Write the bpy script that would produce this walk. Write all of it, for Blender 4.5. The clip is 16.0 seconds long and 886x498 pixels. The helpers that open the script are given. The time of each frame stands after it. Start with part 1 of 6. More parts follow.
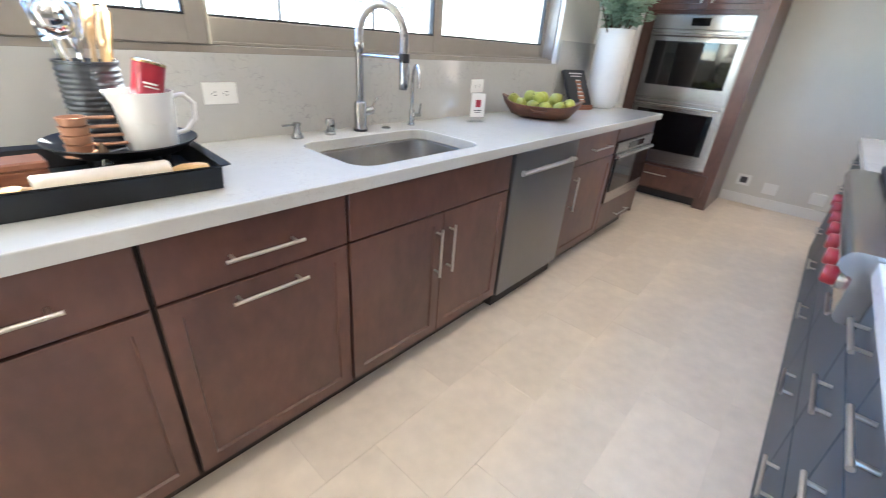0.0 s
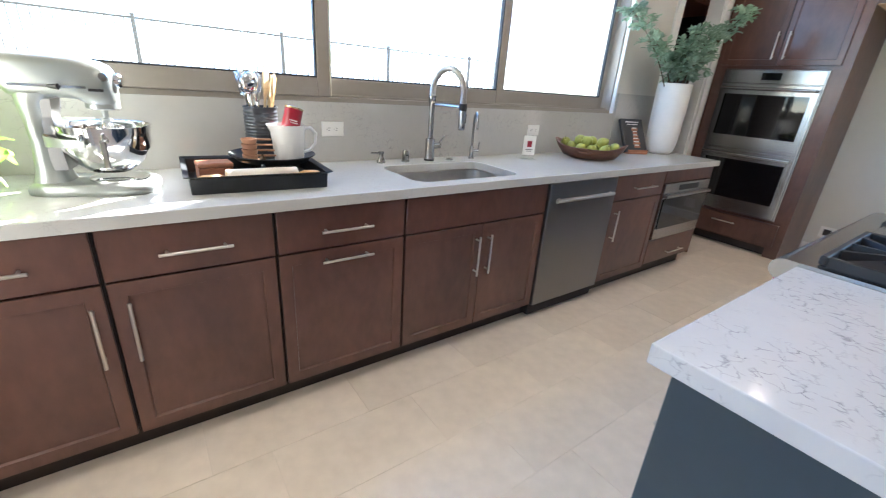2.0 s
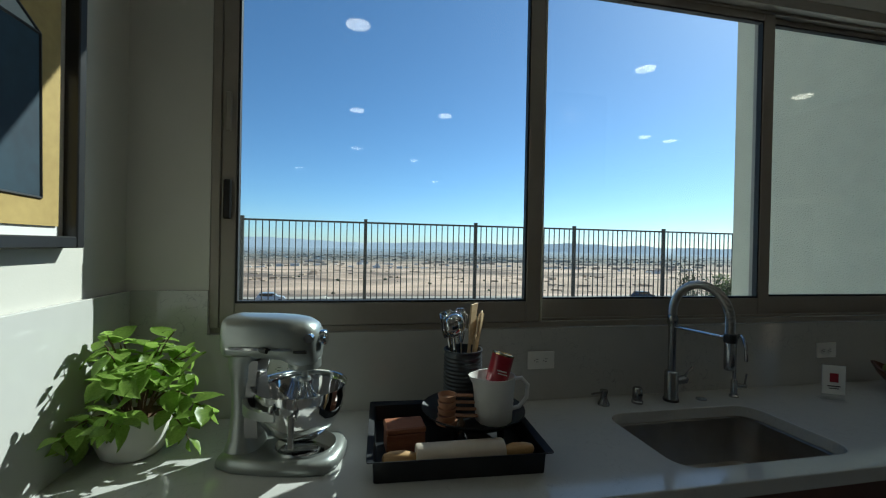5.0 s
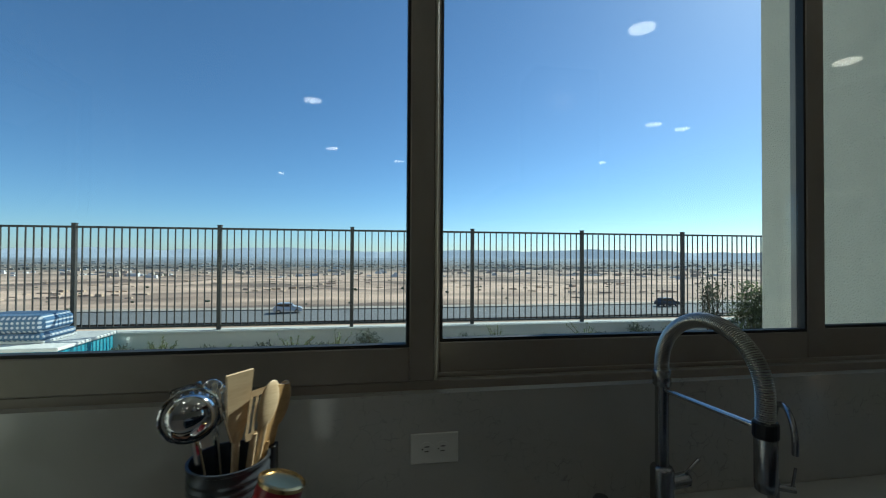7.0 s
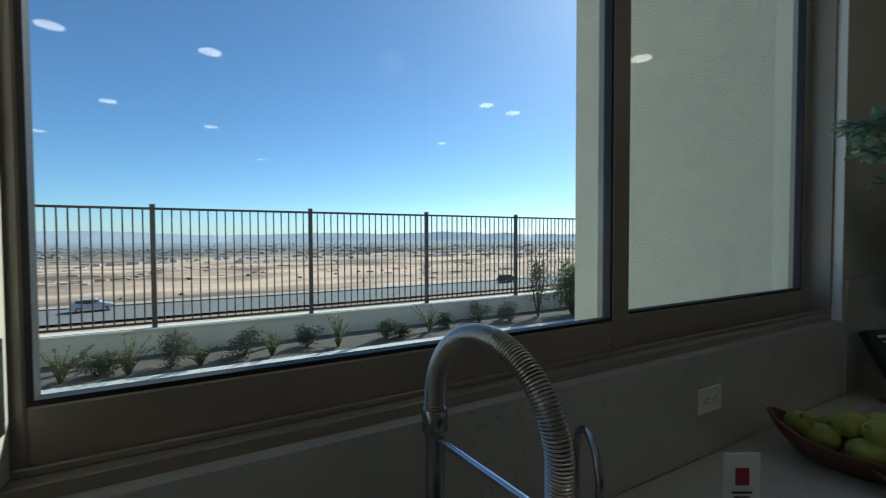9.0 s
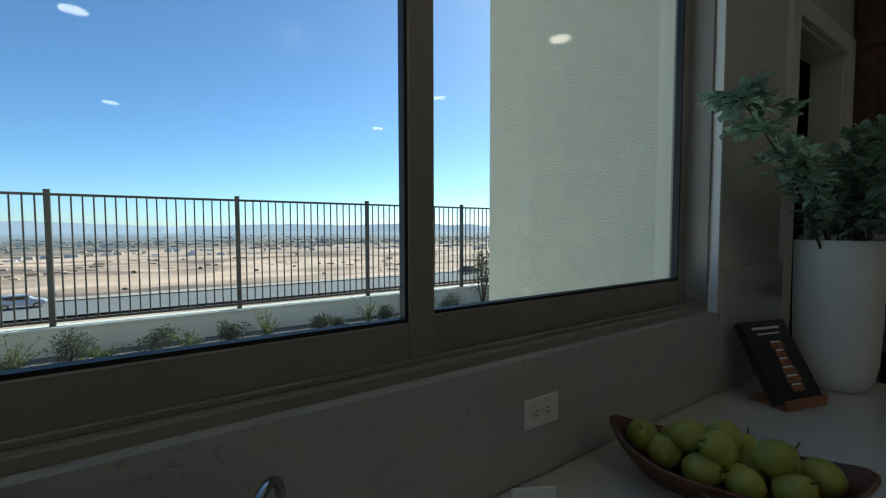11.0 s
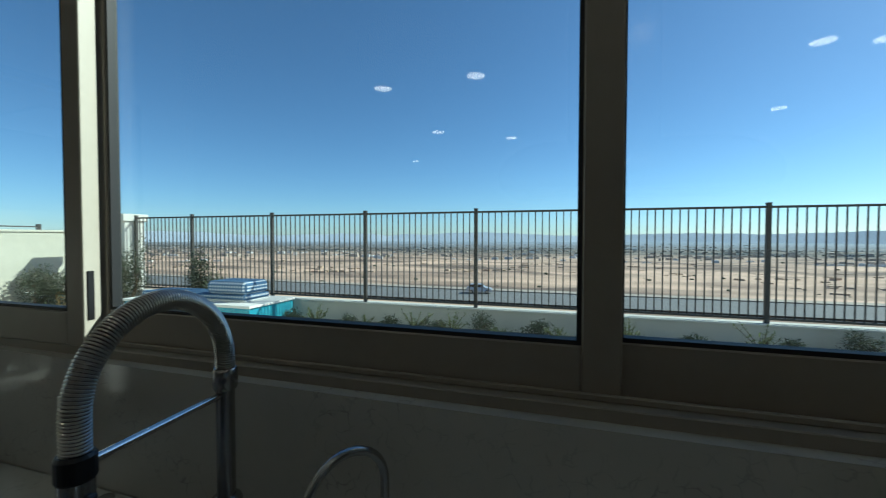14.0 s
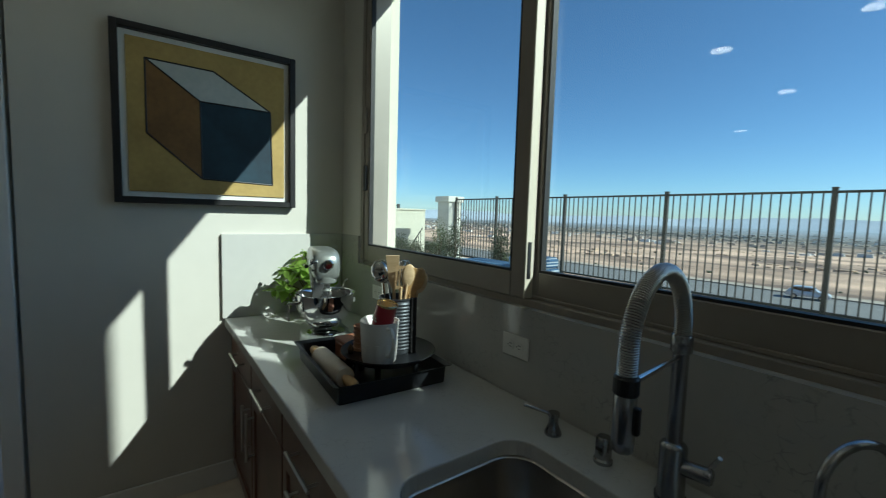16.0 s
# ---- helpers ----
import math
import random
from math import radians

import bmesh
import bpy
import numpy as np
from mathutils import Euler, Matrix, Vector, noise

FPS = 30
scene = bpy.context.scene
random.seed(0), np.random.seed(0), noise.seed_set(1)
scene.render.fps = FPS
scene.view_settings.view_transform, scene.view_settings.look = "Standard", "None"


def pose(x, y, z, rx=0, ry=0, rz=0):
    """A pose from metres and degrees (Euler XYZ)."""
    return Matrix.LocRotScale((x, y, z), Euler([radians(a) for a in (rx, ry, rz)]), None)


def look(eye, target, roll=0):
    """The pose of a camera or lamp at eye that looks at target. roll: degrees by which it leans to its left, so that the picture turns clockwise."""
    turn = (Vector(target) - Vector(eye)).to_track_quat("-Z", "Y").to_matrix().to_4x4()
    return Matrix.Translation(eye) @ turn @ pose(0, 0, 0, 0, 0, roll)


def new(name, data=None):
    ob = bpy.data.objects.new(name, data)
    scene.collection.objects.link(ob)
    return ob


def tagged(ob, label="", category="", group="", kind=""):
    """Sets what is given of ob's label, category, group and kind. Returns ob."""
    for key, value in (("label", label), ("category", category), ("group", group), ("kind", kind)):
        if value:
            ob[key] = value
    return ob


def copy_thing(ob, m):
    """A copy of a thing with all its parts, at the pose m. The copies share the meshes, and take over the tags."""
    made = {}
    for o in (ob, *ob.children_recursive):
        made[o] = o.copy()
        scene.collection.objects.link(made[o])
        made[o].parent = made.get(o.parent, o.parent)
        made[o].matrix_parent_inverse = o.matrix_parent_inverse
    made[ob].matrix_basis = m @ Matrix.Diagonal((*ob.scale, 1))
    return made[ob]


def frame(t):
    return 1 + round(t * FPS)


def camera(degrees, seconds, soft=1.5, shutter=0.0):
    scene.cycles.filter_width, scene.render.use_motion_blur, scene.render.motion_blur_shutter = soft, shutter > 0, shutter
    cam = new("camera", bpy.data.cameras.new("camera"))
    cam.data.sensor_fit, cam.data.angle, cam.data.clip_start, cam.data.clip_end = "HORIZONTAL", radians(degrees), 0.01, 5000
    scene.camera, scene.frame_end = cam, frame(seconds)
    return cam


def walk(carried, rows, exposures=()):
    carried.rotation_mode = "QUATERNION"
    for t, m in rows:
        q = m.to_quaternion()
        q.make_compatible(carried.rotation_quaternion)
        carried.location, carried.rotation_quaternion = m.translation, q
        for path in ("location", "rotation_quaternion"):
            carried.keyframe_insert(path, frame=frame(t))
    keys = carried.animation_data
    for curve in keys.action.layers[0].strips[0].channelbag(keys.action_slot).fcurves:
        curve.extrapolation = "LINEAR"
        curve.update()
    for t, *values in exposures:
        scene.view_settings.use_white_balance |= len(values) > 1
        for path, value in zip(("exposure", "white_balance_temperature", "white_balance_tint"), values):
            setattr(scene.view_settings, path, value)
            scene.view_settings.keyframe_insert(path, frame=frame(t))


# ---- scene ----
cam = camera(94.1, 16.0, soft=1.1, shutter=0.2)
PATH = [
    (0, (0.994, -1.62, 1.292), (2.354, -0.457, 0.4), 4.3),
    (0.5, (0.886, -1.66, 1.289), (1.86, -0.163, 0.388), 3.1),
    (1, (0.77, -1.776, 1.297), (1.603, -0.203, 0.385), 3.0),
    (1.5, (0.753, -1.916, 1.331), (1.672, -0.366, 0.463), 3.9),
    (2, (0.81, -2.101, 1.325), (1.92, -0.609, 0.59), 4.3),
    (2.5, (0.823, -2.226, 1.361), (2.062, -0.768, 0.778), 3.9),
    (3, (0.831, -2.249, 1.388), (2.091, -0.754, 0.969), 2.9),
    (3.5, (0.825, -2.189, 1.422), (1.918, -0.536, 1.157), 1.9),
    (4, (0.785, -2.007, 1.473), (1.541, -0.158, 1.376), 1.3),
    (4.2, (0.766, -1.915, 1.51), (1.409, -0.022, 1.445), 1.3),
    (6.5, (1.332, -1.102, 1.548), (1.633, 0.875, 1.567), 1.0),
    (7, (1.476, -0.997, 1.548), (1.787, 0.978, 1.574), 0.3),
    (7.5, (1.665, -0.909, 1.555), (2.031, 1.058, 1.572), 0.1),
    (8, (1.748, -0.814, 1.541), (2.244, 1.124, 1.534), -0.0),
    (8.5, (1.814, -0.707, 1.549), (2.519, 1.164, 1.515), -0.2),
    (9, (1.861, -0.663, 1.542), (2.817, 1.093, 1.484), -0.2),
    (9.5, (1.943, -0.695, 1.533), (3.136, 0.909, 1.453), -0.9),
    (9.7, (2.005, -0.703, 1.522), (3.246, 0.863, 1.43), -0.9),
    (12, (2.664, -0.667, 1.513), (3.43, 1.178, 1.425), 0.5),
    (12.5, (2.82, -0.664, 1.507), (3.312, 1.277, 1.439), 0.5),
    (13, (2.832, -0.664, 1.5), (2.966, 1.35, 1.443), 0.4),
    (13.5, (2.806, -0.664, 1.497), (2.549, 1.371, 1.444), 0.3),
    (14, (2.748, -0.664, 1.502), (2.132, 1.271, 1.447), 0.1),
    (14.5, (2.684, -0.687, 1.505), (1.766, 1.089, 1.438), 0.3),
    (15, (2.616, -0.818, 1.513), (1.458, 0.81, 1.412), 1.3),
    (15.5, (2.583, -0.934, 1.508), (1.188, 0.493, 1.376), 1.5),
    (16, (2.541, -0.973, 1.5), (0.923, 0.19, 1.335), 1.7),
]
EXPOSURES = [
    (0, 4.5, 5850, 9), (0.5, 4.35, 5600, 9), (1.0, 4.12, 5500, 9), (2.0, 4.12, 5780, 9), (2.5, 4.05, 5800, 9), (3.0, 3.45, 5900, 8), (3.3, 2.35, 6000, 7),
    (3.5, 1.45, 6200, 4), (4.0, 0.88, 5800, -2), (4.2, 0.74, 5650, -6), (6.3, 0.45, 5600, -7), (7.0, 0.43, 5580, -7), (9.0, 0.52, 5680, -5), (9.7, 0.58, 5700, -5),
    (12.0, 0.80, 5750, -4), (13.5, 0.48, 5550, -9), (16.0, 0.62, 5600, -10),
]
walk(cam, [(t, look(eye, target, roll)) for t, eye, target, roll in PATH], EXPOSURES)

# ---- daylight: low sun from beyond the window wall, clear sky ----
SUN_DIR = Vector((1.0, 0.67, 0.9)).normalized()
world = bpy.data.worlds.new("world")
scene.world = world
world.use_nodes = True
wn = world.node_tree
sky = wn.nodes.new("ShaderNodeTexSky")
sky.sky_type = "NISHITA"
sky.sun_disc = False
sky.sun_elevation = math.asin(SUN_DIR.z)
sky.sun_rotation = math.atan2(SUN_DIR.x, SUN_DIR.y)
sky.air_density, sky.dust_density, sky.ozone_density = 0.75, 0.3, 5.0
wn.links.new(sky.outputs[0], wn.nodes["Background"].inputs[0])
wn.nodes["Background"].inputs[1].default_value = 0.095
sun_data = bpy.data.lights.new("sun", "SUN")
sun_data.energy, sun_data.angle, sun_data.color = 4.3, radians(0.53), (1.0, 0.94, 0.84)
sun = new("sun", sun_data)
sun.matrix_world = look((0, 0, 0), -SUN_DIR)
CAN_STRENGTH = 6.5

# ---- materials ----
def material(name, color, rough=0.5, metal=0.0, spec=0.5, var=0.0, scale=8.0, color2=None, bump=0.0, bump_scale=60.0,
             stretch=(1, 1, 1), coat=0.0, detail=4.0, per_object=0.0, rough_var=0.0, bump_dist=0.01, ramp=(0.35, 0.65)):
    """A principled material with a two-scale colour variation, roughness variation and fine relief."""
    m = bpy.data.materials.new(name)
    m.use_nodes = True
    nt = m.node_tree
    b = nt.nodes["Principled BSDF"]
    b.inputs["Roughness"].default_value = rough
    b.inputs["Metallic"].default_value = metal
    b.inputs["Specular IOR Level"].default_value = spec
    b.inputs["Coat Weight"].default_value = coat
    b.inputs["Coat Roughness"].default_value = 0.15
    b.inputs["Base Color"].default_value = (*color, 1)
    tc = nt.nodes.new("ShaderNodeTexCoord")
    mp = nt.nodes.new("ShaderNodeMapping")
    mp.inputs["Scale"].default_value = stretch
    nt.links.new(tc.outputs["Object"], mp.inputs[0])
    out = None
    if color2 is not None or var > 0:
        if color2 is None:
            color2 = tuple(c * (1 - var) for c in color)
        n1 = nt.nodes.new("ShaderNodeTexNoise")
        n1.inputs["Scale"].default_value, n1.inputs["Detail"].default_value = scale, detail
        n2 = nt.nodes.new("ShaderNodeTexNoise")
        n2.inputs["Scale"].default_value, n2.inputs["Detail"].default_value = scale * 6.3, 3
        for n in (n1, n2):
            nt.links.new(mp.outputs[0], n.inputs["Vector"])
        mx = nt.nodes.new("ShaderNodeMath")
        mx.operation = "MULTIPLY_ADD"
        mx.inputs[1].default_value = 0.35
        nt.links.new(n2.outputs["Fac"], mx.inputs[0])
        sc = nt.nodes.new("ShaderNodeMath")
        sc.operation = "MULTIPLY"
        sc.inputs[1].default_value = 0.65
        nt.links.new(n1.outputs["Fac"], sc.inputs[0])
        nt.links.new(sc.outputs[0], mx.inputs[2])
        rp = nt.nodes.new("ShaderNodeValToRGB")
        rp.color_ramp.elements[0].position, rp.color_ramp.elements[1].position = ramp
        rp.color_ramp.elements[0].color, rp.color_ramp.elements[1].color = (*color2, 1), (*color, 1)
        nt.links.new(mx.outputs[0], rp.inputs[0])
        out = rp.outputs[0]
        if rough_var > 0:
            rr = nt.nodes.new("ShaderNodeMapRange")
            rr.inputs[3].default_value, rr.inputs[4].default_value = rough - rough_var, rough + rough_var
            nt.links.new(mx.outputs[0], rr.inputs[0])
            nt.links.new(rr.outputs[0], b.inputs["Roughness"])
    if per_object > 0:
        oi = nt.nodes.new("ShaderNodeObjectInfo")
        hs = nt.nodes.new("ShaderNodeHueSaturation")
        mr = nt.nodes.new("ShaderNodeMapRange")
        mr.inputs[3].default_value, mr.inputs[4].default_value = 1 - per_object, 1 + per_object
        nt.links.new(oi.outputs["Random"], mr.inputs[0])
        nt.links.new(mr.outputs[0], hs.inputs["Value"])
        hs.inputs["Color"].default_value = (*color, 1)
        if out:
            nt.links.new(out, hs.inputs["Color"])
        out = hs.outputs[0]
    if out:
        nt.links.new(out, b.inputs["Base Color"])
    if bump > 0:
        nb = nt.nodes.new("ShaderNodeTexNoise")
        nb.inputs["Scale"].default_value, nb.inputs["Detail"].default_value = bump_scale, 3
        nt.links.new(mp.outputs[0], nb.inputs["Vector"])
        bp = nt.nodes.new("ShaderNodeBump")
        bp.inputs["Strength"].default_value, bp.inputs["Distance"].default_value = bump, bump_dist
        nt.links.new(nb.outputs["Fac"], bp.inputs["Height"])
        nt.links.new(bp.outputs[0], b.inputs["Normal"])
    return m


def quartz(name, base, vein, vein_scale, amount, fine=0.0):
    """Polished white quartz with thin broken grey veins; fine breaks them into chains of specks."""
    m = material(name, base, rough=0.1, var=0.06, scale=3.0, spec=0.5)
    nt = m.node_tree
    b = nt.nodes["Principled BSDF"]
    tc = nt.nodes.new("ShaderNodeTexCoord")
    warp = nt.nodes.new("ShaderNodeTexNoise")
    warp.inputs["Scale"].default_value, warp.inputs["Detail"].default_value = vein_scale * 2.2, 6
    nt.links.new(tc.outputs["Object"], warp.inputs["Vector"])
    add = nt.nodes.new("ShaderNodeVectorMath")
    add.operation = "MULTIPLY_ADD"
    add.inputs[1].default_value = (0.5, 0.5, 0.5)
    nt.links.new(warp.outputs["Color"], add.inputs[0])
    nt.links.new(tc.outputs["Object"], add.inputs[2])
    v = nt.nodes.new("ShaderNodeTexVoronoi")
    v.feature = "DISTANCE_TO_EDGE"
    v.inputs["Scale"].default_value = vein_scale
    nt.links.new(add.outputs[0], v.inputs["Vector"])
    line = nt.nodes.new("ShaderNodeMapRange")
    line.inputs[1].default_value, line.inputs[2].default_value = 0.0, 0.035
    line.inputs[3].default_value, line.inputs[4].default_value = 1.0, 0.0
    nt.links.new(v.outputs["Distance"], line.inputs[0])
    veins = line.outputs[0]
    if fine > 0:
        line.inputs[2].default_value = 0.16
        v2 = nt.nodes.new("ShaderNodeTexVoronoi")
        v2.feature = "DISTANCE_TO_EDGE"
        v2.inputs["Scale"].default_value = fine
        w2 = nt.nodes.new("ShaderNodeTexNoise")
        w2.inputs["Scale"].default_value, w2.inputs["Detail"].default_value = fine * 0.7, 5
        nt.links.new(tc.outputs["Object"], w2.inputs["Vector"])
        a2 = nt.nodes.new("ShaderNodeVectorMath")
        a2.operation = "MULTIPLY_ADD"
        a2.inputs[1].default_value = (1.6 / fine,) * 3
        nt.links.new(w2.outputs["Color"], a2.inputs[0])
        nt.links.new(tc.outputs["Object"], a2.inputs[2])
        nt.links.new(a2.outputs[0], v2.inputs["Vector"])
        l2 = nt.nodes.new("ShaderNodeMapRange")
        l2.inputs[1].default_value, l2.inputs[2].default_value = 0.0, 0.055
        l2.inputs[3].default_value, l2.inputs[4].default_value = 1.0, 0.0
        nt.links.new(v2.outputs["Distance"], l2.inputs[0])
        b2 = nt.nodes.new("ShaderNodeTexNoise")
        b2.inputs["Scale"].default_value, b2.inputs["Detail"].default_value = fine * 1.1, 3
        nt.links.new(tc.outputs["Object"], b2.inputs["Vector"])
        g2 = nt.nodes.new("ShaderNodeMapRange")
        g2.inputs[1].default_value, g2.inputs[2].default_value = 0.44, 0.58
        nt.links.new(b2.outputs["Fac"], g2.inputs[0])
        m2 = nt.nodes.new("ShaderNodeMath")
        m2.operation = "MULTIPLY"
        nt.links.new(l2.outputs[0], m2.inputs[0])
        nt.links.new(g2.outputs[0], m2.inputs[1])
        m3 = nt.nodes.new("ShaderNodeMath")
        m3.operation = "MULTIPLY"
        nt.links.new(m2.outputs[0], m3.inputs[0])
        nt.links.new(line.outputs[0], m3.inputs[1])
        veins = m3.outputs[0]
    brk = nt.nodes.new("ShaderNodeTexNoise")
    brk.inputs["Scale"].default_value, brk.inputs["Detail"].default_value = vein_scale * 1.6, 8
    nt.links.new(tc.outputs["Object"], brk.inputs["Vector"])
    gate = nt.nodes.new("ShaderNodeMapRange")
    gate.inputs[1].default_value, gate.inputs[2].default_value = (0.52, 0.66) if fine == 0 else (0.36, 0.50)
    nt.links.new(brk.outputs["Fac"], gate.inputs[0])
    mul = nt.nodes.new("ShaderNodeMath")
    mul.operation = "MULTIPLY"
    nt.links.new(veins, mul.inputs[0])
    nt.links.new(gate.outputs[0], mul.inputs[1])
    mul2 = nt.nodes.new("ShaderNodeMath")
    mul2.operation = "MULTIPLY"
    mul2.inputs[1].default_value = amount
    nt.links.new(mul.outputs[0], mul2.inputs[0])
    src = b.inputs["Base Color"].links[0].from_socket
    mix = nt.nodes.new("ShaderNodeMixRGB")
    mix.inputs["Color2"].default_value = (*vein, 1)
    nt.links.new(mul2.outputs[0], mix.inputs["Fac"])
    nt.links.new(src, mix.inputs["Color1"])
    nt.links.new(mix.outputs[0], b.inputs["Base Color"])
    return m


def glass_material(name, tint, gloss):
    m = bpy.data.materials.new(name)
    m.use_nodes = True
    nt = m.node_tree
    nt.nodes.remove(nt.nodes["Principled BSDF"])
    tr = nt.nodes.new("ShaderNodeBsdfTransparent")
    tr.inputs[0].default_value = (*tint, 1)
    gl = nt.nodes.new("ShaderNodeBsdfGlossy")
    gl.inputs["Roughness"].default_value = 0.0
    mix = nt.nodes.new("ShaderNodeMixShader")
    mix.inputs[0].default_value = gloss
    nt.links.new(tr.outputs[0], mix.inputs[1])
    nt.links.new(gl.outputs[0], mix.inputs[2])
    nt.links.new(mix.outputs[0], nt.nodes["Material Output"].inputs[0])
    return m


def glow(name, color, strength):
    m = bpy.data.materials.new(name)
    m.use_nodes = True
    b = m.node_tree.nodes["Principled BSDF"]
    b.inputs["Base Color"].default_value = (*color, 1)
    b.inputs["Emission Color"].default_value = (*color, 1)
    b.inputs["Emission Strength"].default_value = strength
    return m


M_WALL = material("painted_wall", (0.60, 0.58, 0.525), 0.75, var=0.05, scale=1.5, bump=0.12, bump_scale=140, bump_dist=0.002)
M_CEIL = material("ceiling_paint", (0.72, 0.71, 0.68), 0.85, var=0.03, scale=1.0, bump=0.1, bump_scale=120, bump_dist=0.002)
M_TRIM = material("white_trim", (0.75, 0.74, 0.71), 0.4, var=0.04, scale=3)
M_TILE = material("porcelain_tile", (0.79, 0.685, 0.57), 0.3, color2=(0.66, 0.565, 0.465), scale=2.6, per_object=0.025, rough_var=0.05,
                  bump=0.05, bump_scale=30, bump_dist=0.002, detail=7)
M_GROUT = material("grout", (0.74, 0.645, 0.54), 0.85, var=0.1, scale=10)
M_WOOD = material("stained_maple", (0.140, 0.062, 0.043), 0.36, color2=(0.074, 0.033, 0.025), scale=2.4, stretch=(1.5, 1.5, 0.8), coat=0.35,
                  bump=0.04, bump_scale=90, bump_dist=0.001, detail=6, per_object=0.08)
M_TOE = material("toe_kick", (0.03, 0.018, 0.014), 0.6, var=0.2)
M_SEAM = material("cabinet_shadow_line", (0.02, 0.014, 0.012), 0.7)
M_SPLASH = quartz("grey_white_quartz", (0.48, 0.47, 0.44), (0.25, 0.245, 0.24), 1.3, 0.8, 30.0)
M_QUARTZ = quartz("white_quartz", (0.55, 0.545, 0.52), (0.40, 0.385, 0.37), 1.5, 0.7, 38.0)
M_ISLQ = quartz("island_quartz", (0.60, 0.59, 0.585), (0.17, 0.16, 0.18), 2.1, 0.9, 34.0)
M_STEEL = material("brushed_steel", (0.47, 0.46, 0.445), 0.26, 1.0, var=0.04, scale=5.0, stretch=(1, 1, 60), rough_var=0.03)
M_DWSTEEL = material("dark_steel", (0.27, 0.267, 0.265), 0.33, 1.0, var=0.05, scale=5, stretch=(60, 60, 1), rough_var=0.06)
M_SINK = material("sink_steel", (0.56, 0.53, 0.49), 0.3, 1.0, var=0.2, scale=4.0, rough_var=0.08)
M_CHROME = material("chrome", (0.72, 0.72, 0.72), 0.07, 1.0, var=0.05, scale=20)
M_NICKEL = material("satin_nickel", (0.60, 0.57, 0.53), 0.3, 1.0, var=0.06, scale=30)
M_FAUCET = material("faucet_steel", (0.40, 0.40, 0.41), 0.24, 1.0, var=0.1, scale=20)
M_BLACKGLASS = material("black_glass", (0.006, 0.006, 0.007), 0.05, spec=0.6)
M_FRAME = material("bronze_aluminium", (0.31, 0.277, 0.238), 0.45, 0.15, var=0.08, scale=6, bump=0.03, bump_scale=200, bump_dist=0.001)
M_GASKET = material("black_gasket", (0.012, 0.012, 0.013), 0.6)
M_GLASS = glass_material("window_glass", (0.965, 0.985, 0.975), 0.03)
M_STUCCO = material("stucco", (0.63, 0.605, 0.49), 0.9, var=0.09, scale=9.0, bump=0.8, bump_scale=90, bump_dist=0.016)
M_REVEAL = material("smooth_stucco", (0.70, 0.67, 0.55), 0.9, var=0.06, scale=3.0, bump=0.25, bump_scale=60, bump_dist=0.004)
M_STUCCO2 = material("garden_stucco", (0.68, 0.66, 0.59), 0.9, var=0.08, scale=1.0, bump=0.5, bump_scale=40, bump_dist=0.01)
M_FENCE = material("fence_paint", (0.062, 0.057, 0.05), 0.55, 0.2, var=0.1, scale=6)
M_GRAVEL = material("gravel", (0.22, 0.195, 0.165), 0.95, color2=(0.10, 0.088, 0.075), scale=22, bump=0.8, bump_scale=45, bump_dist=0.02)
M_CONC = material("pale_concrete", (0.78, 0.755, 0.70), 0.85, var=0.12, scale=2, bump=0.2, bump_scale=60, bump_dist=0.003)
M_ASPHALT = material("sun_bleached_asphalt", (0.19, 0.185, 0.18), 0.9, var=0.12, scale=0.3)
M_WHITE = material("white_ceramic", (0.78, 0.77, 0.74), 0.3, var=0.03, scale=6, coat=0.2)
M_MATTEWHITE = material("matte_white_ceramic", (0.76, 0.73, 0.69), 0.6, var=0.05, scale=5, bump=0.15, bump_scale=25, bump_dist=0.004)
M_BLACKMETAL = material("black_tin", (0.018, 0.02, 0.024), 0.42, 0.3, var=0.3, scale=14, rough_var=0.08)
M_CANISTER = material("ribbed_tin", (0.10, 0.11, 0.125), 0.36, 0.7, var=0.25, scale=14, rough_var=0.06)
M_BEECH = material("pale_wood", (0.72, 0.55, 0.33), 0.5, color2=(0.60, 0.43, 0.24), scale=9, stretch=(1, 6, 6))
M_HANDLEWOOD = material("honey_wood", (0.64, 0.41, 0.18), 0.45, color2=(0.50, 0.30, 0.12), scale=9, stretch=(1, 6, 6))
M_PINSTONE = material("pale_rolling_pin", (0.72, 0.62, 0.50), 0.4, var=0.1, scale=8)
M_SCOOP = material("pinkish_wood", (0.52, 0.28, 0.17), 0.5, color2=(0.42, 0.21, 0.12), scale=9, stretch=(1, 6, 6))
M_REDWOOD = material("reddish_wood", (0.36, 0.15, 0.08), 0.4, color2=(0.24, 0.09, 0.05), scale=10, stretch=(1, 5, 5))
M_BOWL = material("carved_bowl_wood", (0.15, 0.062, 0.032), 0.42, color2=(0.085, 0.034, 0.018), scale=7, stretch=(5, 1, 5))
M_PEAR = material("green_fruit", (0.40, 0.41, 0.08), 0.42, color2=(0.27, 0.28, 0.045), scale=8, per_object=0.12)
M_STEM = material("brown_stem", (0.10, 0.06, 0.03), 0.7, var=0.2)
M_RED = material("red_enamel", (0.32, 0.014, 0.03), 0.28, var=0.08, scale=6, coat=0.3)
M_GOLD = material("gilt_lid", (0.70, 0.52, 0.25), 0.25, 1.0, var=0.1)
M_LEAF = material("bright_leaf", (0.34, 0.48, 0.10), 0.36, color2=(0.21, 0.34, 0.06), scale=14, per_object=0.25)
M_EUCA = material("dusty_leaf", (0.44, 0.56, 0.44), 0.5, color2=(0.18, 0.30, 0.20), scale=12)
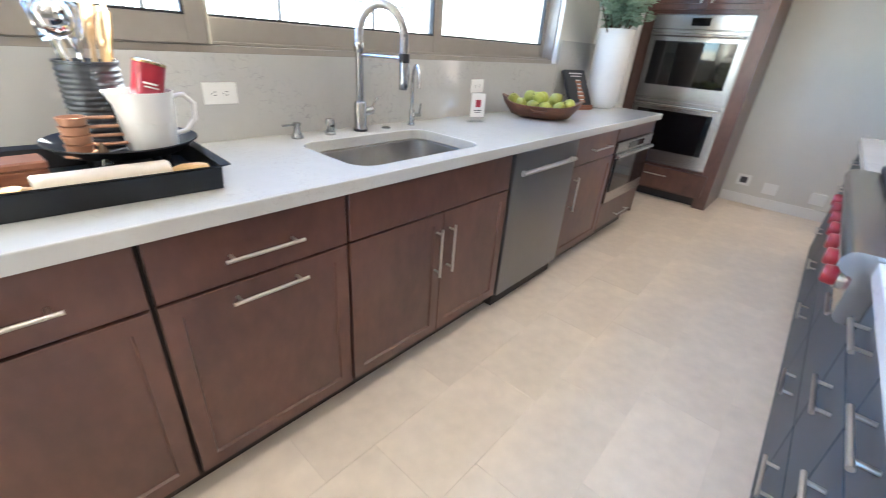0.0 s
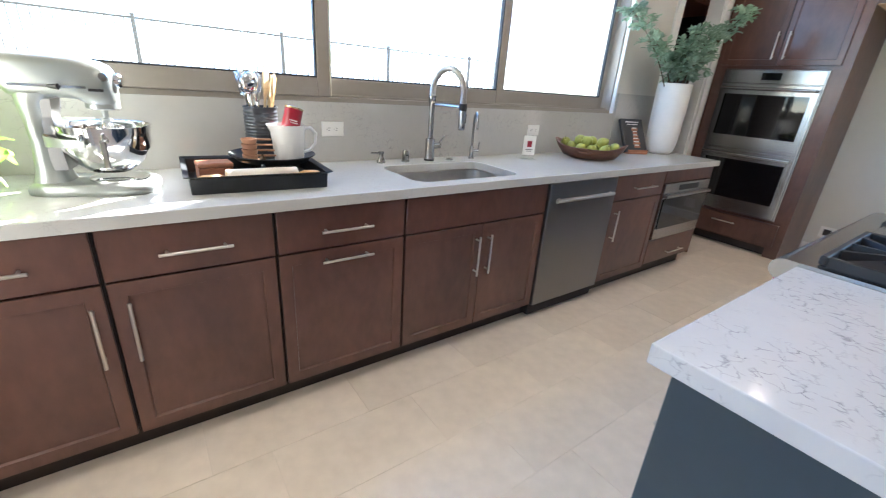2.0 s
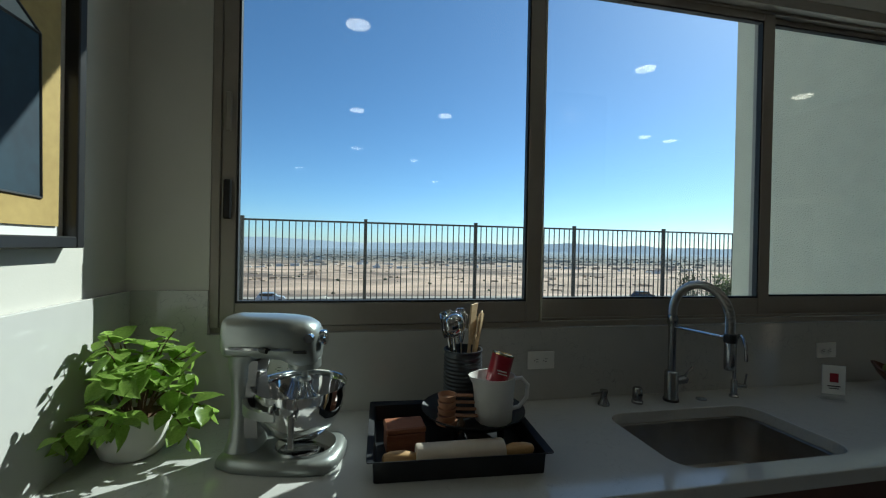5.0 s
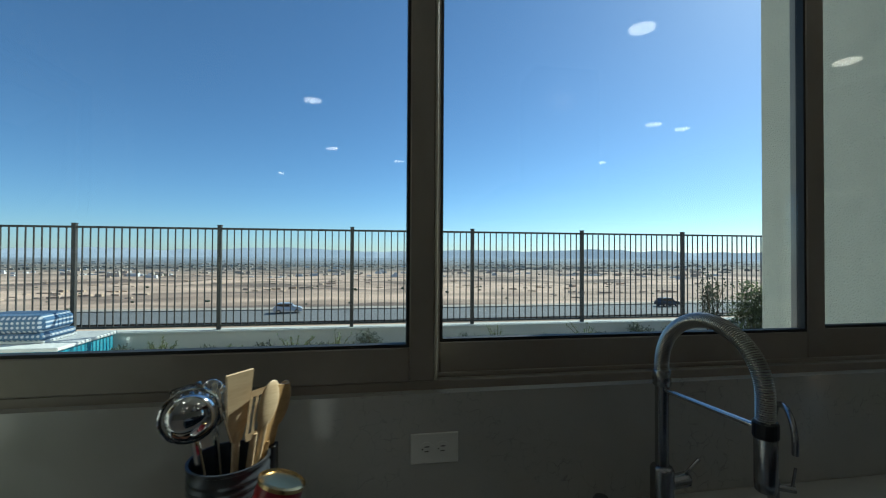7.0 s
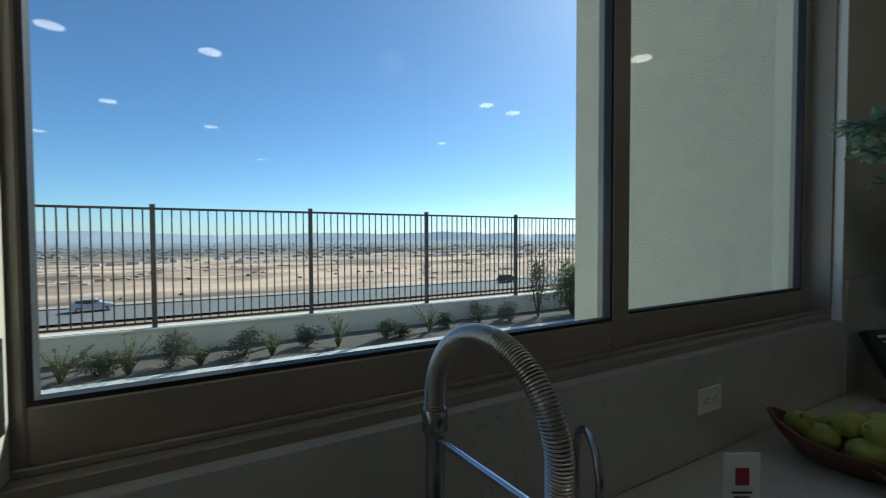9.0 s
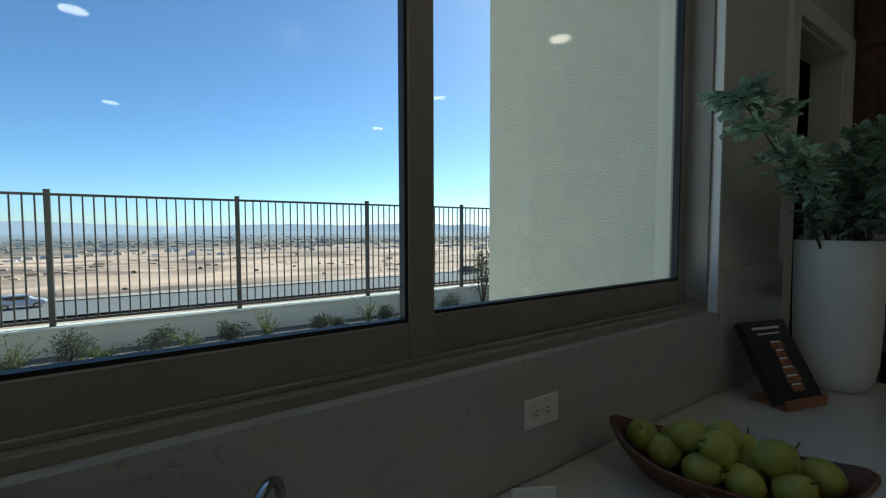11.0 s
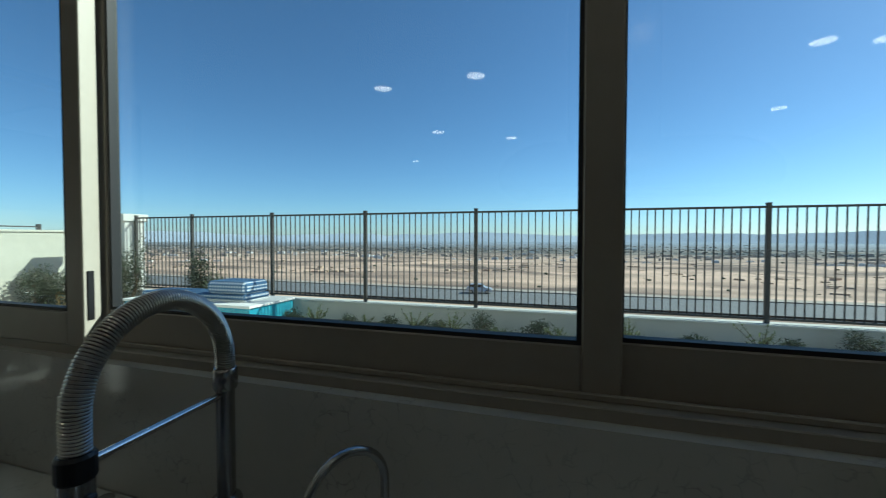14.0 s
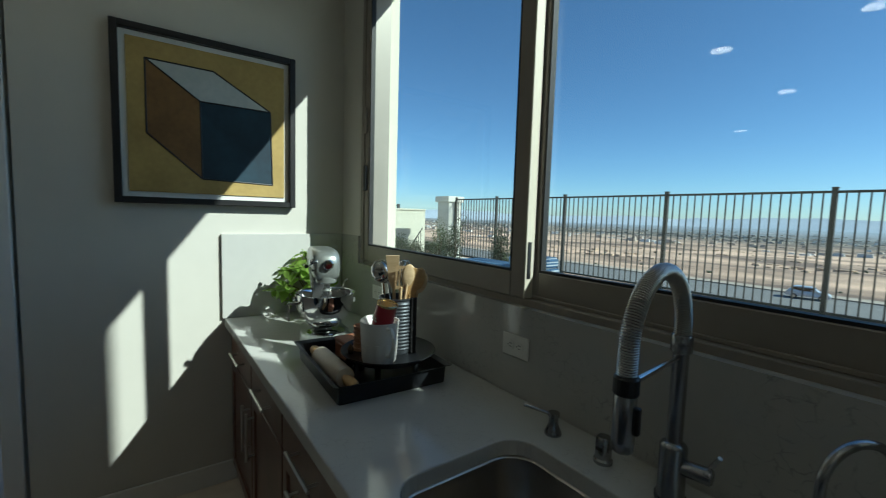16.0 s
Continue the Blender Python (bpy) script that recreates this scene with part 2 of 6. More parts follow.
M_SPRIG = material("young_shrub_leaf", (0.30, 0.33, 0.15), 0.6, color2=(0.17, 0.20, 0.085), scale=6)
M_SHRUB = material("shrub_leaf", (0.14, 0.155, 0.095), 0.6, color2=(0.065, 0.08, 0.046), scale=5)
M_TREE = material("yellow_green_leaf", (0.20, 0.225, 0.11), 0.6, color2=(0.09, 0.115, 0.05), scale=5)


def translucent(m, amount):
    """Let light pass through thin leaves."""
    nt = m.node_tree
    b = nt.nodes["Principled BSDF"]
    t = nt.nodes.new("ShaderNodeBsdfTranslucent")
    mix = nt.nodes.new("ShaderNodeMixShader")
    mix.inputs[0].default_value = amount
    nt.links.new(b.inputs["Base Color"].links[0].from_socket, t.inputs[0])
    nt.links.new(b.outputs[0], mix.inputs[1])
    nt.links.new(t.outputs[0], mix.inputs[2])
    nt.links.new(mix.outputs[0], nt.nodes["Material Output"].inputs[0])


for leafy, share in ((M_LEAF, 0.6), (M_EUCA, 0.4), (M_SHRUB, 0.4), (M_TREE, 0.5), (M_SPRIG, 0.5)):
    translucent(leafy, share)
M_MIXER = material("silver_paint", (0.33, 0.35, 0.33), 0.34, 0.6, var=0.06, scale=5, coat=0.35)
M_ISLAND = material("blue_grey_paint", (0.035, 0.055, 0.07), 0.45, var=0.12, scale=4)
M_IRON = material("cast_iron", (0.012, 0.012, 0.014), 0.5, var=0.3, scale=30, bump=0.2, bump_scale=150, bump_dist=0.001)
M_BLACK = material("black_plastic", (0.012, 0.012, 0.013), 0.4)
M_PLASTIC = material("white_plastic", (0.76, 0.75, 0.71), 0.35, var=0.02)
M_CAN = glow("downlight_lens", (1.0, 0.82, 0.66), CAN_STRENGTH)
M_MUSTARD = material("mustard_canvas", (0.44, 0.32, 0.11), 0.8, color2=(0.34, 0.24, 0.08), scale=7, bump=0.2, bump_scale=200, bump_dist=0.001)
M_OCHRE = material("brown_canvas", (0.22, 0.12, 0.04), 0.8, color2=(0.15, 0.08, 0.03), scale=7)
M_NAVY = material("navy_canvas", (0.012, 0.038, 0.062), 0.7, color2=(0.006, 0.02, 0.036), scale=5)
M_PALE = material("pale_canvas", (0.50, 0.52, 0.50), 0.8, color2=(0.40, 0.43, 0.43), scale=6)
M_MAT = material("white_mount", (0.74, 0.73, 0.70), 0.8, var=0.02)
M_PANTRY = material("pantry_wall", (0.52, 0.23, 0.14), 0.8, var=0.1)
# near-black colour standing in for shade, not a wall paint
M_SHADE = material("painted_shade", (0.035, 0.03, 0.035), 0.8, var=0.2)
M_POOLTILE = material("teal_pool_tile", (0.10, 0.42, 0.50), 0.15, color2=(0.05, 0.26, 0.36), scale=14)
M_KERB = material("sandy_concrete", (0.43, 0.37, 0.30), 0.9, var=0.2, scale=0.5)
M_EDGE = material("pale_sash_edge", (0.60, 0.56, 0.46), 0.5, var=0.06, scale=9)

# ---- mesh helpers ----
def mesh_of(name, bm, mat, smooth=False):
    bmesh.ops.recalc_face_normals(bm, faces=bm.faces)
    me = bpy.data.meshes.new(name)
    bm.to_mesh(me)
    bm.free()
    for m in (mat if isinstance(mat, (list, tuple)) else [mat]):
        me.materials.append(m)
    if smooth:
        me.polygons.foreach_set("use_smooth", [True] * len(me.polygons))
        me.set_sharp_from_angle(angle=radians(smooth if smooth is not True else 40))
    return me


def part(name, bm, mat, parent, label="", smooth=False):
    ob = new(name, bm if isinstance(bm, bpy.types.Mesh) else mesh_of(name, bm, mat, smooth))
    ob.parent = parent
    if label:
        ob["label"] = label
    return ob


def empty(name, x, y, z, label, category, group="", rz=0.0):
    ob = new(name)
    ob.matrix_world = pose(x, y, z, 0, 0, rz)
    return tagged(ob, label, category, group)


def single(name, bm, mat, label, category, smooth=False, group="", kind=""):
    return tagged(new(name, mesh_of(name, bm, mat, smooth)), label, category, group, kind)


def setting(name, bm, mat, label, category, smooth=False):
    return single(name, bm, mat, label, category, smooth, kind="structure")


def box(bm, x0, x1, y0, y1, z0, z1, bevel=0.0, seg=1):
    vs = [bm.verts.new((x, y, z)) for x in (x0, x1) for y in (y0, y1) for z in (z0, z1)]
    fs = [bm.faces.new([vs[i] for i in q]) for q in ((0, 1, 3, 2), (4, 6, 7, 5), (0, 4, 5, 1), (2, 3, 7, 6), (0, 2, 6, 4), (1, 5, 7, 3))]
    if bevel > 0:
        edges = list({e for f in fs for e in f.edges})
        bmesh.ops.bevel(bm, geom=edges, offset=bevel, segments=seg, affect="EDGES", profile=0.5)
    return bm


def boxes(*args, bevel=0.0):
    bm = bmesh.new()
    for a in args:
        box(bm, *a, bevel=bevel)
    return bm


def lathe(bm, profile, cx=0.0, cy=0.0, cz=0.0, seg=32, sx=1.0, sy=1.0, flute=0.0, nflute=12, cap=True):
    """Turn (radius, height) pairs round a vertical line."""
    rings = []
    for r, z in profile:
        ring = []
        for i in range(seg):
            a = 2 * math.pi * i / seg
            k = 1 + flute * math.cos(nflute * a)
            ring.append(bm.verts.new((cx + r * k * math.cos(a) * sx, cy + r * k * math.sin(a) * sy, cz + z)))
        rings.append(ring)
    for a, b in zip(rings, rings[1:]):
        for i in range(seg):
            bm.faces.new((a[i], a[(i + 1) % seg], b[(i + 1) % seg], b[i]))
    for ring in (rings[0], rings[-1]) if cap else ():
        if (ring[0].co - ring[seg // 2].co).length > 1e-5:
            bm.faces.new(ring)
    return bm


def tube(bm, pts, radius, seg=10, cap=True):
    """Sweep a circle along points; radius may be one number or one for each point."""
    pts = [Vector(p) for p in pts]
    rs = radius if isinstance(radius, (list, tuple)) else [radius] * len(pts)
    rings, up = [], None
    for i, p in enumerate(pts):
        d = (pts[min(i + 1, len(pts) - 1)] - pts[max(i - 1, 0)]).normalized()
        if up is None:
            up = d.orthogonal().normalized()
        up = (up - d * up.dot(d)).normalized()
        side = d.cross(up)
        rings.append([bm.verts.new(p + (up * math.cos(2 * math.pi * k / seg) + side * math.sin(2 * math.pi * k / seg)) * rs[i]) for k in range(seg)])
    for a, b in zip(rings, rings[1:]):
        for k in range(seg):
            bm.faces.new((a[k], a[(k + 1) % seg], b[(k + 1) % seg], b[k]))
    if cap:
        bm.faces.new(rings[0])
        bm.faces.new(rings[-1])
    return bm


def rod(bm, a, b, r, seg=10):
    return tube(bm, [a, b], r, seg)


def arc(center, radius, a0, a1, n, u, v):
    c, u, v = Vector(center), Vector(u), Vector(v)
    return [c + u * (radius * math.cos(a0 + (a1 - a0) * i / n)) + v * (radius * math.sin(a0 + (a1 - a0) * i / n)) for i in range(n + 1)]


def rounded_rect(x0, x1, y0, y1, r, n=6):
    pts = []
    for cx, cy, a in ((x1 - r, y1 - r, 0), (x0 + r, y1 - r, 90), (x0 + r, y0 + r, 180), (x1 - r, y0 + r, 270)):
        for i in range(n + 1):
            t = radians(a + 90 * i / n)
            pts.append((cx + r * math.cos(t), cy + r * math.sin(t)))
    return pts


def prism(bm, outline, z0, z1):
    a = [bm.verts.new((x, y, z0)) for x, y in outline]
    b = [bm.verts.new((x, y, z1)) for x, y in outline]
    n = len(outline)
    for i in range(n):
        bm.faces.new((a[i], a[(i + 1) % n], b[(i + 1) % n], b[i]))
    bm.faces.new(a)
    bm.faces.new(b)
    return bm


def loft(bm, rings):
    rs = [[bm.verts.new(p) for p in r] for r in rings]
    n = len(rs[0])
    for a, b in zip(rs, rs[1:]):
        for i in range(n):
            bm.faces.new((a[i], a[(i + 1) % n], b[(i + 1) % n], b[i]))
    bm.faces.new(rs[0])
    bm.faces.new(rs[-1])
    return bm


def leaf_into(bm, base, direction, length, width, droop=0.3, fold=0.15):
    """One curved leaf with a middle rib."""
    d = Vector(direction).normalized()
    side = d.cross(Vector((0, 0, 1)))
    if side.length < 0.05:
        side = Vector((1, 0, 0))
    side.normalize()
    up = side.cross(d)
    rows = []
    for t, w in ((0, 0.08), (0.25, 0.85), (0.5, 1.0), (0.78, 0.62), (1.0, 0.03)):
        c = Vector(base) + d * (length * t) - up * (droop * length * t * t)
        rows.append([bm.verts.new(c + side * (s * w * width / 2) + up * (abs(s) * fold * width)) for s in (-1, 0, 1)])
    for a, b in zip(rows, rows[1:]):
        for i in range(2):
            bm.faces.new((a[i], a[i + 1], b[i + 1], b[i]))
    return bm

# ---- the room ----
CEIL = 3.06
WX0, WX1, WZ0, WZ1 = 0.36, 4.0, 1.21, 2.745      # window opening
DX0, DX1, DZ1 = 4.68, 5.42, 2.45                # doorway beside the oven cabinet
WALL_L = 0.10
RX1, RY0, RX0 = 6.2, -9.0, -4.0

setting("wall_north", boxes(
    (RX0 - 3.0, WX0, 0.012, 0.228, -0.3, 6.5), (WX0, WX1, 0.012, 0.228, -0.3, WZ0 - 0.012), (WX0, WX1, 0.012, 0.228, WZ1, 6.5),
    (WX1, 4.39, 0.012, 0.228, -0.3, 6.5), (4.39, DX0, 0.012, 0.15, -0.3, 6.5), (DX0, DX1, 0.012, 0.15, DZ1, 6.5), (DX1, 7.2, 0.012, 0.15, -0.3, 6.5)),
    M_WALL, "painted pale greige window wall with a long opening", "wall")
setting("wall_west", boxes((WALL_L - 0.12, WALL_L, -1.42, 0.012, -0.02, CEIL)), M_WALL, "pale greige painted wall beside the counter", "wall")
setting("wall_west_back", boxes((RX0 - 0.12, RX0, -1.4, 0.012, -0.02, CEIL), (RX0 - 0.12, RX0, RY0, -4.6, -0.02, CEIL), (RX0 - 0.12, RX0, -4.6, -1.4, 2.45, CEIL), (RX0 - 0.12, RX0, -4.6, -1.4, -0.02, 0.04)), M_WALL, "plain pale wall closing the room", "wall")
setting("wall_east", boxes((RX1, RX1 + 0.12, -2.42, 0.012, -0.02, CEIL), (RX1, RX1 + 0.12, -3.12, -2.42, 2.35, CEIL), (RX1, RX1 + 0.12, -3.12, -2.42, -0.02, 0.02),
                           (RX1, RX1 + 0.12, RY0, -3.12, -0.02, CEIL)), M_WALL, "pale greige painted wall of the alcove", "wall")
setting("wall_south", boxes((RX0, RX1, RY0 - 0.12, RY0, -0.02, CEIL)),
        M_WALL, "plain pale wall closing the room", "wall")
setting("ceiling", boxes((RX0 - 0.12, RX1 + 0.12, RY0 - 0.12, 0.012, CEIL, CEIL + 0.1)), M_CEIL, "white painted ceiling", "ceiling")
setting("baseboard", boxes((WALL_L, WALL_L + 0.014, -1.42, -0.60, 0.0, 0.115), (WALL_L - 0.12, WALL_L + 0.014, -1.434, -1.42, 0.0, 0.115),
                           (RX1 - 0.014, RX1, -2.10, -1.03, 0.0, 0.10), bevel=0.003),
        M_TRIM, "white painted baseboard along the wall", "baseboard")
setting("wall_corner_trim", boxes((WALL_L - 0.13, WALL_L + 0.012, -1.50, -1.434, 0.0, 2.45), bevel=0.004), M_TRIM, "white trim at the wall's end", "trim")

# backsplash and its return on the side wall
bm = boxes((WALL_L + 0.02, WX0, 0.0, 0.012, 0.915, 1.366), (WX0, WX1, 0.0, 0.012, 0.915, WZ0), (WX1, 4.02, 0.0, 0.012, 0.915, WZ0), (4.02, 4.585, -0.009, 0.012, 0.915, 1.366),
           (WX0, WX1, 0.012, 0.03, WZ0 - 0.012, WZ0))
setting("backsplash", bm, M_SPLASH, "polished grey-white quartz backsplash with faint grey veins", "backsplash")
setting("backsplash_return", boxes((WALL_L, WALL_L + 0.02, -0.66, 0.0, 0.915, 1.366), bevel=0.002), M_QUARTZ,
        "white quartz slab against the side wall", "backsplash")

# door casing, and the dim room behind it with its shade painted near-black
setting("door_casing", boxes((DX0 - 0.09, DX0, -0.012, 0.012, 0, DZ1 + 0.09), (DX1, DX1 + 0.09, -0.012, 0.012, 0, DZ1 + 0.09), (DX0, DX1, -0.012, 0.012, DZ1, DZ1 + 0.09),
                             (DX0 - 0.002, DX0 + 0.016, 0.012, 0.152, 0, DZ1), (DX1 - 0.016, DX1 + 0.002, 0.012, 0.152, 0, DZ1), (DX0, DX1, 0.012, 0.152, DZ1 - 0.016, DZ1 + 0.002), bevel=0.003),
        M_TRIM, "white painted door casing", "trim")
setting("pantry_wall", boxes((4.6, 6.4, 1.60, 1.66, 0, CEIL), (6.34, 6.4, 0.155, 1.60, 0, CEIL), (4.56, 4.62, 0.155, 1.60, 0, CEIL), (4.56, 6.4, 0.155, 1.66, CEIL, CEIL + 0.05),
                             (4.56, 6.4, 0.0, 1.66, -0.05, 0.0)), M_SHADE, "walls behind the doorway, painted near-black for the unlit room", "wall")
setting("pantry_soffit", boxes((4.62, 6.34, 0.36, 1.6, 2.28, CEIL)), M_PANTRY, "reddish-brown soffit behind the doorway", "wall")

# ---- window: three sliding panels on three tracks ----
def window(name):
    w = new(name)
    w.matrix_world = pose(0, 0, 0)
    tagged(w, "long three-panel sliding window in bronze aluminium", "window", kind="structure")
    part("window_sill", boxes((WX0, WX1, 0.03, 0.098, WZ0 - 0.012, WZ0 + 0.022), (WX0, WX1, 0.098, 0.17, WZ0 - 0.012, WZ0 + 0.003), (WX0, WX1, 0.055, 0.062, WZ0 + 0.022, WZ0 + 0.034),
                              (WX0, WX1, 0.136, 0.143, WZ0 + 0.003, WZ0 + 0.02), bevel=0.002), M_FRAME, w)
    part("window_head", boxes((WX0, WX1, 0.014, 0.17, WZ1 - 0.05, WZ1), (WX0, WX1, 0.055, 0.062, WZ1 - 0.064, WZ1 - 0.05), bevel=0.002), M_FRAME, w)
    part("window_jamb", boxes((WX0, WX0 + 0.03, 0.014, 0.17, WZ0 + 0.022, WZ1 - 0.05), bevel=0.002), M_FRAME, w)
    part("window_jamb", boxes((WX1 - 0.022, WX1, 0.03, 0.17, WZ0 + 0.022, WZ1 - 0.05), bevel=0.002), M_FRAME, w)
    part("reveal", boxes((WX1 - 0.010, WX1, 0.0, 0.03, WZ0, WZ1)), M_TRIM, w, "white plaster reveal")
    for x0, x1, gx0, gx1, y, gz0, gz1 in ((0.39, 1.616, 0.441, 1.554, 0.036, 1.318, 2.64), (1.575, 2.825, 1.636, 2.761, 0.080, 1.320, 2.650), (2.775, 3.965, 2.823, 3.922, 0.116, 1.322, 2.668)):
        zb, zt, hy = WZ0 + (0.005 if y > 0.1 else 0.024), WZ1 - 0.052, 0.015
        fr = boxes((x0, gx0, y - hy, y + hy, zb, zt), (gx1, x1, y - hy, y + hy, zb, zt),
                   (gx0, gx1, y - hy, y + hy, zb, gz0), (gx0, gx1, y - hy, y + hy, gz1, zt), bevel=0.003)
        sash = part("sash", fr, M_FRAME, w)
        g = 0.008
        part("gasket", boxes((gx0, gx0 + g, y - 0.012, y + 0.012, gz0, gz1), (gx1 - g, gx1, y - 0.012, y + 0.012, gz0, gz1),
                             (gx0 + g, gx1 - g, y - 0.012, y + 0.012, gz0, gz0 + g), (gx0 + g, gx1 - g, y - 0.012, y + 0.012, gz1 - g, gz1)), M_GASKET, sash)
        pane = part("pane", boxes((gx0 + 0.004, gx1 - 0.004, y - 0.003, y + 0.003, gz0 + 0.004, gz1 - 0.004)), M_GLASS, sash, "clear glass pane")
        pane.visible_shadow = False
    part("pull", boxes((0.402, 0.428, 0.004, 0.0185, 1.62, 1.76), bevel=0.004), M_BLACK, w, "black recessed pull")
    part("latch", boxes((0.405, 0.425, 0.006, 0.0185, 1.93, 2.07), bevel=0.004), M_FRAME, w)
    part("sash_edge", boxes((1.6165, 1.623, 0.017, 0.055, WZ0 + 0.026, WZ1 - 0.054), bevel=0.001), M_EDGE, w, "pale edge profile of the sash")
    part("latch", boxes((1.623, 1.6255, 0.024, 0.040, 1.30, 1.42), bevel=0.001), M_BLACK, w, "black slot in the sash edge")
    return w


window("window_1")


def plain_window(name, x0, x1, y0, y1, z0, z1, along_x, splits, label):
    w = new(name)
    w.matrix_world = pose(0, 0, 0)
    tagged(w, label, "window", kind="structure")
    n = splits
    for i in range(n):
        if along_x:
            a, b = x0 + (x1 - x0) * i / n, x0 + (x1 - x0) * (i + 1) / n
            part("window_frame", boxes((a, a + 0.06, y0, y1, z0, z1), (b - 0.06, b, y0, y1, z0, z1), (a + 0.06, b - 0.06, y0, y1, z0, z0 + 0.08), (a + 0.06, b - 0.06, y0, y1, z1 - 0.08, z1)), M_FRAME, w)
            p = part("pane", boxes((a + 0.06, b - 0.06, y0 + 0.02, y0 + 0.026, z0 + 0.08, z1 - 0.08)), M_GLASS, w)
        else:
            part("window_frame", boxes((x0, x1, y0, y0 + 0.06, z0, z1), (x0, x1, y1 - 0.06, y1, z0, z1), (x0, x1, y0 + 0.06, y1 - 0.06, z0, z0 + 0.08), (x0, x1, y0 + 0.06, y1 - 0.06, z1 - 0.08, z1)), M_FRAME, w)
            p = part("pane", boxes((x0 + 0.02, x0 + 0.026, y0 + 0.06, y1 - 0.06, z0 + 0.08, z1 - 0.08)), M_GLASS, w)
        p.visible_shadow = False


plain_window("window_3", RX0 - 0.09, RX0 - 0.03, -4.6, -1.4, 0.04, 2.45, False, 1, "wide glazed patio door in the far wall")
plain_window("window_2", RX1 + 0.03, RX1 + 0.09, -3.12, -2.42, 0.02, 2.35, False, 1, "tall glazed door panel in the side wall")

# ---- recessed ceiling lights ----
can = empty("downlight", 0.84, -1.28, CEIL, "white recessed ceiling downlight, switched on", "ceiling light", "ceiling downlights")
bm = bmesh.new()
lathe(bm, [(0.084, -0.003), (0.098, -0.005), (0.102, -0.001), (0.102, 0.0)], seg=28, cap=False)
part("trim_ring", bm, M_TRIM, can, "white trim ring", smooth=True)
bm = bmesh.new()
lathe(bm, [(0.0835, -0.0055), (0.0835, -0.001)], seg=28)
part("lens", bm, M_CAN, can, "glowing warm lens")
for x, y in ((3.2, -1.33), (5.05, -1.42), (0.83, -3.13), (1.83, -3.08), (4.6, -3.15), (5.05, -3.24), (0.82, -4.99), (1.8, -5.66), (5.06, -5.06), (-0.34, -7.03), (2.6, -7.9)):
    copy_thing(can, pose(x, y, CEIL))

# ---- outdoors ----
YARD = -0.22
setting("stucco_return_wall", boxes((4.39, 4.55, 0.2335, 1.76, YARD - 0.2, 6.5), bevel=0.01), M_STUCCO, "pale rough stucco wall standing out from the house", "wall")
setting("exterior_wall", boxes((RX0 - 3, WX0 - 0.03, 0.228, 0.233, YARD - 0.2, 6.5), (WX0 - 0.03, WX1 + 0.03, 0.228, 0.233, YARD - 0.2, WZ0 - 0.03), (WX0 - 0.03, WX1 + 0.03, 0.228, 0.233, WZ1 + 0.03, 6.5),
                               (WX1 + 0.03, 4.39, 0.228, 0.233, YARD - 0.2, 6.5)),
        M_STUCCO, "pale stucco face of the house round the window", "wall")

setting("window_reveal", boxes((WX0, WX0 + 0.006, 0.171, 0.236, WZ0, WZ1), (WX1 - 0.006, WX1, 0.171, 0.236, WZ0, WZ1)), M_REVEAL, "smooth cream stucco returns beside the window", "trim")


def ground_height(x, y):
    """Level yard, a bank beyond the garden wall, then a long fall to the valley."""
    if y < 7.1:
        return YARD
    d = y - 7.1
    h = YARD - 0.25 - 8.4 * (1 - math.exp(-d / 16.0))
    h -= max(0.0, min(d, 1600) - 70) * 0.019
    k = min(1.0, d / 40.0)
    h += k * (0.5 * noise.noise((x * 0.03, y * 0.03, 0)) + 0.35 * noise.noise((x * 0.12, y * 0.12, 3)))
    if d > 78:
        h += 1.6 * abs(noise.noise((x * 0.035, y * 0.06, 11))) * min(1.0, (d - 78) / 30)
        h += 1.8 * noise.noise((x * 0.011, y * 0.02, 7)) * min(1.0, (d - 75) / 100)
    if 48 < d < 76:
        h = YARD - 8.6
    return h


ys = [-60, -20, -9, 0.26, 2, 4, 6, 6.9, 7.1, 7.4, 8, 9] + [10 + 2.0 * i for i in range(46)] + [104 * 1.085 ** i for i in range(47)]
xs = sorted({round(s * v, 3) for s in (-1, 1) for v in [0, 3, 6, 9] + [12 + 4 * i for i in range(22)] + [100 * 1.11 ** i for i in range(1, 37)]})
bm = bmesh.new()
rows = [[bm.verts.new((x, y, ground_height(x, y))) for x in xs] for y in ys]
for a, b in zip(rows, rows[1:]):
    for i in range(len(xs) - 1):
        bm.faces.new((a[i], a[i + 1], b[i + 1], b[i]))


